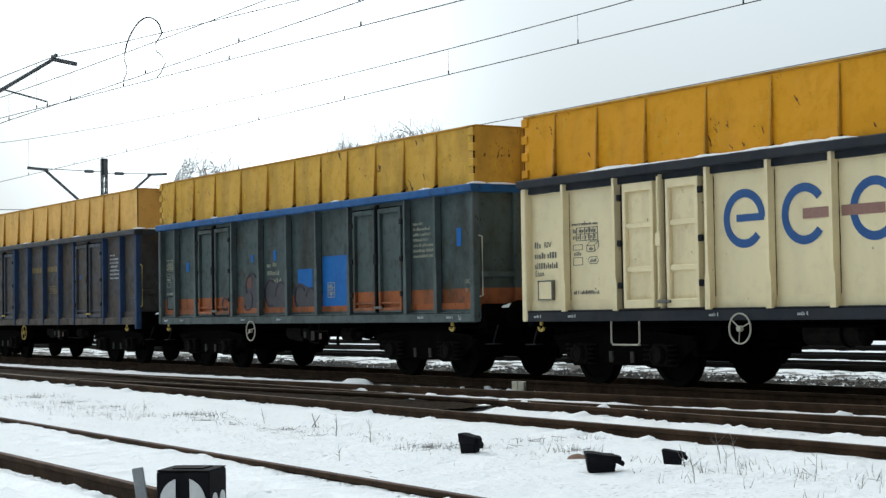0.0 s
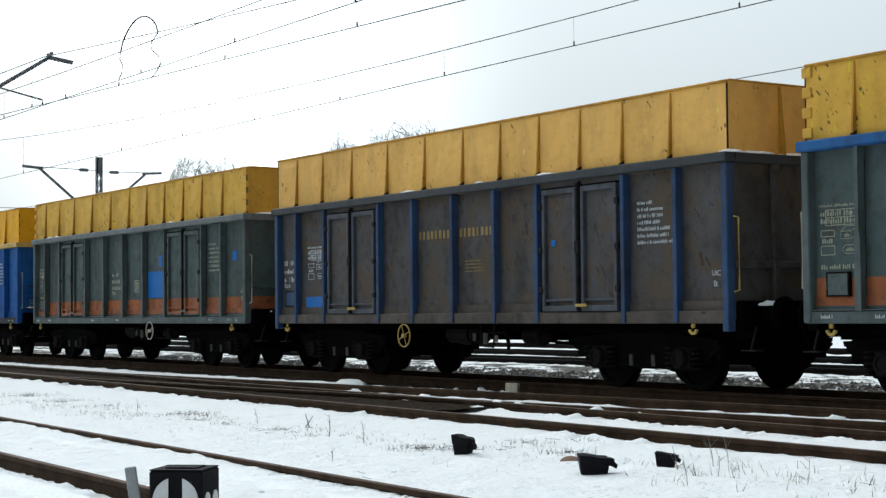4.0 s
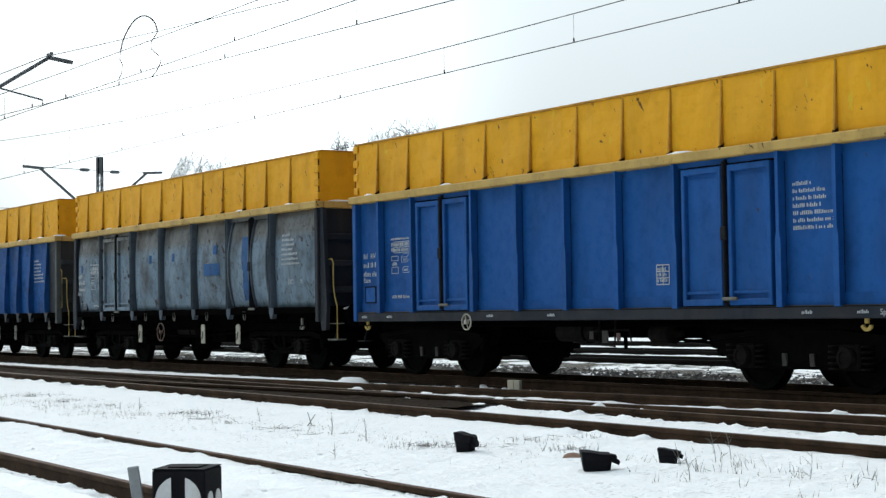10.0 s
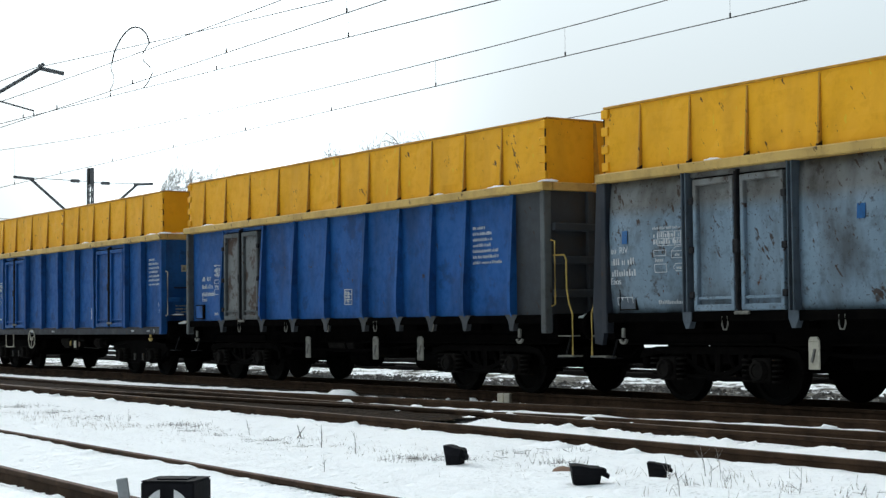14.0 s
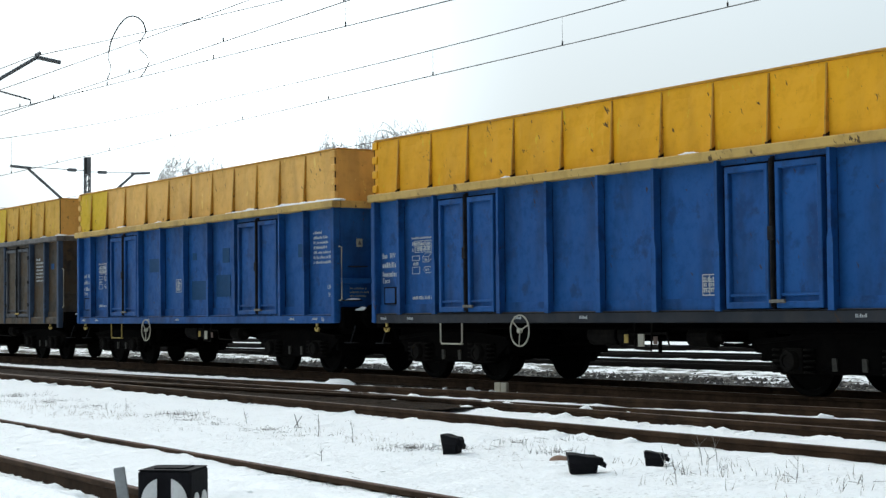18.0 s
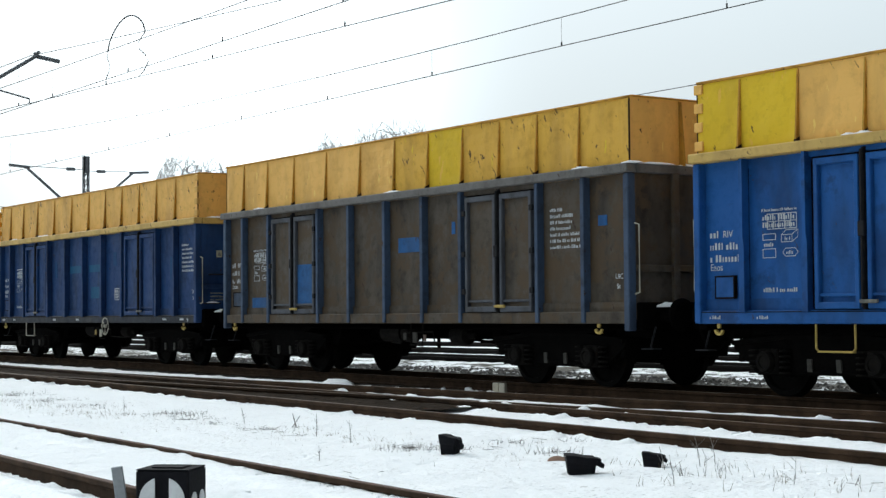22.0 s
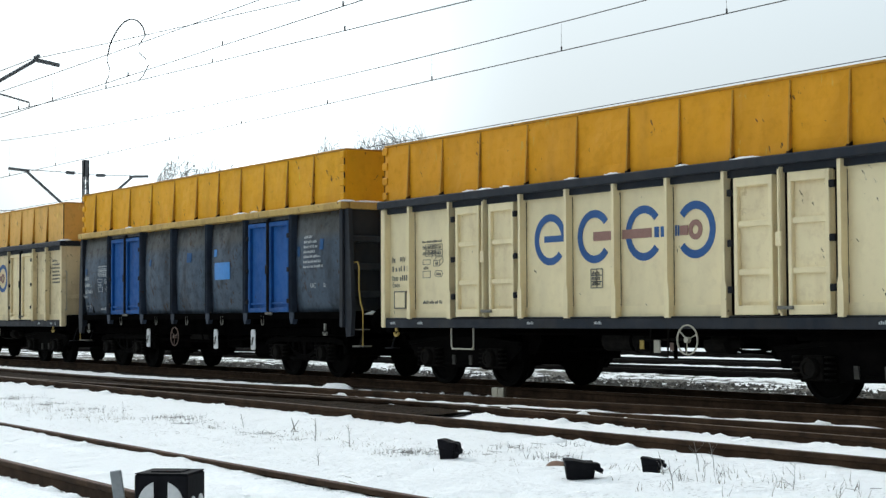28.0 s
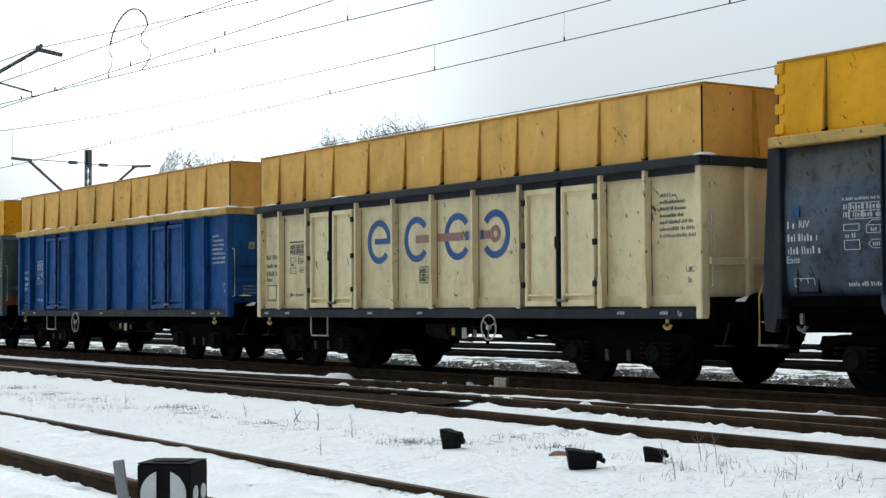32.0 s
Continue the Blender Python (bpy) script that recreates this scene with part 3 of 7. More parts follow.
track("rusty crossover track leaving a turnout", [[(x, max(branch(x) - 1.5, p_near(x) + 0.075)) for x in xs_near], [(x, branch(x) + 0.08) for x in xs_far]])
for yb in (23.95, 28.7, 34.8):
    track("far yard track half buried in snow", [line(yb - GAUGE, 0), line(yb + GAUGE, 0)], mat=FAR_RAIL)



OILY = plain("oily_ballast", (0.010, 0.0072, 0.005), (0.046, 0.031, 0.020), 11.0, 0.95, 0.0, 0.8, 0.03, spec=0.05)


def swept_bed():
    """Dark ballast between the rails of the turnout, kept free of snow as far as its blades reach."""
    xs = np.arange(-60.0, -16.3, 0.12)
    verts, faces, rows = [], [], 11
    for x in xs:
        for k in range(rows):
            y = p_near(x) + 0.05 + 1.44 * k / (rows - 1)
            verts.append((x, y, -0.062 + 0.022 * noise.noise(Vector((x * 5, y * 5, 1.7))) + 0.012 * noise.noise(Vector((x * 14, y * 14, 4.2)))))
    for i in range(len(xs) - 1):
        for k in range(rows - 1):
            a = i * rows + k
            faces.append((a, a + rows, a + rows + 1, a + 1))
    me = bpy.data.meshes.new("ballast_bed")
    me.from_pydata(verts, [], faces)
    me.materials.append(OILY)
    return tagged(new("ballast_bed", me), "dark oily ballast swept free of snow between turnout rails", "ballast", kind="stuff")


swept_bed()


# ---- ballast stones showing between and behind the rails ----
def stones(name, count, x0, x1, y0, y1, z, lo, hi, mat, label):
    rnd = random.Random(len(name) + count)
    verts, faces = [], []
    for _ in range(count):
        x, y, r = rnd.uniform(x0, x1), rnd.uniform(y0, y1), rnd.uniform(lo, hi)
        base = len(verts)
        for sx, sy, sz in ((1, 0, 0), (0, 1, 0), (-1, 0, 0), (0, -1, 0), (0, 0, 1), (0, 0, -1)):
            j = rnd.uniform(0.6, 1.2)
            verts.append((x + r * j * sx + rnd.uniform(-0.3, 0.3) * r, y + r * j * sy + rnd.uniform(-0.3, 0.3) * r, z + r * 0.8 * j * sz))
        faces += [(base + a, base + b, base + c) for a, b, c in ((0, 1, 4), (1, 2, 4), (2, 3, 4), (3, 0, 4), (1, 0, 5), (2, 1, 5), (3, 2, 5), (0, 3, 5))]
    me = bpy.data.meshes.new(name)
    me.from_pydata(verts, [], faces)
    me.materials.append(mat)
    return tagged(new(name, me), label, "gravel", kind="stuff")


stones("ballast", 9500, -48, -6, 17.3, 22.6, -0.170, 0.025, 0.07, STONE, "loose grey ballast stones poking out of thin snow")
stones("ballast", 1500, -46, -6, 14.1, 15.1, -0.185, 0.02, 0.05, STONE, "dark ballast stones along the main track")
stones("ballast", 700, -40, -6, 9.9, 14.0, -0.17, 0.02, 0.04, STONE, "scattered stones between the turnout rails")


def lumps(name, spots, label):
    """Low rounded heaps of snow."""
    for x, y, z, a, b, h in spots:
        bm = bmesh.new()
        bmesh.ops.create_icosphere(bm, subdivisions=3, radius=1.0)
        for v in bm.verts:
            k = 1 + 0.35 * noise.noise(v.co * 1.7 + Vector((x, y, 0)))
            v.co = Vector((v.co.x * a * k, v.co.y * b * k, max(v.co.z, -0.3) * h * k))
        for fc in bm.faces:
            fc.smooth = True
        me = bpy.data.meshes.new(name)
        bm.to_mesh(me)
        bm.free()
        me.materials.append(SNOW_LUMP)
        ob = new(name, me)
        ob.location = (x, y, z)
        tagged(ob, label, "snow", "snow heaps")


# ---- overhead line ----
def wire(name, pts, r, label, cat="wire"):
    bm = bmesh.new()
    tube(bm, pts, r, 5)
    ob = part(name, bm, WIRE, None)
    return tagged(ob, label, cat)


def catenary(y_of, z_contact, z_mast, sag, masts, label, r=0.0086, offset=0.0, first=-20.0):
    """A contact wire with its messenger wire and droppers. masts: x of the supports."""
    thing = tagged(new("overhead_line"), label, "overhead line", "overhead lines")
    bm = bmesh.new()
    tube(bm, [(x, y_of(x), z_contact) for x in np.linspace(-190, 14, 60)], r, 5)
    part("contact_wire", bm, WIRE, thing)
    bm = bmesh.new()
    pts, drops = [], []
    for a, b in zip(masts, masts[1:]):
        for i in range(24):
            u = i / 24
            x = a + (b - a) * u
            pts.append((x, y_of(x) + offset, z_mast - sag * 4 * u * (1 - u)))
        for x in np.arange(first - 3.85 * 60, 60, 3.85):
            u = (x - a) / (b - a)
            if 0 < u < 1:
                drops.append((x, z_mast - sag * 4 * u * (1 - u)))
    tube(bm, pts, r, 5)
    part("messenger_wire", bm, WIRE, thing)
    for x, z in drops:
        if -75 < x < 10:
            bm = bmesh.new()
            tube(bm, [(x, y_of(x) + offset, z), (x, y_of(x), z_contact + 0.05)], 0.003, 4)
            tube(bm, [(x, y_of(x), z_contact + 0.07), (x, y_of(x), z_contact + 0.0)], 0.014, 5)
            part("dropper", bm, WIRE, thing)
    return thing


main_line = catenary(lambda x: 16.3 + 0.004 * (x + 20), 5.5, 7.17, 1.2, (-193, -125, -57, 11, 79), "overhead contact line above the main track", first=-20.7)
catenary(lambda x: 12.46 + 0.095 * (x + 19.7), 5.5, 6.48, 0.6, (-94, -32, 30), "overhead contact line swinging over the turnout", first=-24.85)
catenary(lambda x: 11.4, 5.52, 6.7, 0.66, (-130, -60, 10, 80), "second contact line above the turnout track", first=-23.3)
bm = bmesh.new()
tube(bm, [(x, 21.3, 5.5) for x in np.linspace(-190, 14, 60)], 0.0086, 5)
part("feeder_wire", bm, WIRE, main_line, "single bare wire above the far track")


def jumper():
    thing = tagged(new("jumper_cable"), "looped black jumper cable between two overhead wires", "cable")
    bm = bmesh.new()
    tube(bm, [(-28.12 + 0.95 * u, 11.4 + 0.34 * u, 6.03 + 0.27 * u + 0.46 * math.sin(math.pi * u) ** 0.6) for u in np.linspace(0, 1, 18)], 0.015, 6)
    part("cable_loop", bm, WIRE, thing)
    bm = bmesh.new()
    tube(bm, [(-27.17, 11.74, 6.30), (-27.42, 11.72, 6.15), (-27.36, 11.7, 6.0), (-26.95, 11.65, 5.83), (-26.75, 11.62, 5.68), (-27.1, 11.68, 5.56), (-27.4, 11.72, 5.5)], 0.011, 5)
    part("cable_tail", bm, WIRE, thing)
    bm = bmesh.new()
    tube(bm, [(-28.12, 11.4, 6.03), (-28.14, 11.4, 5.90), (-28.02, 11.4, 5.78), (-28.06, 11.4, 5.64), (-28.2, 11.4, 5.53)], 0.010, 5)
    part("cable_tail", bm, WIRE, thing)
    return thing


jumper()


def cantilever(base, tip, drop, label):
    """A sloping bracket arm that holds the wires."""
    thing = tagged(new("cantilever_arm"), label, "bracket", "cantilever arms")
    base, tip = Vector(base), Vector(tip)
    bm = bmesh.new()
    tube(bm, [base, tip], 0.038, 8)
    part("strut", bm, MAST, thing)
    bm = bmesh.new()
    end = tip + Vector((0.0, 0.5, -0.07))
    tube(bm, [tip, end], 0.045, 8)
    part("arm_head", bm, MAST, thing)
    bm = bmesh.new()
    lathe(bm, [(-0.12, 0.02), (-0.1, 0.042), (0.0, 0.028), (0.1, 0.042), (0.12, 0.02)], 8, "x", tip + Vector((0.05, 0, 0.06)))
    part("insulator", bm, MAST, thing)
    bm = bmesh.new()
    tube(bm, [Vector(drop) + Vector((0.3, -2.3, 0.42)), Vector(drop), Vector(drop) + Vector((0, 0, -0.1))], 0.018, 6)
    part("steady_arm", bm, MAST, thing)
    return thing


def mast(x, y, top, label, arms=((-1, 2.7, 5.4, 7.55), (1, 2.2, 5.7, 7.5))):
    thing = tagged(new("catenary_mast"), label, "mast", "catenary masts")
    for sx in (-1, 1):
        for sy in (-1, 1):
            bm = bmesh.new()
            box(bm, sx * 0.10 - 0.025, sx * 0.10 + 0.025, sy * 0.10 - 0.025, sy * 0.10 + 0.025, -0.3, top)
            part("leg", bm, MAST, thing, m=pose(x, y, 0))
    z = 0.0
    while z < top - 0.5:
        bm = bmesh.new()
        for s in (-1, 1):
            tube(bm, [(-0.11, s * 0.11, z), (0.11, s * 0.11, z + 0.45)], 0.02, 4)
            tube(bm, [(s * 0.11, -0.11, z), (s * 0.11, 0.11, z + 0.45)], 0.02, 4)
        part("lattice", bm, MAST, thing, m=pose(x, y, 0))
        z += 0.45
    bm = bmesh.new()
    box(bm, -0.125, 0.125, -0.125, 0.125, top - 0.7, top + 0.04)
    part("cap", bm, MAST, thing, m=pose(x, y, 0))
    for sy, reach, z_foot, z_tip in arms:
        bm = bmesh.new()
        tube(bm, [(0, sy * 0.12, z_foot), (0, sy * reach, z_tip)], 0.06, 6)
        part("bracket", bm, MAST, thing, m=pose(x, y, 0))
        bm = bmesh.new()
        tube(bm, [(0, sy * (reach - 0.15), z_tip), (0, sy * (reach + 0.75), z_tip + 0.06)], 0.065, 6)
        part("bracket_head", bm, MAST, thing, m=pose(x, y, 0))
        bm = bmesh.new()
        tube(bm, [(0, sy * 0.12, z_tip + 0.0), (0, sy * reach, z_tip + 0.05)], 0.016, 4)
        lathe(bm, [(-0.22, 0.03), (-0.18, 0.075), (0.18, 0.075), (0.22, 0.03)], 8, "y", (0, sy * 0.7, z_tip))
        part("stay", bm, MAST, thing, m=pose(x, y, 0))
        bm = bmesh.new()
        za, zb = z_foot + (z_tip - z_foot) * 0.16, z_foot + (z_tip - z_foot) * 0.30
        tube(bm, [(0, sy * (0.12 + reach * 0.15), za), (0, sy * (0.12 + reach * 0.29), zb)], 0.13, 8)
        tube(bm, [(0, sy * 0.1, z_foot - 0.1), (0, sy * (0.3 + reach * 0.3), z_foot - 0.05)], 0.05, 6)
        part("insulator", bm, MAST, thing, m=pose(x, y, 0))
    return thing


mast(-30.9, 8.7, 7.2, "grey lattice catenary mast beside the turnout", ())
cantilever((-31.0, 8.75, 4.82), (-32.0, 11.41, 6.48), (-31.8, 11.2, 5.56), "grey bracket arm reaching over the turnout tracks")
mast(-67.1, 26.2, 8.1, "grey lattice catenary mast with two bracket arms")


mast(-80.5, 24.6, 8.0, "grey lattice catenary mast with one bracket arm", ((1, 3.2, 5.2, 6.7),))


# ---- point lamp, cable boxes and litter in the snow ----
LAMP_X, LAMP_Y, LAMP_Z = -8.03, 3.62, -0.045


def point_lamp():
    thing = tagged(new("point_indicator"), "black lantern box with white discs beside the siding", "signal")
    m = pose(LAMP_X, LAMP_Y, LAMP_Z, 0, 0, 46.7)
    bm = bmesh.new()
    soft_box(bm, -0.148, 0.148, -0.148, 0.148, -0.06, 0.325, 0.010)
    part("housing", bm, BLACK_BOX, thing, m=m)
    bm = bmesh.new()
    soft_box(bm, -0.146, 0.146, -0.146, 0.146, 0.325, 0.331, 0.002)
    box(bm, -0.08, 0.09, -0.08, 0.08, 0.331, 0.338)
    part("roof", bm, BLACK_BOX, thing, m=m)
    for side in (-1, 1):
        bm = bmesh.new()
        arc = [(side * 0.127 * math.cos(radians(a)), 0.165 + 0.127 * math.sin(radians(a))) for a in range(-72, 73, 9)]
        prism(bm, arc if side > 0 else arc[::-1], -0.152, -0.147)
        bmesh.ops.recalc_face_normals(bm, faces=bm.faces[:])
        part("half_disc", bm, WHITE_PAINT, thing, "white half disc", m=m)
    for dy in (-0.065, 0.065):
        bm = bmesh.new()
        lathe(bm, [(0.149, 0.042), (0.153, 0.042)], 16, "x", (0, dy, 0.165))
        part("side_disc", bm, WHITE_PAINT, thing, "small white disc", m=m)
    bm = bmesh.new()
    tube(bm, [(0, 0, -0.28), (0, 0, -0.05)], 0.06, 10)
    part("stand", bm, BLACK_BOX, thing, m=m)
    return thing


point_lamp()


def stake():
    bm = bmesh.new()
    soft_box(bm, -0.03, 0.03, -0.012, 0.012, -0.35, 0.42, 0.004)
    ob = part("marker_stake", bm, GALV, None, m=pose(-8.10, 3.40, -0.12, 0, -8, 60))
    return tagged(ob, "leaning grey metal stake in the snow", "stake")


stake()


def cable_box(label, x, y, w, d, h, turn, z=-0.2, lid=True, lean=0.0):
    thing = tagged(new("cable_box"), label, "box", "track boxes")
    m = pose(x, y, z, lean, 0, turn)
    bm = bmesh.new()
    vs = box(bm, -w / 2 * 0.9, w / 2 * 0.9, -d / 2 * 0.9, d / 2 * 0.9, -0.08, h * 0.72)
    for v in vs[:4]:
        v.co.x *= 0.72
        v.co.y *= 0.72
    bmesh.ops.bevel(bm, geom=bm.edges[:], offset=0.012, segments=2, affect="EDGES")
    part("body", bm, BLACK_BOX, thing, m=m)
    if lid:
        bm = bmesh.new()
        prism(bm, [(-w * 0.45, h * 0.66), (w * 0.45, h * 0.60), (w * 0.49, h * 0.80), (w * 0.42, h * 0.92), (w * 0.1, h * 0.95), (-w * 0.20, h * 1.04), (-w * 0.50, h * 1.06), (-w * 0.46, h * 0.86)], -d / 2, d / 2)
        bmesh.ops.recalc_face_normals(bm, faces=bm.faces[:])
        bmesh.ops.bevel(bm, geom=bm.edges[:], offset=0.006, segments=1, affect="EDGES")
        part("lid", bm, BLACK_BOX, thing, m=m)
    bm = bmesh.new()
    prism(bm, [(w * 0.40, h * 0.60), (w * 0.66, h * 0.42), (w * 0.70, h * 0.60), (w * 0.60, h * 0.70), (w * 0.60, h * 0.84), (w * 0.46, h * 0.90)], -d * 0.3, d * 0.2)
    bmesh.ops.recalc_face_normals(bm, faces=bm.faces[:])
    part("cable_spout", bm, BLACK_BOX, thing, m=m)
    return thing


cable_box("black iron cable box standing in the snow", -11.40, 7.72, 0.17, 0.14, 0.20, 30, -0.14)
cable_box("black iron point machine box lying in the snow", -9.50, 7.62, 0.25, 0.16, 0.17, 58, -0.14, lean=3)
cable_box("small black iron box half sunk in snow", -9.62, 8.44, 0.17, 0.13, 0.135, 45, -0.14)


def rock():
    bm = bmesh.new()
    bmesh.ops.create_icosphere(bm, subdivisions=3, radius=0.10)
    for v in bm.verts:
        k = 1 + 0.3 * noise.noise(v.co * 9)
        v.co = Vector((v.co.x * 1.2 * k, v.co.y * 0.9 * k, v.co.z * 0.62 * k))
    return tagged(part("rock", bm, BROWN_STONE, None, m=pose(-10.32, 8.05, -0.12)), "brown rock lying in the snow", "rock")


rock()


def marker():
    thing = tagged(new("marker_block"), "pale concrete marker beside the rail", "marker")
    for dx in (0, 0.115):
        bm = bmesh.new()
        soft_box(bm, -0.05, 0.05, -0.05, 0.05, -0.12, 0.10, 0.008)
        part("block", bm, CONCRETE, thing, m=pose(-20.75 + dx * 1.5, 14.95, -0.1, 0, 0, 30))
    return thing


marker()
def clumps():
    """Crumbs of snow along the rails and over the field."""
    rnd = random.Random(77)
    verts, faces = [], []

    def one(x, y, z, r, flat):
        base = len(verts)
        for k in range(6):
            a = 2 * math.pi * k / 6
            j = rnd.uniform(0.7, 1.25)
            verts.append((x + r * j * math.cos(a), y + r * j * math.sin(a), z - 0.02))
        for k in range(6):
            a = 2 * math.pi * (k + 0.5) / 6
            j = rnd.uniform(0.45, 0.75)
            verts.append((x + r * j * math.cos(a), y + r * j * math.sin(a), z + r * flat * rnd.uniform(0.5, 1)))
        verts.append((x, y, z + r * flat * 1.15))
        for k in range(6):
            k2 = (k + 1) % 6
            faces.extend(((base + k, base + k2, base + 6 + k), (base + 6 + k, base + k2, base + 6 + k2), (base + 6 + k, base + 6 + k2, base + 12)))

    for _ in range(1000):
        x = rnd.uniform(-40, -6)
        one(x, p_near(x) - 0.05 - abs(rnd.gauss(0, 0.07)), -0.125, rnd.uniform(0.015, 0.05), rnd.uniform(0.3, 0.6))
    for _ in range(900):
        x = rnd.uniform(-24, -6)
        one(x, p_near(x) + rnd.uniform(1.25, 1.5), -0.12, rnd.uniform(0.015, 0.05), rnd.uniform(0.3, 0.6))
    for _ in range(320):
        x = rnd.uniform(-24, -6)
        one(x, p_near(x) + 1.66 + abs(rnd.gauss(0, 0.06)), -0.085, rnd.uniform(0.02, 0.07), rnd.uniform(0.3, 0.7))
    for _ in range(140):
        x = rnd.uniform(-24, -6)
        one(x, 14.5 + rnd.gauss(0, 0.3), -0.17, rnd.uniform(0.03, 0.09), rnd.uniform(0.3, 0.6))
    for _ in range(900):
        x = rnd.uniform(-20, -6)
        y = 5.83 - 0.033 * (x + 8.9)
        one(x, y + rnd.choice((-1, 1)) * (0.05 + abs(rnd.gauss(0, 0.05))), -0.14, rnd.uniform(0.01, 0.03), rnd.uniform(0.3, 0.7))
        one(x, y - 1.43 - (0.08 + abs(rnd.gauss(0, 0.06))), -0.222, rnd.uniform(0.01, 0.03), rnd.uniform(0.3, 0.7))
    for _ in range(60):
        x, y = rnd.uniform(-26, -6.5), rnd.uniform(4.4, 9.4)
        one(x, y, ground_z(x, y) - 0.005, rnd.uniform(0.015, 0.04), rnd.uniform(0.2, 0.4))
    me = bpy.data.meshes.new("snow_crumbs")
    me.from_pydata(verts, [], faces)
    me.polygons.foreach_set("use_smooth", [True] * len(faces))
    me.materials.append(SNOW_LUMP)
    tagged(new("snow_crumbs", me), "crumbled snow lying along rails and over the field", "snow", kind="stuff")


clumps()


def snow_bank(y_of, x0, x1, top, out, label, gaps=-1.0, rough=1.0):
    """A ragged edge of snow pushed up beside a rail. out: -1 on its near side, 1 on its far side."""
    verts, faces = [], []
    xs = np.arange(x0, x1, 0.035)
    for x in xs:
        y = y_of(x)
        big = noise.noise(Vector((x * 2.1, y, 3.3)))
        n1 = big + 0.8 * noise.noise(Vector((x * 5.3, y, 1.3))) + 0.5 * noise.noise(Vector((x * 13.0, y, 7.1)))
        n2 = noise.noise(Vector((x * 7.7, y, 4.4)))
        h = top - 0.034 * rough + 0.085 * rough * (abs(big) + 0.6 * abs(noise.noise(Vector((x * 4.6, y, 8.8)))) + 0.35 * abs(noise.noise(Vector((x * 12.0, y, 6.1)))))
        if n1 < gaps:
            h = -0.21
        for d, z in ((0.62, -0.19), (0.40, -0.125 + 0.01 * n2), (0.19 + 0.04 * n2, h - 0.008), (0.11 + 0.03 * rough * n1, h), (0.075 + 0.025 * max(0.0, n2), h - 0.03), (0.065, -0.20)):
            verts.append((x, y + out * d, z))
    for i in range(len(xs) - 1):
        for k in range(5):
            a = i * 6 + k
            faces.append((a, a + 1, a + 7, a + 6) if out < 0 else (a, a + 6, a + 7, a + 1))
    me = bpy.data.meshes.new("snow_bank")
    me.from_pydata(verts, [], faces)
    me.polygons.foreach_set("use_smooth", [True] * len(faces))
    me.materials.append(SNOW_LUMP)
    tagged(new("snow_bank", me), label, "snow", kind="stuff")


snow_bank(p_near, -42, -5.5, -0.105, -1, "ragged snow edge along the turnout rail")
snow_bank(lambda x: p_near(x) + 1.56, -24, -5.5, -0.085, -1, "ragged snow edge between the turnout rails", -0.55)
snow_bank(lambda x: p_near(x) + 1.56, -22, -5.5, -0.045, 1, "broken snow ridge behind the turnout rail", -0.1, 1.6)
snow_bank(lambda x: 5.83 + SIDE * (x + 8.9), -30, -4, -0.135, -1, "ragged snow edge along the siding rail")
snow_bank(lambda x: 4.42 - 0.03 * (x + 10.0), -26, -5, -0.205, -1, "ragged snow edge along the near siding rail")
lumps("snowdrift", [(-12.3, 13.25, -0.13, 0.13, 0.14, 0.09), (-25.2, 14.62, -0.16, 0.45, 0.22, 0.10)], "low heap of snow beside the rail")


# ---- dry weeds and grass in the snow ----
def tuft(bm, rnd, x, y, z, count, height, wide, thick):
    for _ in range(count):
        a = rnd.uniform(0, 2 * math.pi)
        r = rnd.uniform(0, wide)
        b = Vector((x + r * math.cos(a), y + r * math.sin(a), z - 0.03))
        h = height * rnd.uniform(0.4, 1.1)
        lean = Vector((rnd.uniform(-0.5, 0.5), rnd.uniform(-0.5, 0.5), 1)).normalized()
        bend = Vector((rnd.uniform(-0.2, 0.2), rnd.uniform(-0.2, 0.2), 0))
        p1, p2 = b + lean * h * 0.5, b + lean * h + bend * h
        w = Vector((0.834, 0.552, 0)) * thick
        vs = [bm.verts.new(q) for q in (b - w, b + w, p1 + w * 0.7, p1 - w * 0.7, p2)]
        bm.faces.new(vs[:4])
        bm.faces.new((vs[3], vs[2], vs[4]))


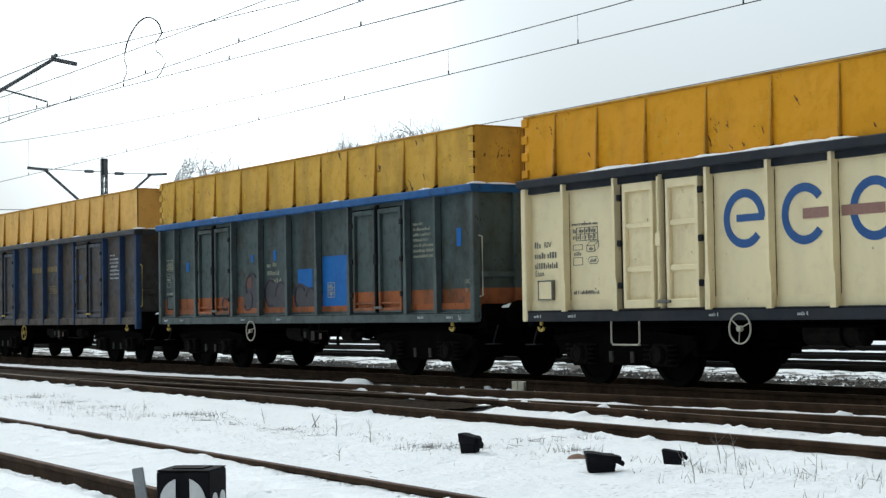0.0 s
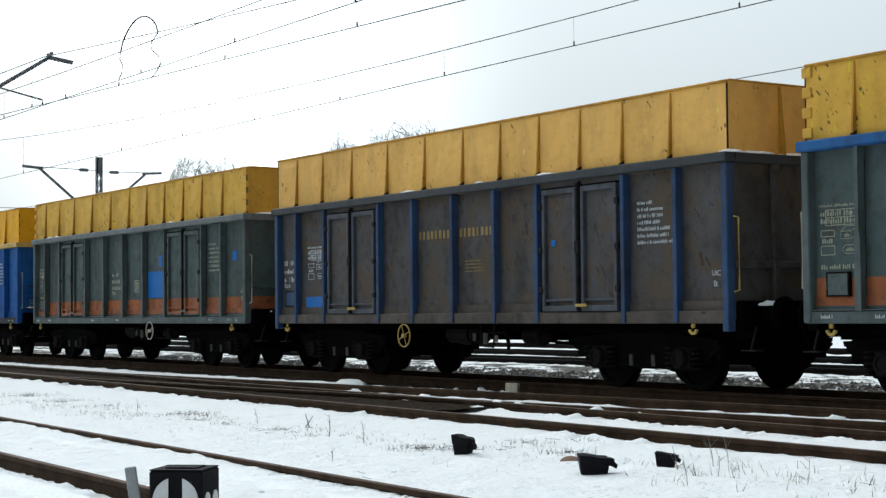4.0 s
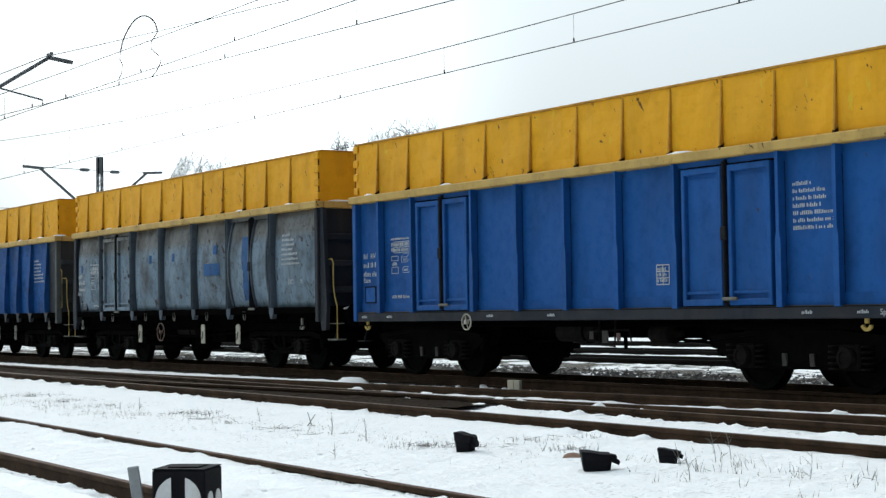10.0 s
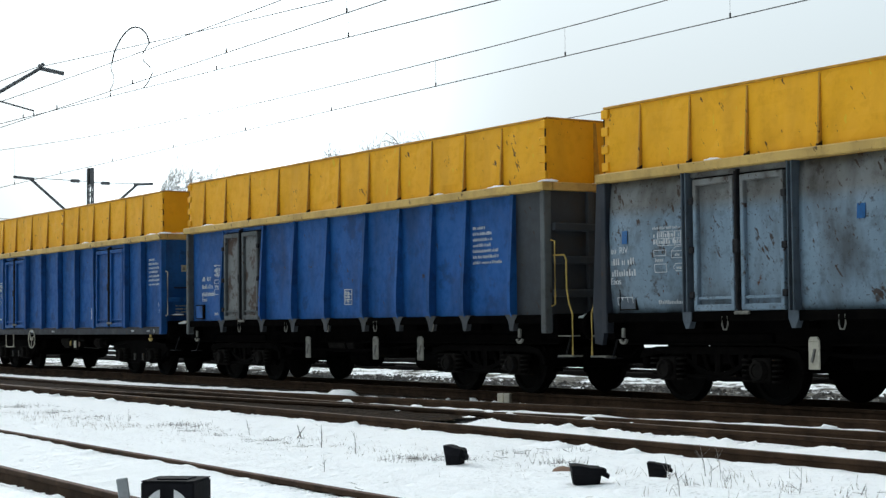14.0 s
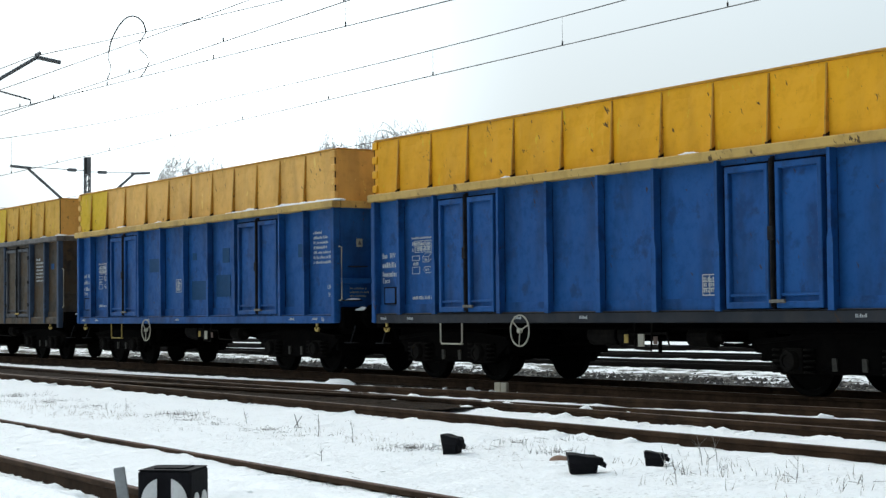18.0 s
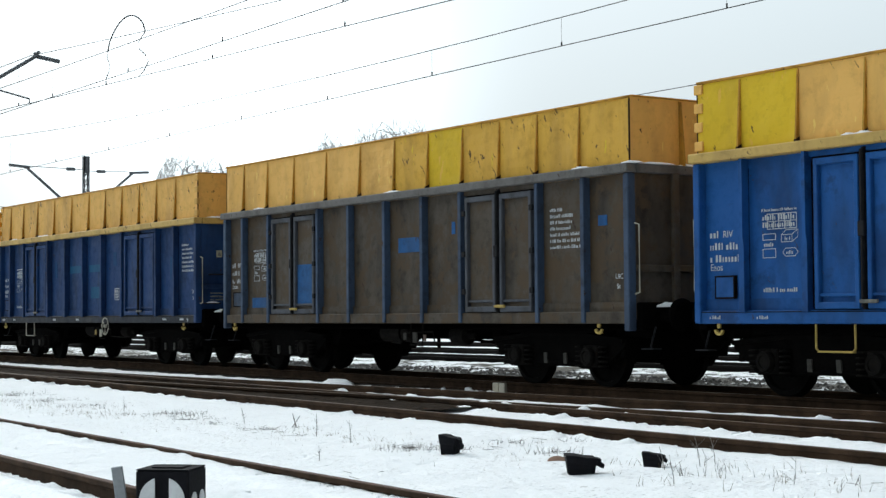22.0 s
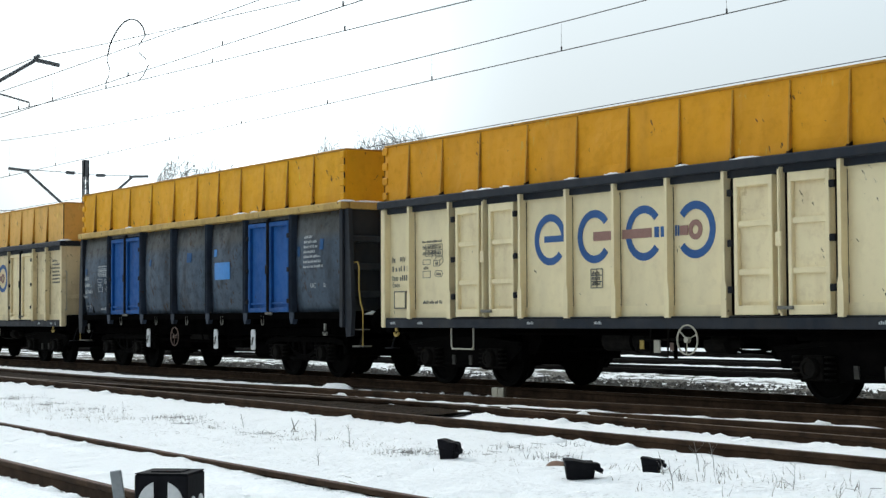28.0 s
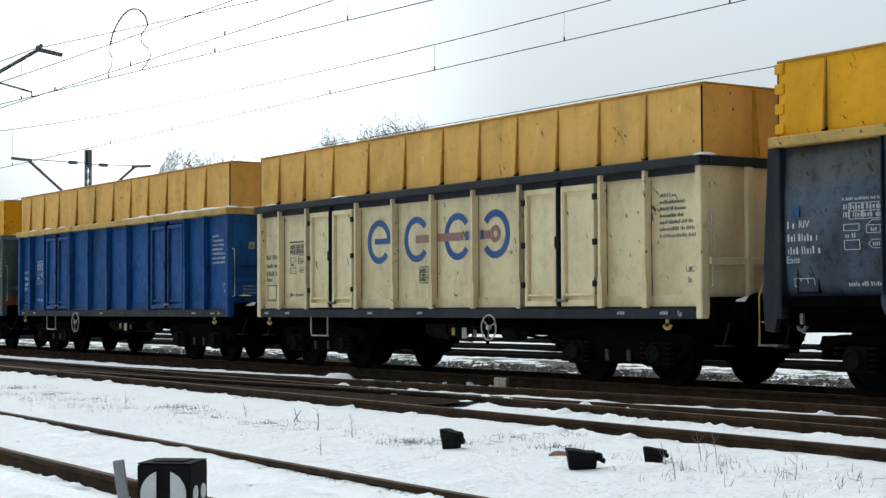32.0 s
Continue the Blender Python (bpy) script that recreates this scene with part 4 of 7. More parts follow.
def weeds():
    rnd = random.Random(11)
    spots = [(-17.9, 8.15, 200, 0.13, 0.45), (-17.1, 8.0, 120, 0.10, 0.45), (-16.3, 7.85, 90, 0.08, 0.4), (-15.0, 7.85, 170, 0.10, 0.38), (-14.2, 7.8, 60, 0.07, 0.3),
             (-12.05, 7.72, 220, 0.13, 0.36), (-11.6, 7.95, 90, 0.09, 0.3), (-10.95, 8.5, 90, 0.16, 0.3), (-11.9, 8.75, 70, 0.14, 0.3), (-12.0, 9.6, 80, 0.10, 0.3),
             (-10.5, 6.0, 120, 0.07, 0.35), (-8.9, 8.1, 16, 0.22, 0.12), (-9.0, 8.6, 16, 0.22, 0.16), (-8.4, 8.6, 10, 0.2, 0.2), (-7.7, 8.6, 18, 0.18, 0.2), (-20.5, 8.1, 140, 0.11, 0.5), (-22.3, 8.15, 170, 0.14, 0.6), (-24.2, 8.3, 170, 0.18, 0.6)]
    for x, y, c, h, w in spots:
        bm = bmesh.new()
        tuft(bm, rnd, x, y, ground_z(x, y) + 0.01, int(c * 0.6), h * 0.66, w * 0.95, 0.0024)
        for _ in range(c // 9):               # broken blades lying flat on the snow
            a, r = rnd.uniform(0, 6.28), rnd.uniform(0, w * 1.2)
            p = Vector((x + r * math.cos(a), y + r * math.sin(a), 0))
            p.z = ground_z(p.x, p.y) + 0.006
            q = p + Vector((rnd.uniform(-0.14, 0.14), rnd.uniform(-0.1, 0.1), rnd.uniform(0.0, 0.02)))
            tube(bm, [p, q], 0.0022, 3)
        ob = part("grass_tuft", bm, WEED, None)
        tagged(ob, "dead grey-brown grass tuft in the snow", "grass", kind="stuff")
    bm = bmesh.new()
    for p, q in (((-15.45, 8.2, -0.14), (-15.2, 8.35, -0.1)), ((-15.3, 8.3, -0.12), (-15.22, 8.36, 0.02)), ((-15.25, 8.33, -0.1), (-15.28, 8.3, 0.04))):
        tube(bm, [p, q], 0.008, 5, 0.003)
    tagged(part("branch", bm, WEED, None), "dark broken branch sticking out of the snow", "branch")
    bm = bmesh.new()
    for _ in range(170):
        x = rnd.choice((-18.2, -19.0, -20.4, -21.3, -22.4, -24.1)) + rnd.gauss(0, 0.28)
        tuft(bm, rnd, x, 7.6 + rnd.gauss(0, 0.25) - 0.04 * (x + 20), -0.14, 5, 0.13, 0.10, 0.0022)
    for _ in range(300):
        x = rnd.uniform(-16, -10)
        tuft(bm, rnd, x, 8.0 + rnd.gauss(0, 0.5), -0.14, 3, 0.10, 0.06, 0.003)
    for _ in range(60):
        tuft(bm, rnd, rnd.uniform(-10, -7), rnd.uniform(7.4, 9.2), -0.14, 3, 0.16, 0.05, 0.0028)
    for _ in range(160):
        tuft(bm, rnd, rnd.uniform(-18, -8), rnd.uniform(4.6, 7.4), -0.16, 3, 0.05, 0.08, 0.0028)
    tagged(part("dry_grass", bm, GRASS, None), "thin dry grass blades sticking out of snow", "grass", kind="stuff")
    for x, y, h in ((-14.05, 7.9, 0.36), (-14.15, 7.95, 0.28), (-13.2, 7.8, 0.34), (-16.2, 8.2, 0.28), (-19.2, 8.0, 0.3), (-8.55, 7.7, 0.28), (-9.5, 9.0, 0.34), (-8.9, 8.3, 0.24), (-9.2, 8.2, 0.32), (-9.35, 8.7, 0.4), (-8.0, 8.3, 0.3), (-11.7, 6.6, 0.22)):
        bm = bmesh.new()
        p = Vector((x, y, -0.18))
        q = p + Vector((rnd.uniform(-0.05, 0.05), rnd.uniform(-0.05, 0.05), 0.7 * h + 0.04))
        tube(bm, [p, (p + q) / 2 + Vector((0.015, 0, 0)), q], 0.004, 4, 0.0015)
        for k in range(4):
            s = p.lerp(q, rnd.uniform(0.35, 0.95))
            tube(bm, [s, s + Vector((rnd.uniform(-0.09, 0.09), rnd.uniform(-0.06, 0.06), rnd.uniform(0.02, 0.08)))], 0.002, 3, 0.001)
        tagged(part("weed_stalk", bm, WEED, None), "dry brown weed stalk in the snow", "weed", "weed stalks")


weeds()


# ---- bare trees on the horizon ----
def tree(x, y, height, wide, seed):
    """A bare crown of ever finer twigs inside a rounded outline."""
    rnd = random.Random(seed)
    thing = tagged(new("tree"), "bare leafless winter tree behind the yard", "tree", "bare trees")
    bm = bmesh.new()
    tube(bm, [(0, 0, -0.3), (0.1, 0, height * 0.2), (0.0, 0.1, height * 0.42)], 0.28, 8, 0.16)
    part("trunk", bm, BARK, thing, m=pose(x, y, -0.18))
    heart, up = Vector((0, 0, height * 0.62)), height * 0.38
    verts, faces = [], []

    def twig(p, q, r0, r1):
        side = Vector((q - p).cross(Vector((0.3, 0.5, 0.8)))).normalized()
        other = side.cross((q - p).normalized())
        base = len(verts)
        for c, r in ((p, r0), (q, r1)):
            for a in (0.0, 2.1, 4.2):
                verts.append(tuple(c + (side * math.cos(a) + other * math.sin(a)) * r))
        faces.extend(((base, base + 1, base + 4, base + 3), (base + 1, base + 2, base + 5, base + 4), (base + 2, base, base + 3, base + 5)))

    def kept(q):
        d = Vector(((q.x - heart.x) / wide, (q.y - heart.y) / wide, (q.z - heart.z) / up))
        k = d.length * (1 + 0.22 * noise.noise(d.normalized() * 2.4 + Vector((seed, 0, 0))))
        return q if k <= 1 else heart + (q - heart) / k

    def grow(p, d, length, r, depth):
        q = kept(p + d * length)
        twig(p, q, r, r * 0.7)
        if depth >= 7 or (q - p).length < 0.05:
            return
        for k in range(3 if depth in (1, 2, 3, 5) else 2):
            nd = (d + Vector((rnd.gauss(0, 0.5), rnd.gauss(0, 0.5), rnd.gauss(0.06, 0.38)))).normalized()
            grow(p.lerp(q, rnd.uniform(0.55, 1)) if k else q, nd, length * rnd.uniform(0.68, 0.88), max(r * 0.62, 0.0125), depth + 1)

    for k in range(5):
        a = 2 * math.pi * k / 5 + rnd.uniform(-0.4, 0.4)
        d = Vector((math.cos(a) * 0.6, math.sin(a) * 0.6, 1)).normalized()
        grow(Vector((0, 0, height * rnd.uniform(0.28, 0.42))), d, height * 0.17, 0.10, 1)
    tip = max(v[2] for v in verts)
    verts = [(vx, vy, vz * height / tip) for vx, vy, vz in verts]
    me = bpy.data.meshes.new("crown")
    me.from_pydata(verts, [], faces)
    part("crown", me, BARK, thing, m=pose(x, y, -0.18))
    return thing


for x, y, h, wide, seed in ((-128.6, 60, 16.9, 3.0, 3), (-126.2, 61, 15.9, 2.3, 4), (-131.2, 60, 15.6, 2.3, 5), (-103.6, 60, 15.3, 3.0, 6), (-97.6, 60, 15.3, 3.0, 7), (-94.6, 60.5, 15.1, 2.4, 8), (-100.6, 60, 15.1, 2.8, 10), (-88, 60, 13.3, 1.5, 9)):
    tree(x, y, h, wide, seed)


# ---- wagons. x runs from buffer to buffer (0 to 14.04) in the way of travel, y across, z up from the rail ----
MID = 7.185                                   # middle of the body
X0, X1 = 0.83, 13.54                          # ends of the body
FLIP = pose(2 * MID, 0, 0, 0, 0, 180)         # the far side repeats the near one
BOX_POSTS = (1.72, 2.80, 4.62, 5.85, 7.06, 8.26, 9.50, 11.45, 12.41)
OLD_POSTS = (2.60, 4.53, 6.20, 7.95, 9.68, 11.62)
RIB_POSTS = (2.50, 4.29, 5.58, 6.85, 8.21, 9.35, 10.38, 11.38, 12.65)
CREAM_POSTS = (1.72, 2.92, 4.85, 5.98, 7.06, 8.17, 9.27, 11.25, 12.45)
BROWN_POSTS = (1.66, 2.76, 4.72, 5.84, 7.06, 8.25, 9.38, 11.42, 12.52)
EXT_RIBS = (1.66, 2.67, 3.75, 4.99, 6.20, 7.35, 8.40, 9.41, 10.42, 11.39, 12.41)


def plate(bm, w, z0, z1, y_front, y_back, seed, dent=0.007, curve=None, nx=5, nz=6, even=False):
    """A pressed steel plate with a slightly uneven front."""
    front, back = [], []
    for j in range(nz + 1):
        z = z0 + (z1 - z0) * j / nz
        rf, rb = [], []
        for i in range(nx + 1):
            x = w * i / nx
            inner = 0 < i < nx and 0 < j < nz
            off = curve(j / nz) * (1.0 if even else 0.2 + 0.8 * math.sin(math.pi * i / nx) ** 0.7) if curve else 0.0
            d = dent * noise.noise(Vector((x * 2 + seed * 3.1, z * 2, seed))) if inner else 0.0
            rf.append(bm.verts.new((x, y_front + off + d, z)))
            rb.append(bm.verts.new((x, y_back + off, z)))
        front.append(rf)
        back.append(rb)
    for j in range(nz):
        for i in range(nx):
            bm.faces.new((front[j][i], front[j][i + 1], front[j + 1][i + 1], front[j + 1][i]))
            bm.faces.new((back[j][i], back[j + 1][i], back[j + 1][i + 1], back[j][i + 1]))
    for j in range(nz):
        bm.faces.new((front[j][0], front[j + 1][0], back[j + 1][0], back[j][0]))
        bm.faces.new((front[j][nx], back[j][nx], back[j + 1][nx], front[j + 1][nx]))
    for i in range(nx):
        bm.faces.new((front[0][i], back[0][i], back[0][i + 1], front[0][i + 1]))
        bm.faces.new((front[nz][i], front[nz][i + 1], back[nz][i + 1], back[nz][i]))
    if curve:
        for fc in bm.faces:
            fc.smooth = True


def bulge(u):
    """The belly of an old side wall, u from its foot to its top."""
    return -0.135 * math.sin(math.pi * max(0.0, min(1.0, u))) ** 0.75


def drape(bm, edges, z0, z1):
    """Lays flat markings on the bellied plates of an old side wall."""
    for v in bm.verts:
        for a, b in zip(edges, edges[1:]):
            if a <= v.co.x <= b:
                v.co.y += bulge((v.co.z - z0) / (z1 - z0)) * (0.2 + 0.8 * math.sin(math.pi * (v.co.x - a) / (b - a)) ** 0.7)


def post_shape(bm, kind, z0, z1, step=0.86):
    if kind == "brown":                       # a plain channel that reaches down over the sill
        soft_box(bm, -0.042, 0.042, -1.475, -1.34, z0 - 0.14, z1, 0.010)
        return
    if kind == "old":                         # two flanges with a sunk web between them
        for x in (-0.038, 0.038):
            soft_box(bm, x - 0.010, x + 0.010, -1.495, -1.33, z0, z1, 0.004)
        box(bm, -0.038, 0.038, -1.44, -1.34, z0, z1)
        prism(bm, [(-0.085, z0), (0.085, z0), (0.085, z0 - 0.10), (0.03, z0 - 0.22), (-0.03, z0 - 0.22), (-0.085, z0 - 0.10)], -1.46, -1.36)
        return
    # a web with a flange that is slim above and broader below a tapered step
    if kind == "box":
        zs = z0 + step
        box(bm, -0.018, 0.018, -1.462, -1.34, z0, z1)
        prism(bm, [(-0.027, z1), (-0.027, zs + 0.09), (-0.048, zs), (-0.048, z0), (0.048, z0), (0.048, zs), (0.027, zs + 0.09), (0.027, z1)], -1.482, -1.460)
        box(bm, -0.056, 0.056, -1.462, -1.36, z0, z0 + 0.03)
    if kind == "rib":                         # a fin that grows deeper towards its foot
        prism_yz(bm, [(-1.34, z1), (-1.405, z1), (-1.49, z0 + 0.45), (-1.49, z0 + 0.1), (-1.45, z0), (-1.34, z0)], -0.016, 0.016)
        prism_yz(bm, [(-1.395, z1), (-1.412, z1), (-1.50, z0 + 0.45), (-1.50, z0 + 0.1), (-1.485, z0 + 0.1), (-1.485, z0 + 0.45)], -0.036, 0.036)


def leaf_shape(bm, w, z0, z1, kind):
    """A door leaf: a frame round a sunk plate."""
    f = 0.12 if kind == "barred" else 0.085
    g = 0.085 if kind == "barred" else 0.05
    for x0, x1, a, b in ((g, f + 0.035, z0, z1), (w - f - 0.035, w - g, z0, z1), (f, w - f, z0, z0 + f), (f, w - f, z1 - f, z1)):
        soft_box(bm, x0, x1, -1.462, -1.36, a, b, 0.010)
    if kind == "barred":
        cuts = (z0 + f, z0 + (z1 - z0) * 0.31, z0 + (z1 - z0) * 0.66, z1 - f)
        for z in cuts[1:3]:
            soft_box(bm, f, w - f, -1.44, -1.38, z - 0.04, z + 0.04, 0.01)
    else:
        soft_box(bm, f, w - f, -1.44, -1.37, z0 + 0.15, z0 + 0.19, 0.008)


def leaf_plate(bm, w, z0, z1):
    f = 0.085
    box(bm, f - 0.005, w - f + 0.005, -1.395, -1.355, z0 + 0.02, z1 - 0.02)
    ins = [(f + 0.05, z0 + 0.16), (w - f - 0.05, z0 + 0.16), (w - f - 0.05, z1 - f - 0.06), (f + 0.05, z1 - f - 0.06)]
    prism(bm, ins, -1.403, -1.39)


def bars(bm, x, z, widths, h, y=-1.351, seed=1, step=1.55):
    """Rows of plain bars that stand for lines of small writing."""
    rnd = random.Random(seed)
    for k, w in enumerate(widths):
        zz, a = z - k * h * step, 0.0
        while a < w - 0.02:
            b = min(w, a + rnd.choice((0.18, 0.28, 0.34, 0.34, 0.4)) * h)
            box(bm, x + a, x + b, y, y + 0.004, zz - h, zz - h * rnd.choice((0.0, 0.0, 0.3, 0.3)))
            a = b + (0.30 if rnd.random() < 0.84 else 0.75) * h


def frame_mark(bm, x, z, w, h, rows, cols, y=-1.351, t=0.012):
    """A ruled table as painted on wagon sides."""
    for i in range(rows + 1):
        zz = z - h * i / rows
        box(bm, x, x + w, y, y + 0.004, zz - t / 2, zz + t / 2)
    for j in range(cols + 1):
        xx = x + w * j / cols
        box(bm, xx - t / 2, xx + t / 2, y, y + 0.004, z - h, z)


def writing(name, body, size, material, parent, x, z, y=-1.351):
    key = ("text", body, size, material.name)
    if key not in CACHE:
        cu = bpy.data.curves.new("writing", "FONT")
        cu.body, cu.size, cu.extrude = body, size, 0.001
        ob = bpy.data.objects.new("writing", cu)
        me = bpy.data.meshes.new_from_object(ob)
        bpy.data.objects.remove(ob)
        me.materials.append(material)
        CACHE[key] = me
    return part(name, CACHE[key], None, parent, m=pose(x, y, z, 90))


def bogie(wagon, xc, style):
    """A two-axle bogie under its wagon, with wheelsets that turn."""
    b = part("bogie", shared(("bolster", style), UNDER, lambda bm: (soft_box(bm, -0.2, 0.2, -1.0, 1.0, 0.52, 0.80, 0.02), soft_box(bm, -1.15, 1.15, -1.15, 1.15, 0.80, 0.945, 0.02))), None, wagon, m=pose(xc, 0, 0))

    def frame_shape(bm):
        if style == "old":                    # a straight top bar over a bellied lower one
            prism(bm, [(-1.56, 0.60), (-1.50, 0.70), (-1.20, 0.76), (1.20, 0.76), (1.50, 0.70), (1.56, 0.60), (1.20, 0.66), (-1.20, 0.66)], -0.06, 0.06)
            low = [(0.66 * k / 8, 0.35 + 0.27 * (k / 8) ** 2) for k in range(-8, 9)]
            prism(bm, low + [(x, z + 0.07) for x, z in low[::-1]], -0.05, 0.05)
            for x in (-0.45, 0.0, 0.45):
                box(bm, x - 0.05, x + 0.05, -0.04, 0.04, 0.38 + 0.27 * (x / 0.66) ** 2, 0.68)
        else:
            prism(bm, [(-1.62, 0.72), (-1.58, 0.60), (-1.30, 0.42), (-1.16, 0.28), (-0.62, 0.27), (-0.50, 0.30), (0.50, 0.30), (0.62, 0.27), (1.16, 0.28), (1.30, 0.42), (1.58, 0.60), (1.62, 0.72), (0.70, 0.80), (-0.70, 0.80)], -0.05, 0.05)
            prism(bm, [(-1.60, 0.72), (-0.70, 0.80), (0.70, 0.80), (1.60, 0.72), (1.58, 0.66), (0.70, 0.74), (-0.70, 0.74), (-1.58, 0.66)], -0.10, 0.10)
        bmesh.ops.recalc_face_normals(bm, faces=bm.faces[:])

    def box_shape(bm):
        soft_box(bm, -0.17, 0.17, -0.10, 0.10, 0.30, 0.62, 0.02)
        lathe(bm, [(-0.17, 0.03), (-0.165, 0.085), (-0.185, 0.09), (-0.185, 0.125), (-0.15, 0.14), (0.0, 0.14)], 16, "y", (0, 0, 0.46))

    def spring_shape(bm):
        for k in range(5):
            ring(bm, 0, 0, -0.012, 0.012, 0.075, 0.04, steps=10)
            for v in bm.verts[-40:]:
                x, y, z = v.co
                v.co = (x, z, 0.30 + 0.07 * k + y)

    for s in (-1, 1):
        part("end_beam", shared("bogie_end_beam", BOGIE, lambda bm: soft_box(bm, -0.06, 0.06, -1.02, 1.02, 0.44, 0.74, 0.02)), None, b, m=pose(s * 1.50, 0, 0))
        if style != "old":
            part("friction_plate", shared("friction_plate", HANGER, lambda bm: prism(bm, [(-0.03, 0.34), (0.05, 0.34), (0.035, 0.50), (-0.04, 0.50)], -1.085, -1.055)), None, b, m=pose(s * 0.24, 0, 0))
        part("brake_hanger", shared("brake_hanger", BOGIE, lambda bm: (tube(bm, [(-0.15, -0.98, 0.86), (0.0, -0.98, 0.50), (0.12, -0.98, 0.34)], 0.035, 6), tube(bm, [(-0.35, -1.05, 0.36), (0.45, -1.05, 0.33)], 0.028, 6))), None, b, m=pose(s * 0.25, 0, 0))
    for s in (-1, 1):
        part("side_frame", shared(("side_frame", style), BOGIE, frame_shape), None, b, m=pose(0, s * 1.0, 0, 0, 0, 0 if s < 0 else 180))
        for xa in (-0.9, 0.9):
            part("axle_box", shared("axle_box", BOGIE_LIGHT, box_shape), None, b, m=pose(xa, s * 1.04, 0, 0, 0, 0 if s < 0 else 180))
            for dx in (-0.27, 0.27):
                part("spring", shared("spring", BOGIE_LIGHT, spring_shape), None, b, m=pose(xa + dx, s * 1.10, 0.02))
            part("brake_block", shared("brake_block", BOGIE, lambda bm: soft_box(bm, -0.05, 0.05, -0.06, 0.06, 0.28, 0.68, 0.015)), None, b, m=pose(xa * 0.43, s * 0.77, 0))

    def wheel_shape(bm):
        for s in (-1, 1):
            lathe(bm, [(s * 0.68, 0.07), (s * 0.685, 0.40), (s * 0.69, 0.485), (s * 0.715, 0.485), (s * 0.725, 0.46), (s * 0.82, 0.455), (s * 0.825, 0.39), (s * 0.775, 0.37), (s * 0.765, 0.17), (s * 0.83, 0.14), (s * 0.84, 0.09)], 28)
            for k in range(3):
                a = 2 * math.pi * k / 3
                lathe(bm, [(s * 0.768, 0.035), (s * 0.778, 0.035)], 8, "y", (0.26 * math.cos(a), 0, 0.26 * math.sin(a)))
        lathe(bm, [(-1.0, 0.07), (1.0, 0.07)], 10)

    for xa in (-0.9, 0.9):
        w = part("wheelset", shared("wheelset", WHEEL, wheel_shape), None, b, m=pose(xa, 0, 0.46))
        WHEELSETS.append((w, xa))
    return b


WHEELSETS = []


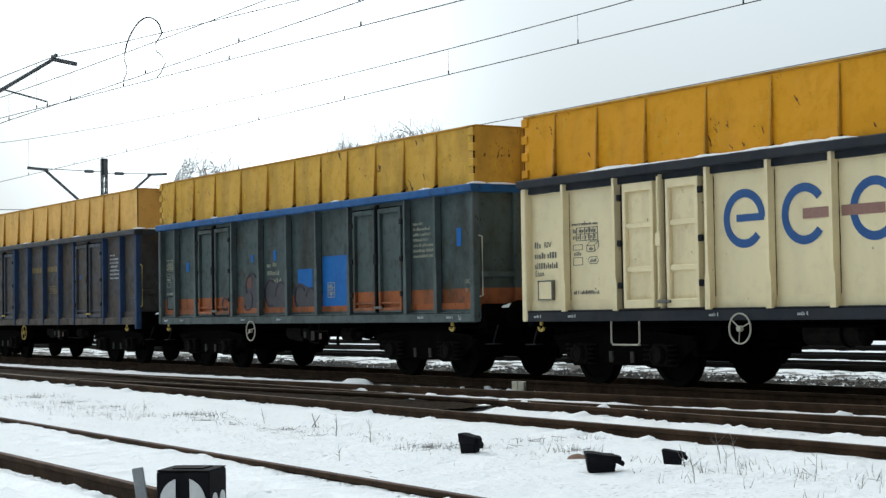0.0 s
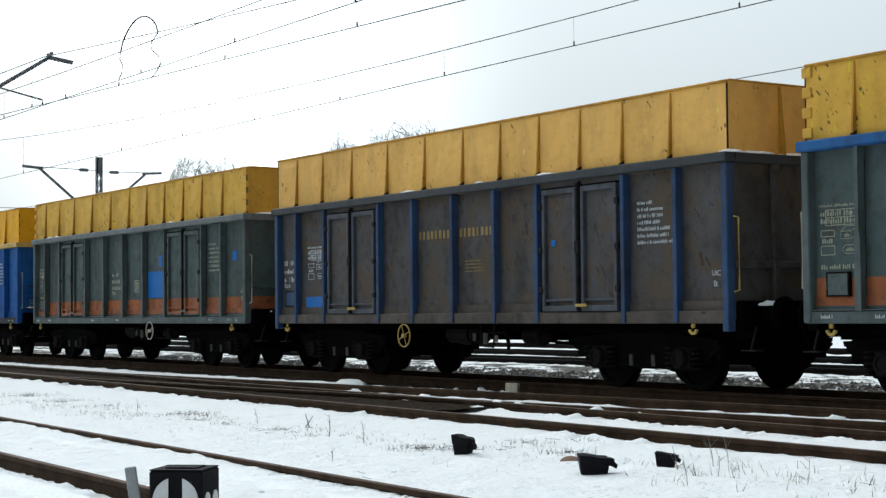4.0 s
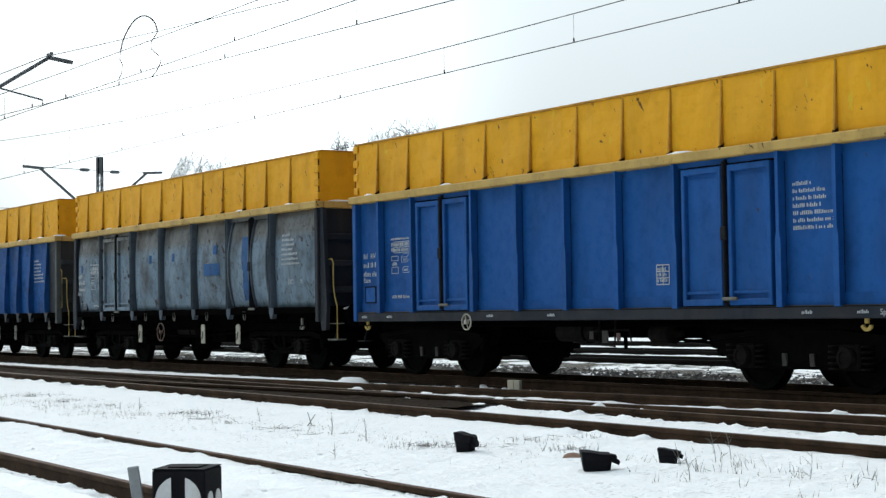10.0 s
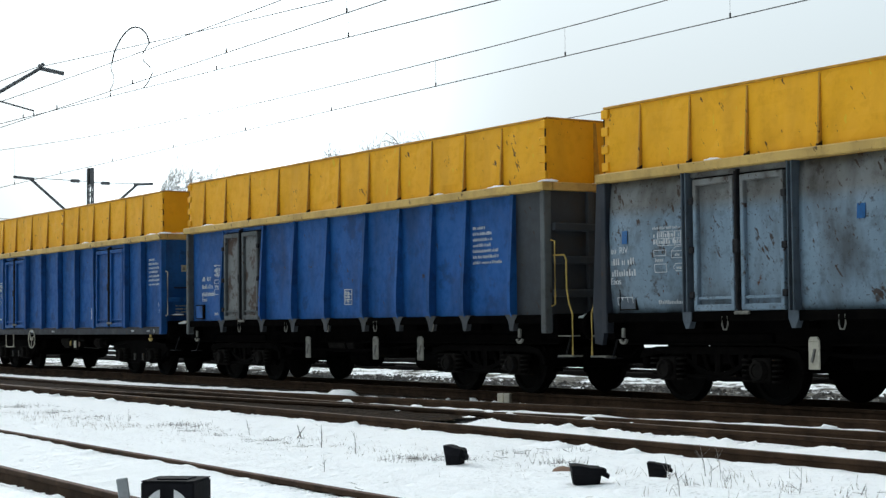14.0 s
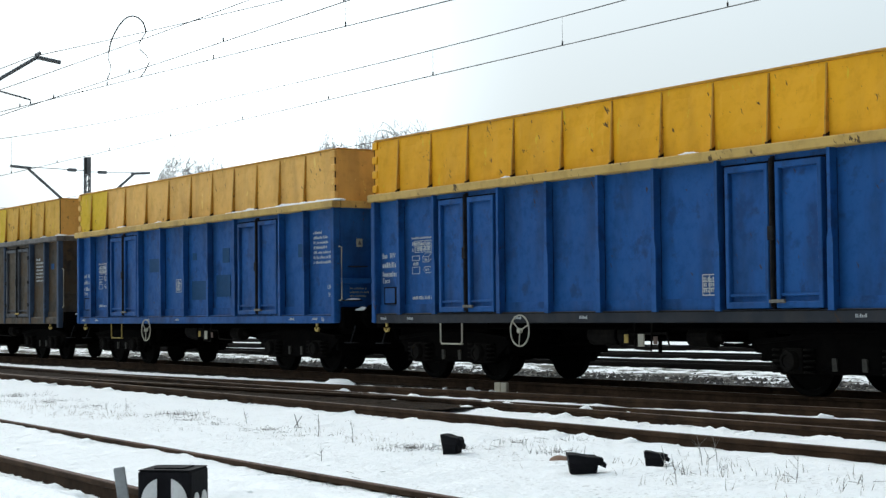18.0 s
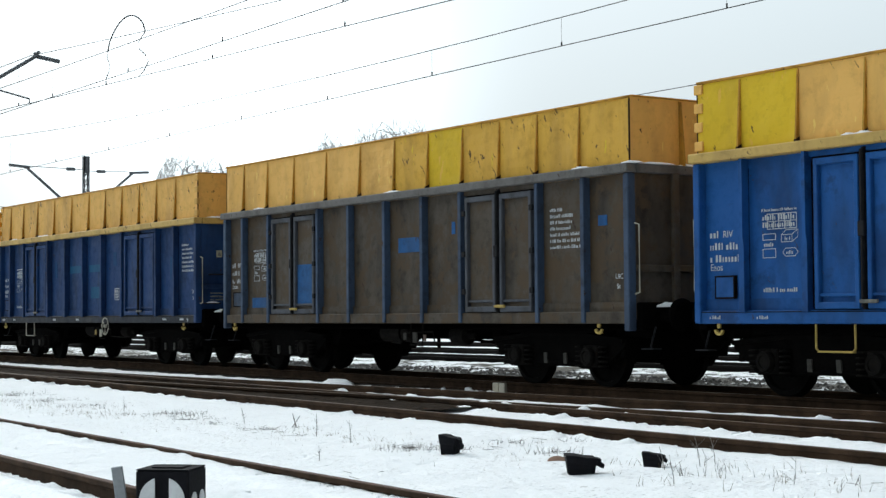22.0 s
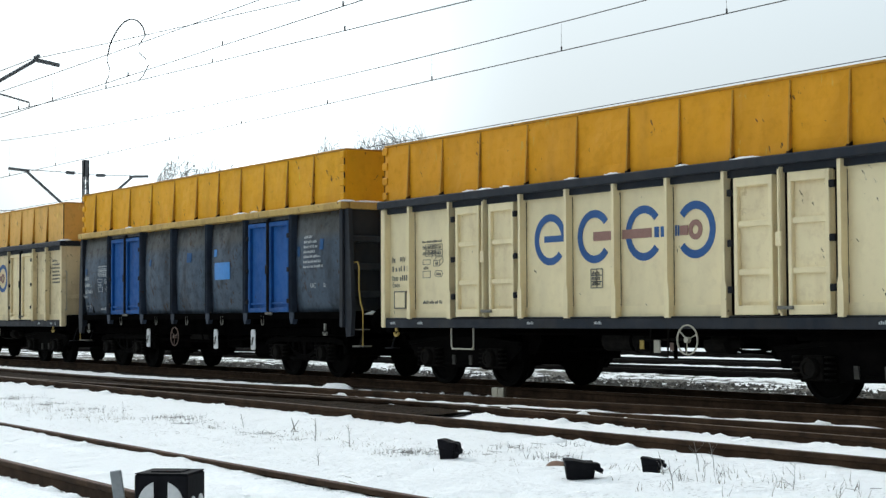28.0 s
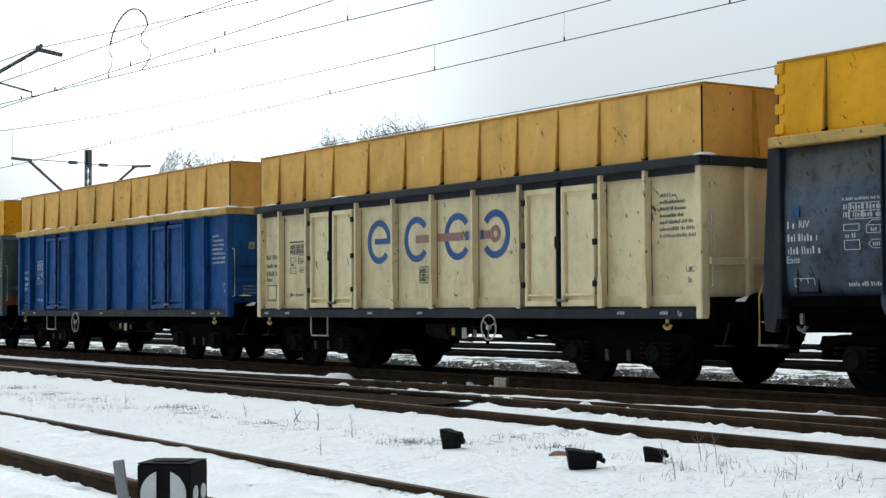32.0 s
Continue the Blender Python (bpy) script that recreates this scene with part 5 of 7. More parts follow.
def undergear(wagon, spec):
    """Everything below the floor: frame, buffers, couplers, brakes, steps and hooks."""
    old = spec["kind"] in ("old", "rib")

    def frame_shape(bm):
        prism(bm, [(X0 + 0.05, 0.86), (3.6, 0.86), (4.6, 0.66), (9.6, 0.66), (10.6, 0.86), (X1 - 0.05, 0.86), (X1 - 0.05, 1.16), (X0 + 0.05, 1.16)], -0.22, 0.22)
        box(bm, X0 + 0.02, X1 - 0.02, -1.30, 1.30, 1.13, 1.20)

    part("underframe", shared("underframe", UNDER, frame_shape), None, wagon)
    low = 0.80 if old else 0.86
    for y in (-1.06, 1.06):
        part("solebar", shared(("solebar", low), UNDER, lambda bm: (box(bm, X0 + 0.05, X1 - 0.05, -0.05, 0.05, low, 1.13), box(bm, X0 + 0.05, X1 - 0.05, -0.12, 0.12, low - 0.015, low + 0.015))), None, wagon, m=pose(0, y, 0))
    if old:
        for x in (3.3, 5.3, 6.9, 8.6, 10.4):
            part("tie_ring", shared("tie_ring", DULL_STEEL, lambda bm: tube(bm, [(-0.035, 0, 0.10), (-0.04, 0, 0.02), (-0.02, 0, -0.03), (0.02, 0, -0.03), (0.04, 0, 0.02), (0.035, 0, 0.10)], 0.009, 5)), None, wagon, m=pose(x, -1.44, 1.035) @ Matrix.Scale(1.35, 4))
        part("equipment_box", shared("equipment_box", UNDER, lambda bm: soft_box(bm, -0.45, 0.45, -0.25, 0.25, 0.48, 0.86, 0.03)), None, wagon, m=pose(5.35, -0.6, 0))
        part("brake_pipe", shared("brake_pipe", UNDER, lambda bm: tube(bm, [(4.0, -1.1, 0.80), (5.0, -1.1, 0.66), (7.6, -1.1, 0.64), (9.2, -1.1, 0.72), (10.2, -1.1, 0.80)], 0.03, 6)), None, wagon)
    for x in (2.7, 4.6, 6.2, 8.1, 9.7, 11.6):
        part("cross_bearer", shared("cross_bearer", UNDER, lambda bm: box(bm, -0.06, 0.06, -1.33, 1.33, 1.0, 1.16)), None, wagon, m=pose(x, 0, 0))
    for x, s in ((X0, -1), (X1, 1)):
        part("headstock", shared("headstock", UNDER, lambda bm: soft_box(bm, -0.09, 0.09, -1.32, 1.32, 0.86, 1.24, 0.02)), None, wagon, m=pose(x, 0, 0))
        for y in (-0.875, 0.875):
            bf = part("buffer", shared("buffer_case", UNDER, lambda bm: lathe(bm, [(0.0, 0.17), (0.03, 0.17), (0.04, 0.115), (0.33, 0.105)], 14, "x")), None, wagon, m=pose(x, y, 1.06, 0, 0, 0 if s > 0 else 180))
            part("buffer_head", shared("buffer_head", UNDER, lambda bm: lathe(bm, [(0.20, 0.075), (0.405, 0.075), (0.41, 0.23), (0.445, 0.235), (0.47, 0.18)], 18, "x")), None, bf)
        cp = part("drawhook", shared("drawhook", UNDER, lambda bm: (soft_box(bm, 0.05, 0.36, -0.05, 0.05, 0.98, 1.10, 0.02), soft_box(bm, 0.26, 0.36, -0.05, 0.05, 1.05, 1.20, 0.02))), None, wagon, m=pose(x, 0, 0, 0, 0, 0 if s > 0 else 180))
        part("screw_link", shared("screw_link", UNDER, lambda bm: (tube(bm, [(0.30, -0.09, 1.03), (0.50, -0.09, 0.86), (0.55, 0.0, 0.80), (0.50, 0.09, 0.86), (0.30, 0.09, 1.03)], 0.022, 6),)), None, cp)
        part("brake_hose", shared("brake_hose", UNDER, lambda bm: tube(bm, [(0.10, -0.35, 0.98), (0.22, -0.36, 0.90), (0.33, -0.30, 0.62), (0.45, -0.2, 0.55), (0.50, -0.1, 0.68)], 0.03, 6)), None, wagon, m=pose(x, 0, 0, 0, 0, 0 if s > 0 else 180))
    for xc in (7.04 - 4.32, 7.04 + 4.32):
        bogie(wagon, xc, "old" if old else "plate")
    # air tank, valve, levers
    tank = part("air_tank", shared("air_tank", BOGIE_LIGHT, lambda bm: lathe(bm, [(-0.5, 0.05), (-0.46, 0.16), (0.46, 0.16), (0.5, 0.05)], 14, "x")), None, wagon, m=pose(6.8, -0.95, 0.77))
    part("tank_strap", shared("tank_strap", UNDER, lambda bm: (ring(bm, 0, 0, -0.02, 0.02, 0.175, 0.158, steps=16),)), None, tank, m=pose(0.2, 0, 0, 0, 0, 90))
    part("brake_rod", shared("brake_rod", UNDER, lambda bm: (tube(bm, [(4.2, -0.35, 0.55), (7.1, -0.35, 0.72), (9.9, -0.35, 0.55)], 0.025, 6), tube(bm, [(7.1, -0.35, 0.5), (7.1, -0.35, 0.98)], 0.03, 6), tube(bm, [(8.6, -0.5, 0.62), (9.6, -0.5, 0.70)], 0.02, 6))), None, wagon)
    for x in (4.55, 9.55):
        part("brake_rigging", shared("brake_rigging", UNDER, lambda bm: prism(bm, [(-0.45, 0.50), (-0.40, 0.88), (0.05, 0.88), (0.08, 0.74), (-0.05, 0.55)], -0.9, 0.9)), None, wagon, m=pose(x, 0, 0, 0, 0, 0 if x < 7 else 180))
    part("brake_cylinder", shared("brake_cylinder", UNDER, lambda bm: lathe(bm, [(-0.3, 0.06), (-0.28, 0.19), (0.1, 0.19), (0.25, 0.07)], 14, "x")), None, wagon, m=pose(7.9, 0.1, 0.85))
    # hand wheel
    hx, hz = spec.get("handwheel", (5.13, 0.80))
    if hx:
        style = spec.get("wheel_paint", PALE_STEEL)

        wr = spec.get("wheel_r", 0.205 if old or spec.get("bogie") == "cast" else 0.245)

        def hand_shape(bm):
            ring(bm, 0, 0, -0.009, 0.009, wr, wr - 0.017, steps=28)
            for k in range(spec.get("spokes", 3)):
                a = 2 * math.pi * k / spec.get("spokes", 3) + 0.4
                tube(bm, [(0, 0, 0), ((wr - 0.01) * math.cos(a), 0, (wr - 0.01) * math.sin(a))], 0.009, 5)
            lathe(bm, [(-0.03, 0.04), (0.03, 0.04)], 10)

        for fl, y in ((0, -1.50), (1, 1.50)):
            wheel = part("hand_wheel", shared(("hand_wheel", wr, spec.get("spokes", 3)), style, hand_shape), None, wagon, m=pose(hx if not fl else 2 * MID - hx, y, hz, 0, 0, 180 * fl), label="spoked brake hand wheel")
            part("wheel_axle", shared("wheel_axle", UNDER, lambda bm: tube(bm, [(0, 0.02, 0), (0, 0.40, 0.02)], 0.02, 6)), None, wheel)
    # hooks, steps, handrails
    def hook_shape(bm):
        soft_box(bm, -0.035, 0.035, -0.02, 0.02, 0.0, 0.16, 0.006)
        ring(bm, 0, -0.01, -0.02, 0.02, 0.10, 0.055, 190, 350, 10)

    for x in (1.22, 12.80):
        for s in (-1, 1):
            part("tow_hook", shared("tow_hook", DULL_STEEL if old else YELLOW_HOOK, hook_shape), None, wagon, m=pose(x, s * 1.40, 0.885) @ Matrix.Scale(0.85, 4))
    if spec.get("step", True):
        def step_shape(bm):
            tube(bm, [(-0.31, 0, 0.34), (-0.31, 0, 0.03), (-0.27, 0, -0.01), (0.27, 0, -0.01), (0.31, 0, 0.03), (0.31, 0, 0.34)], 0.014, 6)
            soft_box(bm, -0.28, 0.28, -0.02, 0.05, -0.022, 0.0, 0.006)
        part("step", shared("step", spec.get("step_paint", PALE_STEEL), step_shape), None, wagon, m=pose(3.23, -1.42, 0.62))
    def foot_shape(bm):
        tube(bm, [(0, 0.1, 0.95), (0, 0, 0.66)], 0.016, 5)
        soft_box(bm, -0.13, 0.13, -0.07, 0.09, 0.63, 0.65, 0.004)
    for x in (0.72, 13.66):
        part("shunter_step", shared("shunter_step", LOCK, foot_shape), None, wagon, m=pose(x, -1.18, -0.05))
    rail_mat = spec.get("rail_paint", PALE_STEEL)
    for x, s in ((X1 + 0.02, 1), (X0 - 0.02, -1)):
        for y in (-1.36, 1.36):
            part("handrail", shared("handrail", rail_mat, lambda bm: tube(bm, [(0, 0, 1.36), (0.09, 0, 1.38), (0.09, 0, 2.33), (0, 0, 2.35)], 0.014, 6)), None, wagon, m=pose(x, y, 0, 0, 0, 0 if s > 0 else 180))
        part("grab_bar", shared("grab_bar", rail_mat, lambda bm: tube(bm, [(0, -0.35, 1.30), (0.10, -0.35, 1.30), (0.10, 0.35, 1.30), (0, 0.35, 1.30)], 0.014, 6)), None, wagon, m=pose(x, 0.3 * s, 0.05, 0, 0, 0 if s > 0 else 180))
    if old:
        for x, s in ((X1, 1), (X0, -1)) if spec["kind"] == "old" else ((X1, 1),):
            part("curved_rail", shared("curved_rail", rail_mat, lambda bm: tube(bm, [(0, 0, 2.12), (0.26, 0, 2.12), (0.31, 0, 2.04), (0.31, 0, 1.62), (0.36, 0, 1.40), (0.44, 0, 1.24), (0.44, 0, 0.62)], 0.014, 6)), None, wagon, m=pose(x, -1.30, 0, 0, 0, 0 if s > 0 else 180))
            part("corner_step", shared("corner_step", DULL_STEEL, lambda bm: soft_box(bm, 0.10, 0.46, -0.1, 0.1, 0.60, 0.625, 0.005)), None, wagon, m=pose(x, -1.22, 0, 0, 0, 0 if s > 0 else 180))
            part("upper_step", shared("upper_step", DULL_STEEL, lambda bm: soft_box(bm, 0.06, 0.40, -0.08, 0.1, 0.90, 0.92, 0.005)), None, wagon, m=pose(x, -1.22, 0, 0, 0, 0 if s > 0 else 180))
    if spec.get("levers"):
        def lever_shape(bm):
            soft_box(bm, -0.07, 0.07, -0.012, 0.012, -0.20, 0.18, 0.01)
            prism(bm, [(-0.07, 0.18), (0.07, 0.18), (0.035, 0.24), (-0.035, 0.24)], -0.012, 0.012)
        for x in spec["levers"]:
            lv = part("lever_plate", shared("lever_plate", spec.get("lever_paint", WHITE_PAINT), lever_shape), None, wagon, m=pose(x, -1.34, 0.68) @ Matrix.Diagonal((1.35, 1, 0.92, 1)))
            part("lever", shared("lever", INK_DARK, lambda bm: (tube(bm, [(-0.02, -0.02, -0.10), (0.02, -0.02, 0.08)], 0.016, 5),)), None, lv)
        part("side_tank", shared("side_tank", UNDER, lambda bm: (lathe(bm, [(-0.55, 0.08), (-0.50, 0.18), (0.50, 0.18), (0.55, 0.08)], 14, "x"), box(bm, -0.4, -0.34, -0.02, 0.02, 0.15, 0.45), box(bm, 0.34, 0.4, -0.02, 0.02, 0.15, 0.45))), None, wagon, m=pose(9.75, -0.85, 0.50))
        part("reservoir", shared("reservoir", UNDER, lambda bm: (lathe(bm, [(-0.34, 0.06), (-0.30, 0.19), (0.30, 0.19), (0.34, 0.06)], 14, "x"), box(bm, -0.03, 0.03, -0.02, 0.02, 0.15, 0.45))), None, wagon, m=pose(7.1, -0.7, 0.53))
        part("valve_cabinet", shared("valve_cabinet", UNDER, lambda bm: (soft_box(bm, -0.34, 0.34, -0.2, 0.2, 0.0, 0.42, 0.02), tube(bm, [(-0.2, -0.22, 0.0), (-0.25, -0.22, -0.14), (0.25, -0.22, -0.12)], 0.02, 5))), None, wagon, m=pose(8.4, -0.85, 0.52))
    elif spec.get("valves", True):
        def valve_shape(bm):
            soft_box(bm, -0.08, 0.08, -0.015, 0.015, -0.11, 0.11, 0.006)
        for x, z, sz, mat in ((7.72, 0.70, 0.8, PALE_STEEL if spec.get("step", True) else HANGER), (7.40, 0.72, 0.55, YELLOW_HOOK if spec.get("step", True) else HANGER), (8.02, 0.70, 0.5, RUST_WHEEL)):
            part("valve_plate", shared("valve_plate", mat, valve_shape), None, wagon, m=pose(x, -1.25, z) @ Matrix.Scale(sz, 4))
        part("valve_piping", shared("valve_piping", BOGIE_LIGHT, lambda bm: (tube(bm, [(6.9, -1.2, 0.62), (7.2, -1.2, 0.60), (7.3, -1.2, 0.78), (8.2, -1.2, 0.80)], 0.018, 5), tube(bm, [(7.55, -1.22, 0.95), (7.55, -1.22, 0.58), (7.9, -1.22, 0.56), (7.92, -1.22, 0.95)], 0.016, 5), tube(bm, [(8.2, -1.2, 0.80), (8.25, -1.2, 0.62), (9.2, -1.2, 0.60)], 0.014, 5))), None, wagon)
        part("brake_actuator", shared("brake_actuator", BOGIE_LIGHT, lambda bm: (lathe(bm, [(-0.30, 0.05), (-0.26, 0.13), (-0.05, 0.15), (0.16, 0.15), (0.20, 0.06), (0.34, 0.04)], 14, "x"), box(bm, -0.04, 0.04, -0.03, 0.03, 0.10, 0.32))), None, wagon, m=pose(8.66, -0.9, 0.74))


def snow_dome(bm):
    """An uneven little cushion of snow, one metre in radius before it is scaled."""
    bmesh.ops.create_icosphere(bm, subdivisions=3, radius=1.0)
    for v in bm.verts:
        k = 1 + 0.3 * noise.noise(v.co * 2.1) + 0.15 * noise.noise(v.co * 5.3)
        v.co = Vector((v.co.x * k, v.co.y * k, max(v.co.z, -0.1) * k))
    for fc in bm.faces:
        fc.smooth = True


def body(wagon, spec):
    """Side walls with posts and doors, end walls, sills and the top rail."""
    kind = spec["kind"]
    posts = {"box": BOX_POSTS, "brown": BROWN_POSTS, "old": OLD_POSTS, "rib": RIB_POSTS}[kind]
    posts = tuple(x + spec.get("shift", 0.0) for x in spec.get("posts", posts))
    doors = {"box": (1, 6), "brown": (1, 6), "old": (0, 4), "rib": (0,)}[kind]
    pm, om, rm = spec["paint"], spec.get("post_paint", spec["paint"]), spec["rim"]
    sm, dm = spec.get("sill", pm), spec.get("door_paint", pm)
    fm = spec.get("frame_paint", dm)
    z0 = 1.115 if kind in ("box", "brown") else 1.23
    z1 = spec.get("z_rim", 3.06)
    zr = z1 + 0.13
    edges = (X0, *posts, X1)
    for flip in (0, 1):
        base = FLIP if flip else Matrix.Identity(4)
        for i, (a, b) in enumerate(zip(edges, edges[1:])):
            if i - 1 in doors:
                shift = spec.get("door_shift", 0.0) if i - 1 in spec.get("bellied_doors", ()) else 0.0
                for k in range(2):
                    w = round((b - a - (0.27 if spec.get("door") else 0.20)) / 2 + (shift if k == 0 else -shift), 3)
                    xa = a + 0.09 if k == 0 else b - 0.09 - w
                    if i - 1 in spec.get("bellied_doors", ()):
                        leaf = part("door_leaf", shared(("bellied_leaf", w, z1), fm, lambda bm: plate(bm, w, z0 + 0.03, z1 - 0.08, -1.353, -1.33, 4.0, 0.006, bulge, 6, 12, True)), None, wagon, m=base @ pose(xa, 0, 0))
                        for xs in (0.0, w - 0.055):
                            part("stile", shared(("bellied_stile", z1), om, lambda bm: plate(bm, 0.055, z0 + 0.01, z1 - 0.06, -1.380, -1.345, 2.0, 0.0, bulge, 2, 12, True)), None, leaf, m=pose(xs, 0, 0))
                        continue
                    leaf = part("door_leaf", shared(("leaf", w, z1, kind, spec.get("door", "")), fm, lambda bm: leaf_shape(bm, w, z0 + 0.01, z1 - 0.10, spec.get("door", ""))), None, wagon, m=base @ pose(xa, 0, 0))
                    part("leaf_plate", shared(("leaf_plate", w, z1, kind), dm, lambda bm: leaf_plate(bm, w, z0 + 0.01, z1 - 0.10)), None, leaf)
                    for zz in (1.45, 2.05, 2.7) if kind != "box" or spec.get("ink") or spec.get("hinge_paint") else ():
                        part("hinge", shared("hinge", spec.get("hinge_paint", LOCK if kind != "box" or spec.get("ink") else fm), lambda bm: soft_box(bm, -0.045, 0.045, -1.485, -1.44, -0.045, 0.045, 0.01)), None, leaf, m=pose(0.03 if k == 0 else w - 0.03, 0, zz))
                lock = part("lock_bar", shared(("lock_bar", z1), spec.get("lock_paint", LOCK), lambda bm: (tube(bm, [(0, -1.47, z0 + 0.03), (0, -1.47, z1 - 0.05)], 0.022, 6), soft_box(bm, -0.018, 0.018, -1.455, -1.37, z0, z1 - 0.02, 0.006), soft_box(bm, -0.05, 0.05, -1.50, -1.45, 1.98, 2.16, 0.01))), None, wagon, m=base @ pose((a + b) / 2 + shift, -0.03 if shift else 0, 0))
                part("lock_handle", shared("lock_handle", spec.get("handle_paint", DULL_STEEL), lambda bm: soft_box(bm, -0.03, 0.24, -1.51, -1.47, 1.19, 1.235, 0.01)), None, lock)
            else:
                w = round(b - a, 3)
                part("side_panel", shared(("panel", w, z0, z1, kind), spec.get("odd_sides", {}).get(i, pm), lambda bm: plate(bm, w, z0 if kind != "brown" else 1.25, z1, -1.345, -1.31, w * 10, 0.010, bulge if kind == "old" else None, nx=10 if kind == "old" else 5, nz=14 if kind == "old" else 6)), None, wagon, m=base @ pose(a, 0, 0))
                if kind == "brown":
                    part("lower_panel", shared(("low_panel", w), spec.get("skirt_paint", pm), lambda bm: plate(bm, w, z0 - 0.01, 1.25, -1.375, -1.32, w * 7, 0.004, nz=2)), None, wagon, m=base @ pose(a, 0, 0))
            if i - 1 in doors:
                # a dark sheet added behind the doors, so that their gaps read as shade
                part("door_backing", shared(("gap_shade", round(b - a, 3), z0, z1), SEAM, lambda bm: box(bm, 0.0, b - a, -1.345, -1.335, z0, z1)), None, wagon, m=base @ pose(a, 0, 0))
                part("door_header", shared(("header", round(b - a, 3), z1), pm, lambda bm: box(bm, 0.0, b - a, -1.40, -1.346, z1 - 0.07, z1)), None, wagon, m=base @ pose(a, 0, 0))
            elif kind == "box":
                part("kick_strip", shared(("kick", round(b - a, 3)), pm, lambda bm: plate(bm, b - a, z0, z0 + 0.15, -1.362, -1.33, 3, 0.004, nz=2)), None, wagon, m=base @ pose(a, 0, 0))
        for i, x in enumerate(posts):
            part("post", shared(("post", kind, z1), om, lambda bm: post_shape(bm, kind, z0 - (0.02 if kind != "old" else 0), z1, 0.40 if z1 < 3 else 0.86)), None, wagon, m=base @ pose(x, 0, 0))
            # ragged dark line: rust on cream sides, painted post shade and dirt on others
            if kind == "box" and not flip:
                rnd = random.Random(i * 7 + len(spec["label"]))
                bm = bmesh.new()
                edge = 0.013 if spec.get("ink") is INK_DARK else 0.008
                cuts = [z0 + 0.04 + (z1 - z0 - 0.16) * k / 24 for k in range(25)]
                strip = [(bm.verts.new((0.018, -1.353, z)), bm.verts.new((0.020 + edge * max(0.0, rnd.uniform(-0.5, 1.2)), -1.353, z)), bm.verts.new((0.018, -1.340, z))) for z in cuts]
                for ra, rb in zip(strip, strip[1:]):
                    bm.faces.new((ra[0], ra[1], rb[1], rb[0]))
                    bm.faces.new((ra[1], ra[2], rb[2], rb[1]))
                    bm.faces.new((ra[2], ra[0], rb[0], rb[2]))
                bm.faces.new(strip[0][::-1])
                bm.faces.new(strip[-1])
                part("post_seam", bm, SEAM, wagon, "rusty seam beside the post", m=base @ pose(x, 0, 0))
            if kind == "rib":
                part("foot_bracket", shared("foot_bracket", DARKGREY, lambda bm: prism(bm, [(-0.17, z0 + 0.01), (0.17, z0 + 0.01), (0.08, z0 - 0.09), (0.04, z0 - 0.24), (-0.04, z0 - 0.24), (-0.08, z0 - 0.09)], -1.45, -1.36)), None, wagon, m=base @ pose(x, 0, 0))
        for x in (X0 + 0.05, X1 - 0.05):
            part("corner_post", shared(("corner", kind, z1), spec.get("corner_paint", om), lambda bm: soft_box(bm, -0.06, 0.06, -1.47, -1.33, 0.95 if kind != "brown" else 0.84, z1, 0.015)), None, wagon, m=base @ pose(x, 0, 0))
        part("side_sill", shared(("sill", kind), sm, lambda bm: soft_box(bm, X0, X1, -1.445, -1.36, 0.945 if kind in ("box", "brown") else 1.10, z0, 0.012)), None, wagon, m=base)
        if kind == "box" and not flip:
            part("sill_seam", shared("sill_seam", SEAM, lambda bm: box(bm, X0 + 0.02, X1 - 0.02, -1.447, -1.44, z0 - 0.026, z0 - 0.013)), None, wagon, m=base)
        if z1 < 3:
            part("rim_band", shared("rim_band", rm, lambda bm: box(bm, X0, X1, -1.405, -1.352, z1 - 0.09, z1)), None, wagon, m=base)
        part("top_rail", shared(("rail", z1), rm, lambda bm: soft_box(bm, X0 - 0.05, X1 + 0.05, -1.525, -1.34, z1, zr, 0.015)), None, wagon, m=base)
    em = spec.get("end_paint", pm)
    for x, s in ((X1, 0), (X0, 180)):
        m = pose(x, 0, 0, 0, 0, s)
        part("end_wall", shared(("end", kind, z1), em, lambda bm: box(bm, -0.04, 0.0, -1.38, 1.38, 1.0, z1)), None, wagon, m=m)
        for y in (-0.62, 0.62):
            part("end_post", shared(("end_post", kind, z1), em, lambda bm: soft_box(bm, 0.0, 0.075, -0.06, 0.06, 1.05, z1, 0.012)), None, wagon, m=m @ pose(0, y, 0))
        if kind in ("old", "rib"):
            for z in (1.55, 2.05, 2.55):
                part("end_beam", shared("end_beam", em, lambda bm: soft_box(bm, 0.005, 0.10, -1.34, 1.34, -0.06, 0.06, 0.015)), None, wagon, m=m @ pose(0, 0, z))
            if kind == "old":
                part("end_pillar", shared("end_pillar", em, lambda bm: prism(bm, [(-0.02, z1), (0.14, z1), (0.26, 1.25), (0.22, 0.80), (0.06, 0.78), (-0.02, 1.1)], -1.42, -1.34)), None, wagon, m=m)
                part("end_pillar", shared("end_pillar", em, lambda bm: None), None, wagon, m=m @ pose(0, 2.76, 0))
        else:
            part("end_beam", shared(("end_beam", kind), em, lambda bm: soft_box(bm, 0.002, 0.06, -1.34, 1.34, -0.05, 0.05, 0.012)), None, wagon, m=m @ pose(0, 0, 1.72))
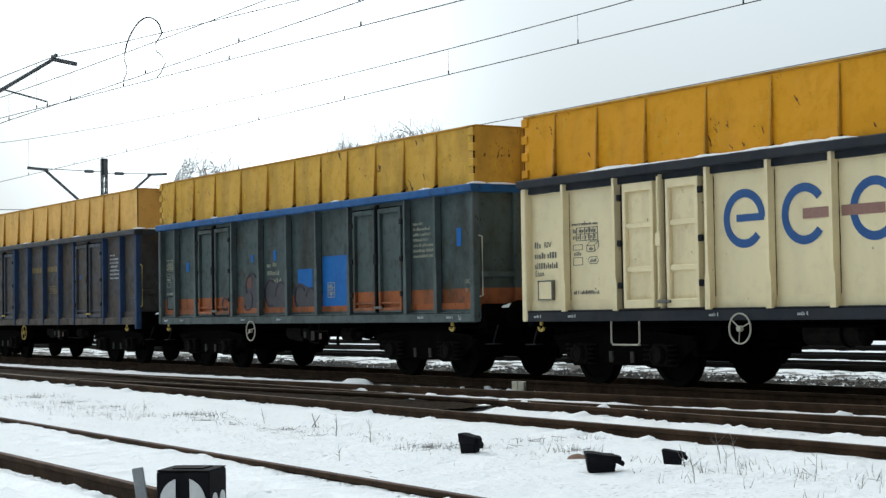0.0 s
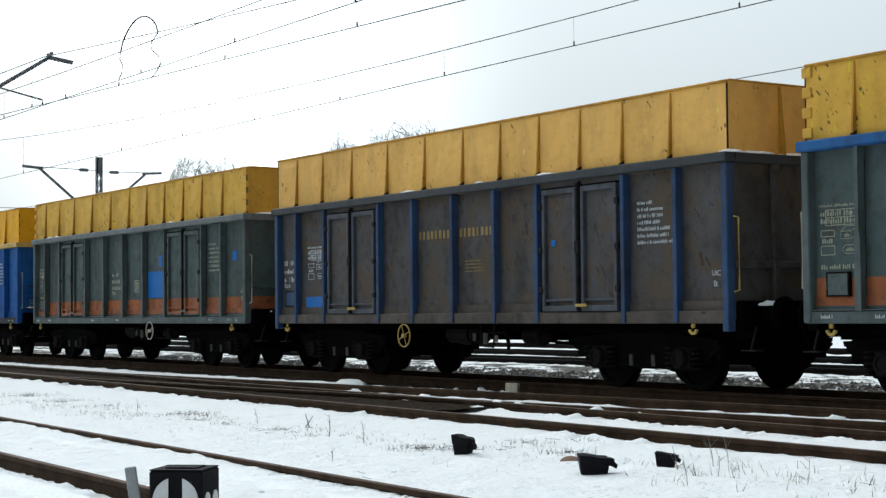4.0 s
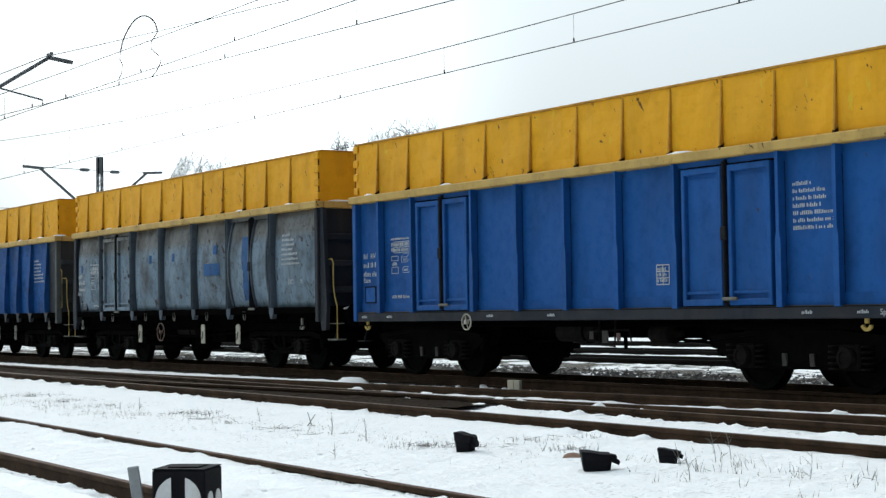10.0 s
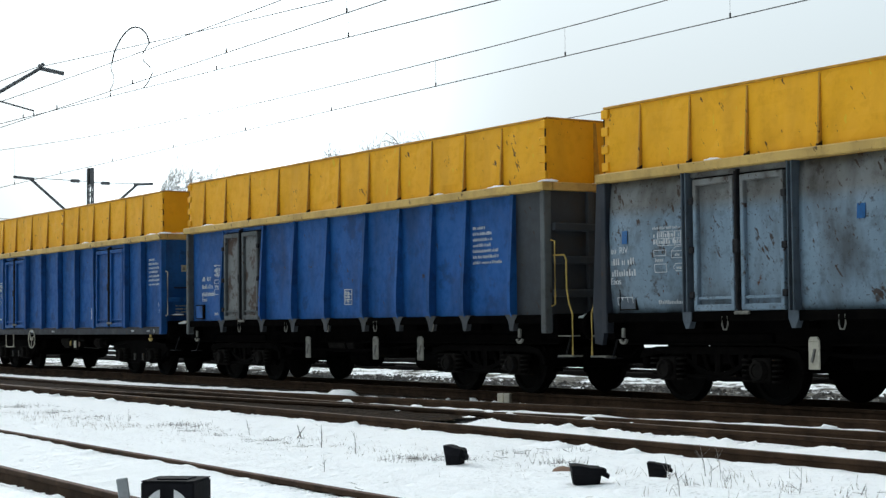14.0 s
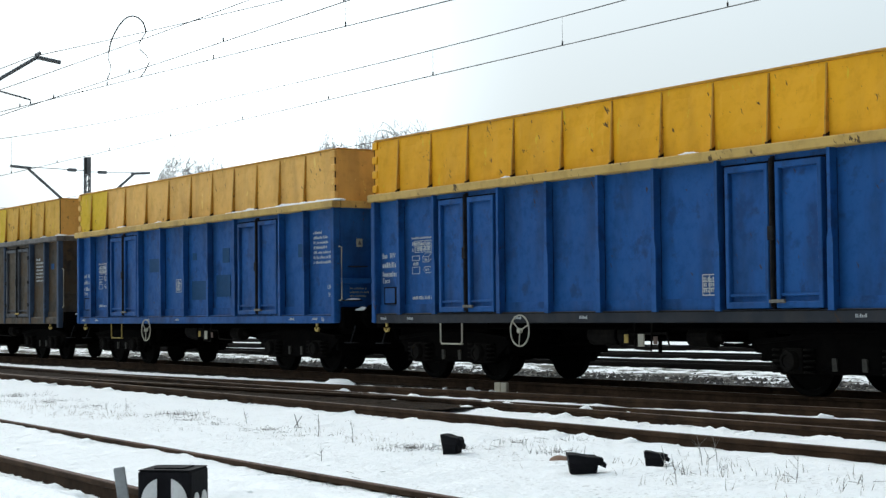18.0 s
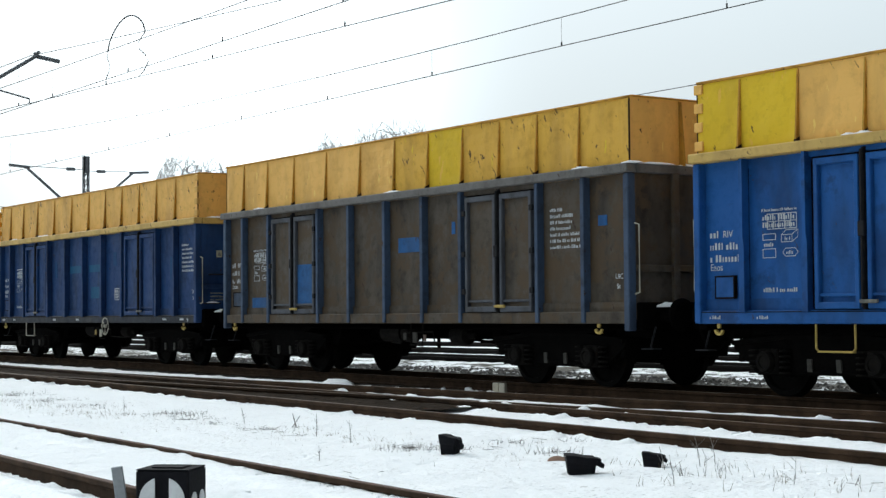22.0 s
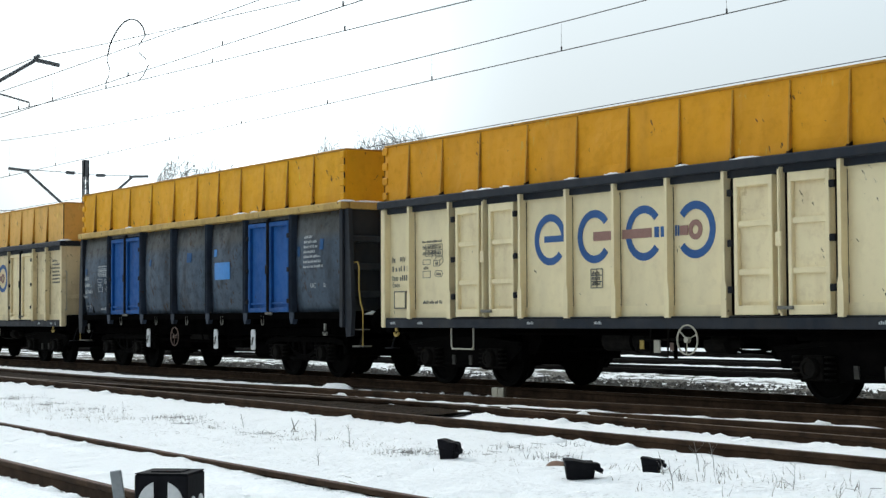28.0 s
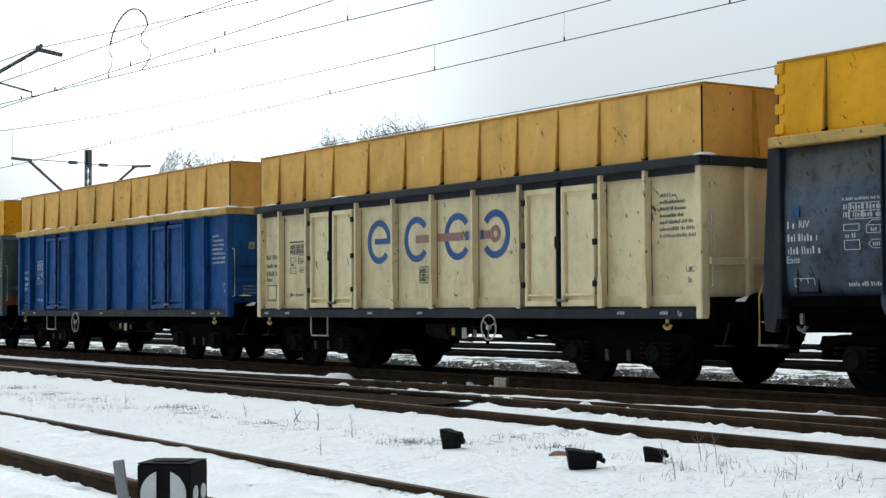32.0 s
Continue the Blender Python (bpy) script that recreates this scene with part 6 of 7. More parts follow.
        if kind in ("box", "brown") and s == 0:
            part("end_beam", shared("end_gear_cover", UNDER, lambda bm: box(bm, -0.9, -0.12, -0.95, 0.95, 0.74, 0.90)), None, wagon, m=m)
            if pm not in (BLUE, BRIGHT, DEEP):
                part("end_rail", shared(("end_rail", z1), rm, lambda bm: soft_box(bm, -0.05, 0.06, -1.335, 1.335, z1, zr, 0.012)), None, wagon, m=m)
                continue
            sign = part("warning_plate", shared("warning_plate", INK_OLD, lambda bm: soft_box(bm, 0.0, 0.012, -0.065, 0.065, -0.075, 0.075, 0.004)), None, wagon, "small pale warning plate", m=m @ pose(0.003, -0.92, 2.42))
            part("warning_mark", shared("warning_mark", INK_DARK, lambda bm: prism_yz(bm, [(-0.045, -0.04), (0.045, -0.04), (0.0, 0.045)], 0.012, 0.015)), None, sign)
            bm = bmesh.new()
            for k in range(3):
                bars(bm, 0.0, 1.60 - 0.07 * k, (0.36 + 0.05 * (k % 2),), 0.035, 0.0, 3 + k)
            bmesh.ops.transform(bm, matrix=pose(0.0065, -1.12, 0, 0, 0, 90), verts=bm.verts[:])
            part("end_lettering", bm, INK_OLD, wagon, "small painted lines", m=m)["kind"] = "stuff"
            for k, zz in enumerate((1.36, 1.98)):
                part("end_step", shared("end_step", LOCK, lambda bm: soft_box(bm, 0.0, 0.16, -0.17, 0.17, -0.012, 0.012, 0.004)), None, wagon, m=m @ pose(0, -1.12 + 0.12 * k, zz))
            part("snow_cap", shared("cap", SNOW_LUMP, snow_dome), None, wagon, "lump of snow", m=m @ Matrix.LocRotScale((0.08, -1.10, 1.37), None, (0.07, 0.14, 0.03)))
        elif kind in ("box", "brown"):
            part("end_beam", shared("end_gear_cover", UNDER, lambda bm: None), None, wagon, m=m)
        part("end_rail", shared(("end_rail", z1), rm, lambda bm: soft_box(bm, -0.05, 0.06, -1.335, 1.335, z1, zr, 0.012)), None, wagon, m=m)
    return zr


def extension(wagon, spec, z0):
    """The yellow sheet-steel boards that raise the sides of the wagon."""
    ym = spec["ext"]
    z1 = spec.get("z_top", 4.115)
    ex0, ex1 = X0 + 0.03, X1 - 0.03
    ribs = spec.get("ribs", EXT_RIBS)
    edges = (ex0, *ribs, ex1)

    def gusset(bm):
        prism_yz(bm, [(-1.395, z1 - 0.02), (-1.412, z1 - 0.02), (-1.465, z0 + 0.05), (-1.465, z0), (-1.395, z0)], -0.013, 0.013)

    odd = spec.get("odd_panels", {})
    for flip in (0, 1):
        base = FLIP if flip else Matrix.Identity(4)
        for i, (a, b) in enumerate(zip(edges, edges[1:])):
            w = round(b - a, 3)
            part("extension_panel", shared(("ext", w, z0, z1), odd.get(i, ym) if not flip else ym, lambda bm: plate(bm, w, z0, z1, -1.40, -1.385, w * 13, 0.030, None, 6, 6)), None, wagon, m=base @ pose(a, 0, 0), label="painted sheet-steel board")
        # the ribs carry their shaded side in a darker, dirtier colour
        for x in ribs:
            part("rib", shared(("gusset", z0, z1), RIB_DIRT_SHADE, gusset), None, wagon, m=base @ pose(x, 0, 0))
            part("rib_foot", shared(("rib_foot", z0), RUST_FOOT, lambda bm: (prism_yz(bm, [(-1.402, z0 + 0.07), (-1.47, z0 + 0.03), (-1.475, z0), (-1.402, z0)], -0.021, 0.021),)), None, wagon, m=base @ pose(x, 0, 0))
        part("extension_edge", shared(("ext_edge", z1), RIB_DIRT_SHADE, lambda bm: soft_box(bm, ex0, ex1, -1.425, -1.38, z1, z1 + 0.035, 0.008)), None, wagon, m=base)
    for x, s in ((ex1, 0), (ex0, 180)):
        m = pose(x, 0, 0, 0, 0, s)
        part("extension_end", shared(("ext_end", z0, z1), ym, lambda bm: box(bm, -0.015, 0.0, -1.383, 1.383, z0, z1 + 0.02)), None, wagon, m=m)
        part("end_edge", shared(("end_edge", z1), RIB_DIRT_SHADE, lambda bm: soft_box(bm, -0.03, 0.025, -1.378, 1.378, z1 + 0.02, z1 + 0.045, 0.008)), None, wagon, m=m)
        for y in (-1.396, 1.396):
            part("corner_joint", shared(("corner_joint", z0, z1), RUST_FOOT, lambda bm: box(bm, -0.012, 0.006, -0.010, 0.010, z0 + 0.01, z1 - 0.01)), None, wagon, m=m @ pose(0, y, 0))
        for y in (-0.45, 0.45):
            part("end_rib", shared(("end_rib", z0, z1), RIB_DIRT_SHADE, lambda bm: prism(bm, [(0.0, z0), (0.10, z0), (0.10, z0 + 0.04), (0.02, z1), (0.0, z1)], -0.02, 0.02)), None, wagon, m=m @ pose(0, y, 0))
        if spec.get("clamps", True):
            for y in (-1.40, 1.40):
                for k in range(4):
                    part("corner_clamp", shared("corner_clamp", ym, lambda bm: soft_box(bm, -0.12, 0.035, -0.035, 0.035, -0.065, 0.065, 0.01)), None, wagon, m=m @ pose(0, y, z0 + 0.10 + (z1 - z0 - 0.17) * k / 3))


def prism_yz(bm, outline, x0, x1):
    a = [bm.verts.new((x0, y, z)) for y, z in outline]
    b = [bm.verts.new((x1, y, z)) for y, z in outline]
    n = len(outline)
    bm.faces.new(a)
    bm.faces.new(b[::-1])
    for i in range(n):
        bm.faces.new((a[(i + 1) % n], a[i], b[i], b[(i + 1) % n]))
    bmesh.ops.recalc_face_normals(bm, faces=bm.faces[:])


def logo(wagon, d, xs):
    """Four open rings and a red-brown bar, as plain shapes."""
    y0, y1 = -1.353, -1.348
    for x, (a0, a1, bar) in zip(xs, ((0, 318, True), (38, 322, False), (38, 322, False), (-142, 142, False))):
        bm = bmesh.new()
        ring(bm, x, 2.27, y0, y1, 0.385, 0.275, a0, a1, 30)
        if bar:
            box(bm, x - 0.14, x + 0.36, y0 - 0.001, y1, 2.23, 2.325)
        part("logo_ring", bm, LOGO_BLUE, wagon, "painted blue open ring")
    e = xs[3]
    for a, b in ((xs[1] - 0.02, xs[1] + 0.44), (xs[1] + 0.62, xs[2] + 0.16), (e - 0.30, e - 0.145)):
        bm = bmesh.new()
        box(bm, a, b, y0 - 0.002, y1, 2.205, 2.335)
        part("logo_bar", bm, LOGO_RED, wagon, "painted red-brown bar")
    bm = bmesh.new()
    ring(bm, e, 2.27, y0 - 0.002, y1, 0.135, 0.06, steps=18)
    part("logo_eye", bm, LOGO_RED, wagon, "painted red-brown ring")
    bm = bmesh.new()
    for a, b in ((xs[2] + 0.22, xs[2] + 0.31), (xs[2] + 0.35, xs[2] + 0.44), (e - 0.40, e - 0.365), (e - 0.345, e - 0.32)):
        box(bm, a, b, y0 - 0.001, y1, 2.20, 2.345)
    part("logo_strokes", bm, LOGO_BLUE, wagon, "small painted blue strokes")["kind"] = "stuff"


def markings(wagon, spec, i):
    ink = spec.get("ink", INK_WHITE)
    kind = spec["kind"]
    y = -1.352 if kind != "old" else -1.358
    z_top = spec.get("z_rim", 3.06)

    def lay(bm):
        if kind == "old":
            drape(bm, (X0, *OLD_POSTS, X1), 1.23, z_top)
        return bm

    def letter(body, size, x, z, mat=ink):
        back = bulge((z - 1.23) / (z_top - 1.23)) if kind == "old" else 0.0
        writing("lettering", body, size, mat, wagon, x, z, y + back)

    if spec.get("logo"):
        logo(wagon, 0.0, spec["logo"])
    ox = spec.get("owner_x", 12.60)
    bm = bmesh.new()
    bars(bm, ox, 2.66, (0.34, 0.54, 0.56, 0.50, 0.70, 0.70, 0.78), 0.050, y, i, 1.85)
    part("owner_lettering", lay(bm), ink, wagon, "rows of small painted lettering")["kind"] = "stuff"
    bm = bmesh.new()
    nx = spec.get("number_x", 1.02)
    bars(bm, nx, 2.16, (0.15,), 0.092, y, i + 40)
    bars(bm, nx, 2.00, (0.54, 0.60), 0.092, y, i + 41, 1.72)
    letter("RIV", 0.125, nx + 0.24, 2.07)
    letter("Eaos", 0.125, nx, 1.64)
    part("number_lettering", lay(bm), ink, wagon, "painted running number")["kind"] = "stuff"
    bm = bmesh.new()
    bars(bm, 1.96, 2.40, (0.62,), 0.035, y, i + 7)
    frame_mark(bm, 2.06, 2.33, 0.50, 0.19, 2, 5, y, 0.009)
    bars(bm, 1.98, 2.32, (0.56, 0.56), 0.065, y - 0.001, i + 3, 1.42)
    frame_mark(bm, 1.98, 2.08, 0.22, 0.075, 1, 1, y, 0.009)
    bars(bm, 2.0, 1.975, (0.17,), 0.055, y, i + 9)
    frame_mark(bm, 1.98, 1.89, 0.22, 0.11, 1, 1, y, 0.009)
    for pts in (((2.30, 1.97), (2.30, 2.06), (2.48, 2.06), (2.48, 1.97), (2.30, 1.97)), ((2.30, 2.06), (2.38, 2.12), (2.58, 2.12), (2.48, 2.06)), ((2.58, 2.12), (2.58, 2.03), (2.48, 1.97)), ((2.32, 1.84), (2.37, 1.89), (2.53, 1.89), (2.58, 1.84), (2.53, 1.79), (2.37, 1.79), (2.32, 1.84))):
        for (xa, za), (xb, zb) in zip(pts, pts[1:]):
            tube(bm, [(xa, y + 0.002, za), (xb, y + 0.002, zb)], 0.0045, 4)
    bars(bm, 2.36, 2.035, (0.1,), 0.045, y, i + 11)
    bars(bm, 2.38, 1.86, (0.14,), 0.045, y, i + 12)
    bmesh.ops.translate(bm, vec=(spec.get("table_shift", 0.0), 0, spec.get("table_drop", 0.0)), verts=bm.verts[:])
    bars(bm, 1.98 + spec.get("table_shift", 0.0), 1.40 + spec.get("note_lift", 0.0), (0.60,), 0.055, y, i + 5)
    part("load_table", lay(bm), ink, wagon, "painted load table")["kind"] = "stuff"
    bm = bmesh.new()
    frame_mark(bm, 1.10, 1.45, 0.34, 0.10, 1, 3, y, 0.010)
    part("axle_mark", lay(bm), ink, wagon)
    if spec.get("frame_x"):
        fx, fz = spec["frame_x"]
        bm = bmesh.new()
        frame_mark(bm, fx, fz, 0.26, 0.27, 3, 2, y - 0.006, 0.014)
        bars(bm, fx + 0.02, fz - 0.03, (0.2, 0.2, 0.2), 0.05, y - 0.006, i)
        part("inspection_mark", lay(bm), ink, wagon)
    if kind == "box":
        bm = bmesh.new()
        for x in (1.1, 1.95, 5.0, 6.6, 11.8, 12.7):
            bars(bm, x, 1.05, (0.2,), 0.045, -1.451, i)
        part("sill_mark", bm, INK_WHITE, wagon)["kind"] = "stuff"
        writing("lettering", "Sp", 0.10, INK_WHITE, wagon, 13.05, 0.99, -1.451)
    if spec.get("name_bar"):
        bm = bmesh.new()
        for xa, count in ((5.92, 9), (7.15, 8)):
            for k in range(count):
                box(bm, xa + k * 0.122, xa + k * 0.122 + (0.07, 0.055, 0.08)[k % 3], y, y + 0.004, 2.36, 2.50)
        bars(bm, 7.3, 1.98, (0.45, 0.5, 0.6, 0.6), 0.03, y, 6, 1.9)
        part("name_lettering", bm, OCHRE_INK, wagon, "faded ochre lettering")["kind"] = "stuff"
    if spec.get("graffiti"):
        for gx, gz, gw, gh, mat in ((5.28, 1.50, 0.30, 0.36, GRAFFITI_FILL), (6.42, 1.48, 0.48, 0.34, GRAFFITI_FILL), (7.62, 1.42, 0.46, 0.27, GRAFFITI_FILL), (5.22, 1.78, 0.13, 0.11, GRAFFITI_RED)):
            outline = []
            for k in range(32):                # a rounded, wavy patch
                a = 2 * math.pi * k / 32
                r = 1 + 0.16 * math.sin(3 * a + gx) + 0.07 * math.sin(7 * a + gz)
                c, d = math.cos(a), math.sin(a)
                outline.append((gx + gw * r * math.copysign(abs(c) ** 0.7, c), gz + gh * r * math.copysign(abs(d) ** 0.7, d)))
            bm = bmesh.new()
            depth = 0.004 if mat is GRAFFITI_FILL else 0.007
            prism(bm, outline, y - depth, y + 0.004)
            bmesh.ops.recalc_face_normals(bm, faces=bm.faces[:])
            part("graffiti_patch", bm, mat, wagon, "faded sprayed graffiti")
        for gx, gz, ra, a0, a1 in ((5.32, 1.72, 0.27, 40, 215), (5.16, 1.42, 0.22, -150, 60), (6.18, 1.55, 0.28, 60, 290), (6.62, 1.52, 0.26, -60, 190), (7.42, 1.45, 0.24, 30, 240), (7.85, 1.42, 0.22, -40, 170), (4.18, 1.36, 0.15, 40, 330)):
            bm = bmesh.new()
            ring(bm, gx, gz, y - (0.012 if gx > 4.6 else 0.064), y, ra, ra - 0.045, a0, a1, 20)
            part("graffiti_stroke", bm, GRAFFITI, wagon, "dark sprayed graffiti stroke")
    if spec.get("uic", True):
        letter("UIC", 0.13 if kind == "old" else 0.105, 12.35 if kind == "old" else 13.12, 1.68 if kind == "old" else 1.58)
        letter("St", 0.105, 12.85 if kind == "old" else 13.15, 1.69 if kind == "old" else 1.44)
    bm = bmesh.new()
    soft_box(bm, 1.16, 1.50, -1.40, -1.34, 1.28, 1.56, 0.01)
    holder = part("label_holder", bm, spec.get("post_paint", spec["paint"]), wagon, "small mesh label holder")
    bm = bmesh.new()
    for xa, xb, za, zb in ((1.15, 1.51, 1.55, 1.57), (1.15, 1.51, 1.27, 1.29), (1.15, 1.17, 1.29, 1.55), (1.49, 1.51, 1.29, 1.55)):
        box(bm, xa, xb, -1.405, -1.345, za, zb)
    part("holder_rim", bm, DULL_STEEL if ink is INK_DARK else SEAM, holder)
    for k, (x0, x1, za, zb, mat) in enumerate(spec.get("patches", ())):
        bm = bmesh.new()
        on_door = kind in ("box", "brown") and any(a < x0 and x1 < b for a, b in ((2.76, 4.72), (9.38, 11.42)))
        yy = y - 0.058 if on_door else y
        plate(bm, x1 - x0, za, zb, yy - 0.002, yy + 0.004, 1.0, 0.0, None, 6, 8)
        bmesh.ops.translate(bm, vec=(x0, 0, 0), verts=bm.verts[:])
        lay(bm)
        part("paint_patch", bm, mat, wagon, "fresh blue paint patch")


def snow_caps(wagon, spec, zr, i):
    """Bits of snow left on the top rail, the ends and the frame."""
    rnd = random.Random(100 + i)
    z = zr
    spots = [(X1 - 0.02, -1.36, z, 0.12, 0.16, 0.04)] if rnd.random() < 0.75 else []
    spots += [(X1 + 0.0, y, z, 0.07, 0.32, 0.035) for y in (-0.9, -0.2) if rnd.random() < 0.7]
    for _ in range(spec.get("snow", 3)):
        spots.append((rnd.uniform(1.2, 13), -1.46, z, rnd.uniform(0.08, 0.3), 0.05, 0.03))
    for xa, xb in spec.get("snow_runs", ()):
        x = xa
        while x < xb:
            w = rnd.uniform(0.25, 0.6)
            spots.append((x, -1.455, z, w, 0.06, rnd.uniform(0.015, 0.05)))
            x += w * 1.1
    spots += [(X1 + 0.16, rnd.uniform(-1.0, -0.75), 1.18, 0.13, 0.16, 0.06)]
    for x, y, zz, a, b, h in spots:
        part("snow_cap", shared("cap", SNOW_LUMP, snow_dome), None, wagon, "lump of snow", m=Matrix.LocRotScale((x, y, zz), None, (a, b, h)))


def gondola(i, spec):
    wagon = tagged(new("freight_wagon"), spec["label"], "wagon", "train of open wagons")
    undergear(wagon, spec)
    zr = body(wagon, spec)
    extension(wagon, spec, zr)
    markings(wagon, spec, i)
    snow_caps(wagon, spec, zr, i)
    return wagon


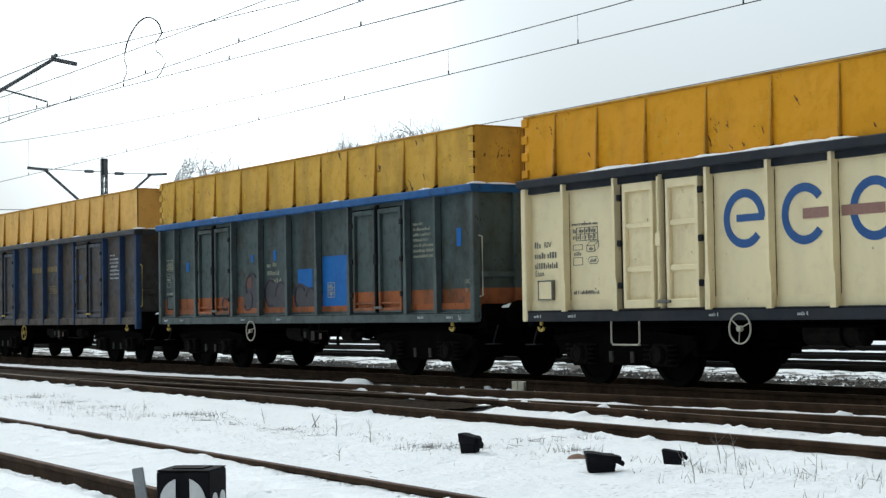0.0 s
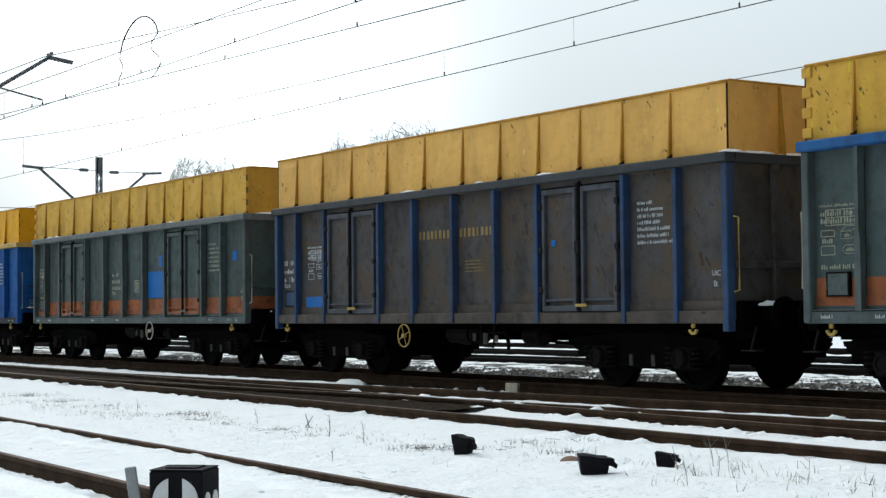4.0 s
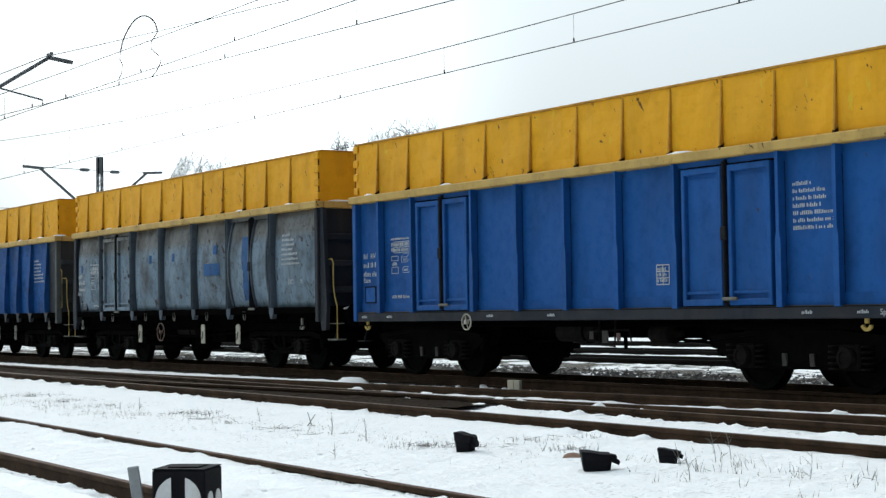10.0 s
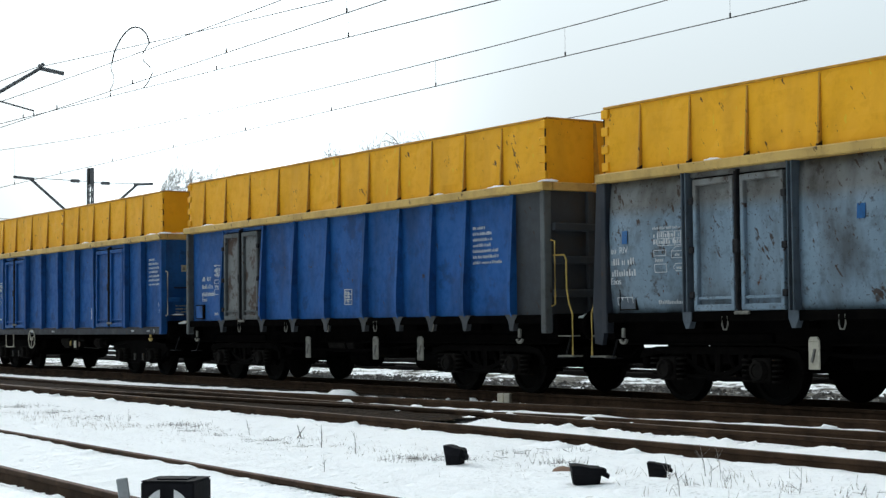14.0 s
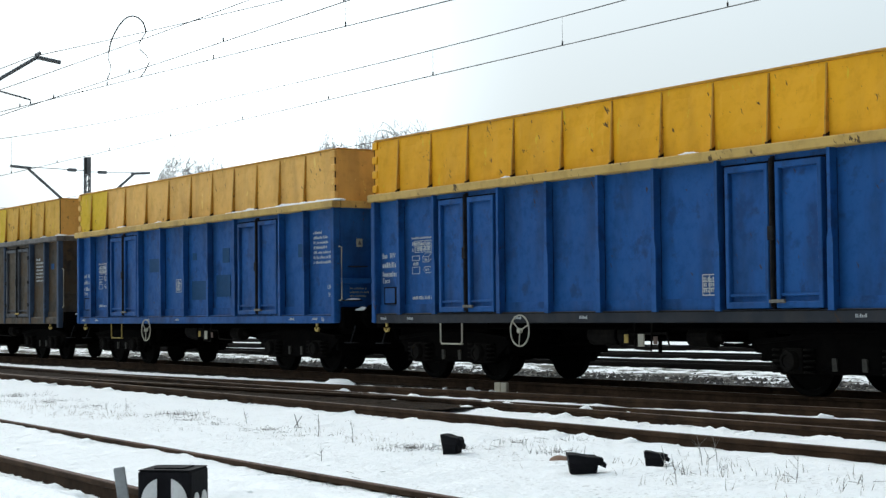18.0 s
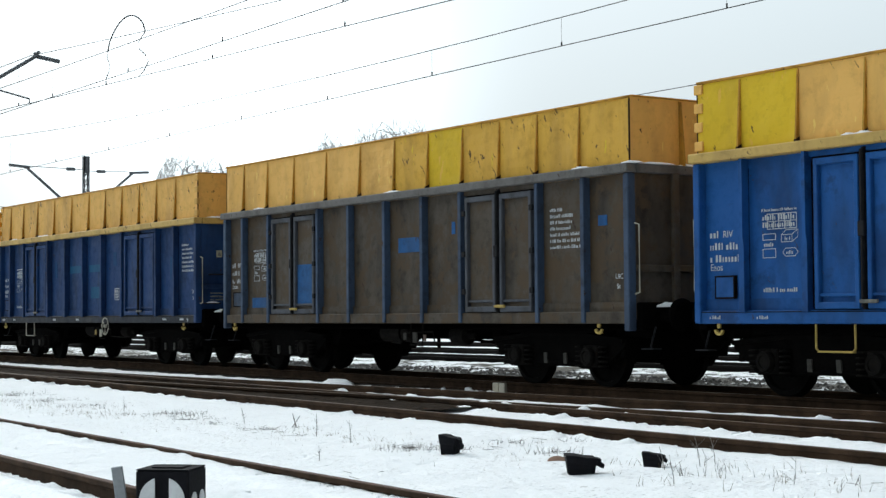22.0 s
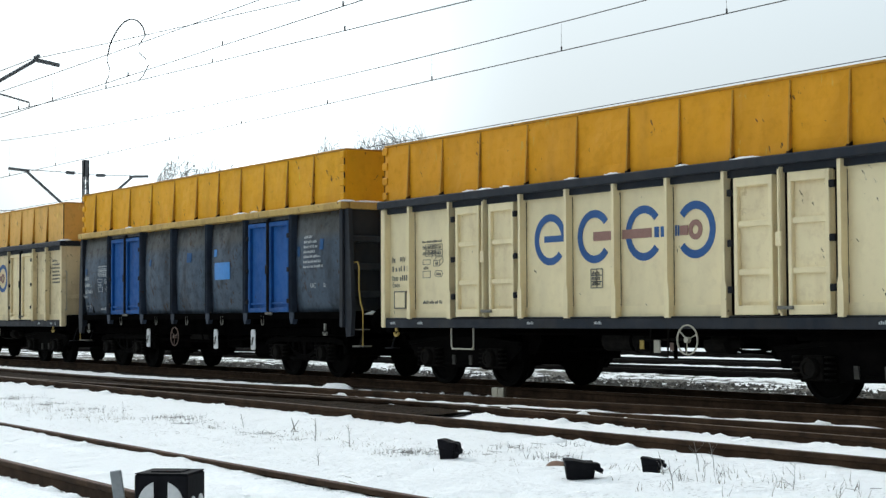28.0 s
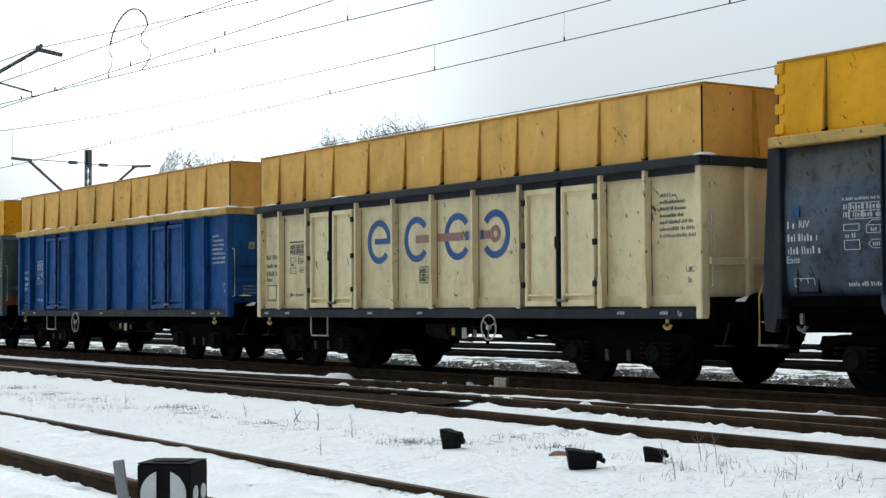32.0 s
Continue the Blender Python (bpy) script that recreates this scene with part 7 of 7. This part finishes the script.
TRAIN = [
    dict(label="cream open wagon with blue ring logo and deep yellow side boards", kind="box", paint=CREAM, rim=NAVY, sill=NAVY, ext=YELLOW_DEEP, logo=(5.60, 6.66, 7.80, 8.78), posts=CREAM_POSTS, shift=0.16, door_paint=CREAM_RUSTY, frame_paint=CREAM, lock_paint=CREAM, ink=INK_DARK, bogie="cast", door="barred", handwheel=(5.63, 0.84), valves=False, snow=3, snow_runs=((2.6, 7.6), (10.5, 13)), uic=False, z_rim=2.99, z_top=4.08),
    dict(label="grey-green open wagon with orange stripe, blue rim and faded yellow boards", kind="box", ink=INK_OLD, table_shift=-0.95, note_lift=0.26, number_x=6.02, hinge_paint=LOCK, paint=GREYGREEN, post_paint=GREYGREEN_TRIM, rim=BLUE_RIM, sill=GREYGREEN_TRIM, ext=YELLOW_WORN, bogie="cast", step=False, owner_x=11.55, handwheel=(5.55, 0.80), spokes=2, frame_x=(8.52, 1.70), graffiti=True,
         patches=((7.33, 7.92, 1.54, 1.99, PATCH), (8.32, 9.40, 1.15, 2.20, PATCH), (5.30, 5.42, 2.2, 2.35, PATCH), (6.3, 6.42, 2.2, 2.4, PATCH), (12.9, 13.03, 2.2, 2.5, PATCH), (2.1, 2.25, 2.1, 2.3, PATCH))),
    dict(label="sooty brown open wagon with blue posts and pale yellow side boards", kind="brown", handle_paint=YELLOW_HOOK, paint=BROWN, post_paint=BLUE_POST, frame_paint=DOOR_FRAME, rim=DARKGREY, sill=BROWN_LOW, skirt_paint=BROWN_LOW, ext=YELLOW_LIGHT, owner_x=11.62, handwheel=(5.64, 0.74), wheel_r=0.2, wheel_paint=YELLOW_HOOK, spokes=4, step=False, rail_paint=YELLOW_HOOK, clamps=False, name_bar=True,
         patches=((1.9, 2.5, 1.25, 1.45, PATCH), (9.7, 9.8, 2.1, 2.2, PATCH))),
    dict(label="grey-green open wagon with orange stripe and yellow side boards", kind="box", ink=INK_OLD, table_shift=-0.95, number_x=6.14, note_lift=0.26, hinge_paint=LOCK, paint=GREYGREEN, post_paint=GREYGREEN_TRIM, rim=GREY_RIM, sill=GREYGREEN_TRIM, ext=YELLOW_WORN, bogie="cast", step=False, owner_x=11.60, handwheel=(8.75, 0.78), spokes=2, frame_x=(7.55, 1.95),
         patches=((8.32, 9.42, 1.53, 2.13, PATCH), (8.95, 9.12, 2.24, 2.49, PATCH), (6.84, 6.97, 2.32, 2.50, PATCH), (5.60, 5.72, 2.26, 2.50, PATCH), (12.75, 12.95, 2.25, 2.45, PATCH))),
    dict(label="clean bright blue open wagon with black sill and yellow boards", kind="box", paint=BRIGHT, rim=YELLOW_RIM, sill=NAVY, ext=YELLOW, step=False, handwheel=(4.5, 0.93), wheel_r=0.135, spokes=4, frame_x=(9.0, 1.70), owner_x=11.60),
    dict(label="old grey-blue open wagon with bulging rusty sides and yellow boards", kind="old", paint=OLDGREY, post_paint=OLD_POST, rim=YELLOW_RIM, sill=UNDER, ext=YELLOW, end_paint=NAVY, corner_paint=NAVY, levers=(4.75, 8.2, 9.9), lever_paint=PALE_STEEL, bellied_doors=(4,), door_shift=0.13, handwheel=(6.3, 0.74), wheel_paint=RUST_WHEEL, step=False, rail_paint=YELLOW_HOOK, z_top=4.15, z_rim=3.09, owner_x=12.1,
         patches=((8.56, 9.28, 1.94, 2.19, PATCH_WORN), (9.02, 9.17, 2.38, 2.57, PATCH_WORN), (10.38, 10.68, 1.39, 2.69, PATCH_WORN), (1.30, 1.42, 2.2, 2.38, PATCH_WORN), (6.9, 7.02, 2.3, 2.48, PATCH_WORN), (5.6, 5.72, 2.3, 2.48, PATCH_WORN))),
    dict(label="blue ribbed open wagon with grey rusty doors and yellow boards", kind="rib", paint=BLUE, post_paint=BLUE, rim=YELLOW_RIM, sill=UNDER, ext=YELLOW, end_paint=DARKGREY, corner_paint=WORN_GREY, door_paint=RUSTDOOR, frame_paint=WORN_GREY, odd_sides={9: DARKGREY}, handwheel=(0, 0), levers=(6.0, 8.45, 9.9), lever_paint=DULL_STEEL, step=False, rail_paint=YELLOW_HOOK, z_top=4.17, z_rim=3.10, owner_x=11.5, number_x=1.38, frame_x=(7.4, 1.75), uic=False),
    dict(label="blue open wagon with black sill and yellow boards", kind="box", paint=BLUE, rim=YELLOW_RIM, sill=NAVY, ext=YELLOW, handwheel=(5.21, 0.83), frame_x=(9.1, 1.58), owner_x=12.6),
    dict(label="scuffed blue open wagon with pale yellow patched boards", kind="box", step_paint=YELLOW_HOOK, paint=BLUE, rim=YELLOW_RIM, sill=BLUE, ext=YELLOW_LIGHT, snow_runs=((9.6, 10.4), (11.0, 13.3)), handwheel=(5.13, 0.80), frame_x=(6.45, 1.90), odd_panels={0: LEMON, 1: LEMON},
         patches=((7.25, 8.05, 1.45, 1.85, DARK_PATCH), (8.45, 9.1, 1.5, 1.95, DARK_PATCH), (8.75, 9.05, 2.2, 2.5, DARK_PATCH), (5.0, 5.6, 2.1, 2.4, DARK_PATCH), (12.0, 12.3, 2.2, 2.45, DARK_PATCH), (7.3, 7.5, 2.3, 2.45, DARK_PATCH))),
    dict(label="rust-brown open wagon with blue posts and blotched yellow boards", kind="brown", handle_paint=YELLOW_HOOK, paint=BROWN_RUST, post_paint=DULL_POST, frame_paint=DOOR_FRAME, rim=WORN_RIM, sill=BROWN_RUST, ext=YELLOW_LIGHT, owner_x=11.62, handwheel=(0, 0), step=False, clamps=False, odd_panels={7: LEMON, 8: YELLOW_WORN, 9: YELLOW_WORN, 10: YELLOW_WORN, 11: YELLOW_WORN, 6: YELLOW_WORN}, bogie="cast",
         patches=((7.37, 8.12, 2.15, 2.40, PATCH_WORN), (3.88, 4.46, 1.30, 2.05, PATCH_WORN), (1.9, 2.5, 1.25, 1.45, PATCH_WORN), (6.9, 6.98, 2.3, 2.5, PATCH_WORN), (9.0, 9.1, 2.4, 2.6, PATCH_WORN), (12.75, 12.95, 2.35, 2.5, PATCH_WORN))),
    dict(label="dark blue open wagon with yellow rim and pale yellow boards", kind="box", paint=DEEP, rim=YELLOW_RIM, sill=NAVY, ext=YELLOW_SCRATCHED, handwheel=(8.61, 0.87), frame_x=(8.85, 1.76), bogie="cast",
         patches=((5.95, 7.0, 2.18, 2.36, FADED_PATCH), (7.22, 8.2, 2.18, 2.36, FADED_PATCH), (7.36, 8.15, 1.54, 1.82, FADED_PATCH), (8.75, 8.95, 2.3, 2.62, DARK_PATCH), (4.9, 5.05, 2.1, 2.5, DARK_PATCH), (12.0, 12.25, 1.9, 2.4, DARK_PATCH))),
    dict(label="cream open wagon with barred doors and orange-yellow side boards", kind="box", paint=CREAM, rim=NAVY, sill=NAVY, ext=YELLOW_DEEP, logo=(5.46, 6.50, 7.58, 8.62), posts=CREAM_POSTS, door_paint=CREAM_RUSTY, frame_paint=CREAM, lock_paint=CREAM, ink=INK_DARK, bogie="cast", door="barred", snow=7, uic=False, z_rim=2.99, z_top=4.06, handwheel=(8.6, 0.80), frame_x=(6.42, 1.80)),
    dict(label="old grey-blue open wagon with bright blue doors and yellow boards", kind="old", paint=OLDDARK, post_paint=OLD_POST_DARK, rim=YELLOW_RIM, sill=UNDER, ext=YELLOW, end_paint=NAVY, corner_paint=NAVY, door_paint=BRIGHT, levers=(4.66, 8.12, 9.81), handwheel=(6.42, 0.74), wheel_paint=RUST_WHEEL, step=False, rail_paint=YELLOW_HOOK, z_top=4.15, z_rim=3.09, owner_x=12.1,
         patches=((8.30, 9.05, 1.92, 2.27, PATCH_LIGHT), (7.0, 7.22, 2.32, 2.52, PATCH_WORN), (5.0, 5.1, 2.3, 2.45, PATCH_WORN), (1.1, 1.25, 2.2, 2.35, PATCH_WORN), (11.8, 11.92, 2.28, 2.47, PATCH_WORN), (12.74, 12.86, 2.38, 2.58, PATCH_WORN), (8.25, 8.4, 2.4, 2.55, PATCH_LIGHT))),
    dict(label="weathered cream open wagon with faded yellow side boards", kind="box", paint=CREAM_OLD, rim=NAVY, sill=NAVY, ext=YELLOW_LIGHT, logo=(5.24, 6.45, 7.68, 8.73), door_paint=CREAM_RUSTY, ink=INK_DARK, bogie="cast", snow=2, z_rim=2.99, z_top=4.06, handwheel=(8.75, 0.80), clamps=False, frame_x=(6.55, 1.80)),
    dict(label="blue open wagon with snow-dusted yellow rim and boards", kind="box", paint=BLUE, rim=YELLOW_RIM, sill=NAVY, ext=YELLOW_LIGHT, clamps=False, snow=4, snow_runs=((8.5, 13.2),)),
    dict(label="grey-green open wagon at the end of the train", kind="box", paint=GREYGREEN, post_paint=GREYGREEN_TRIM, rim=GREY_RIM, sill=GREYGREEN_TRIM, ext=YELLOW, bogie="cast"),
]
WAGONS = [gondola(i, spec) for i, spec in enumerate(TRAIN)]


def motions():
    """The train rolls past; its wheels turn with it."""
    steps = [k / 2 for k in range(65)]
    for i, w in enumerate(WAGONS):
        walk(w, [(t, pose(travel(t) - PITCH * i, TRACK_Y, 0)) for t in steps])
    fine = [k / 10 for k in range(321)]
    turns = [(t, math.degrees(travel(t) / 0.46) % 360) for t in fine]
    for w, xa in WHEELSETS:
        walk(w, [(t, Matrix.Translation((xa, 0, 0.46)) @ Matrix.Rotation(radians(a), 4, "Y")) for t, a in turns])


motions()
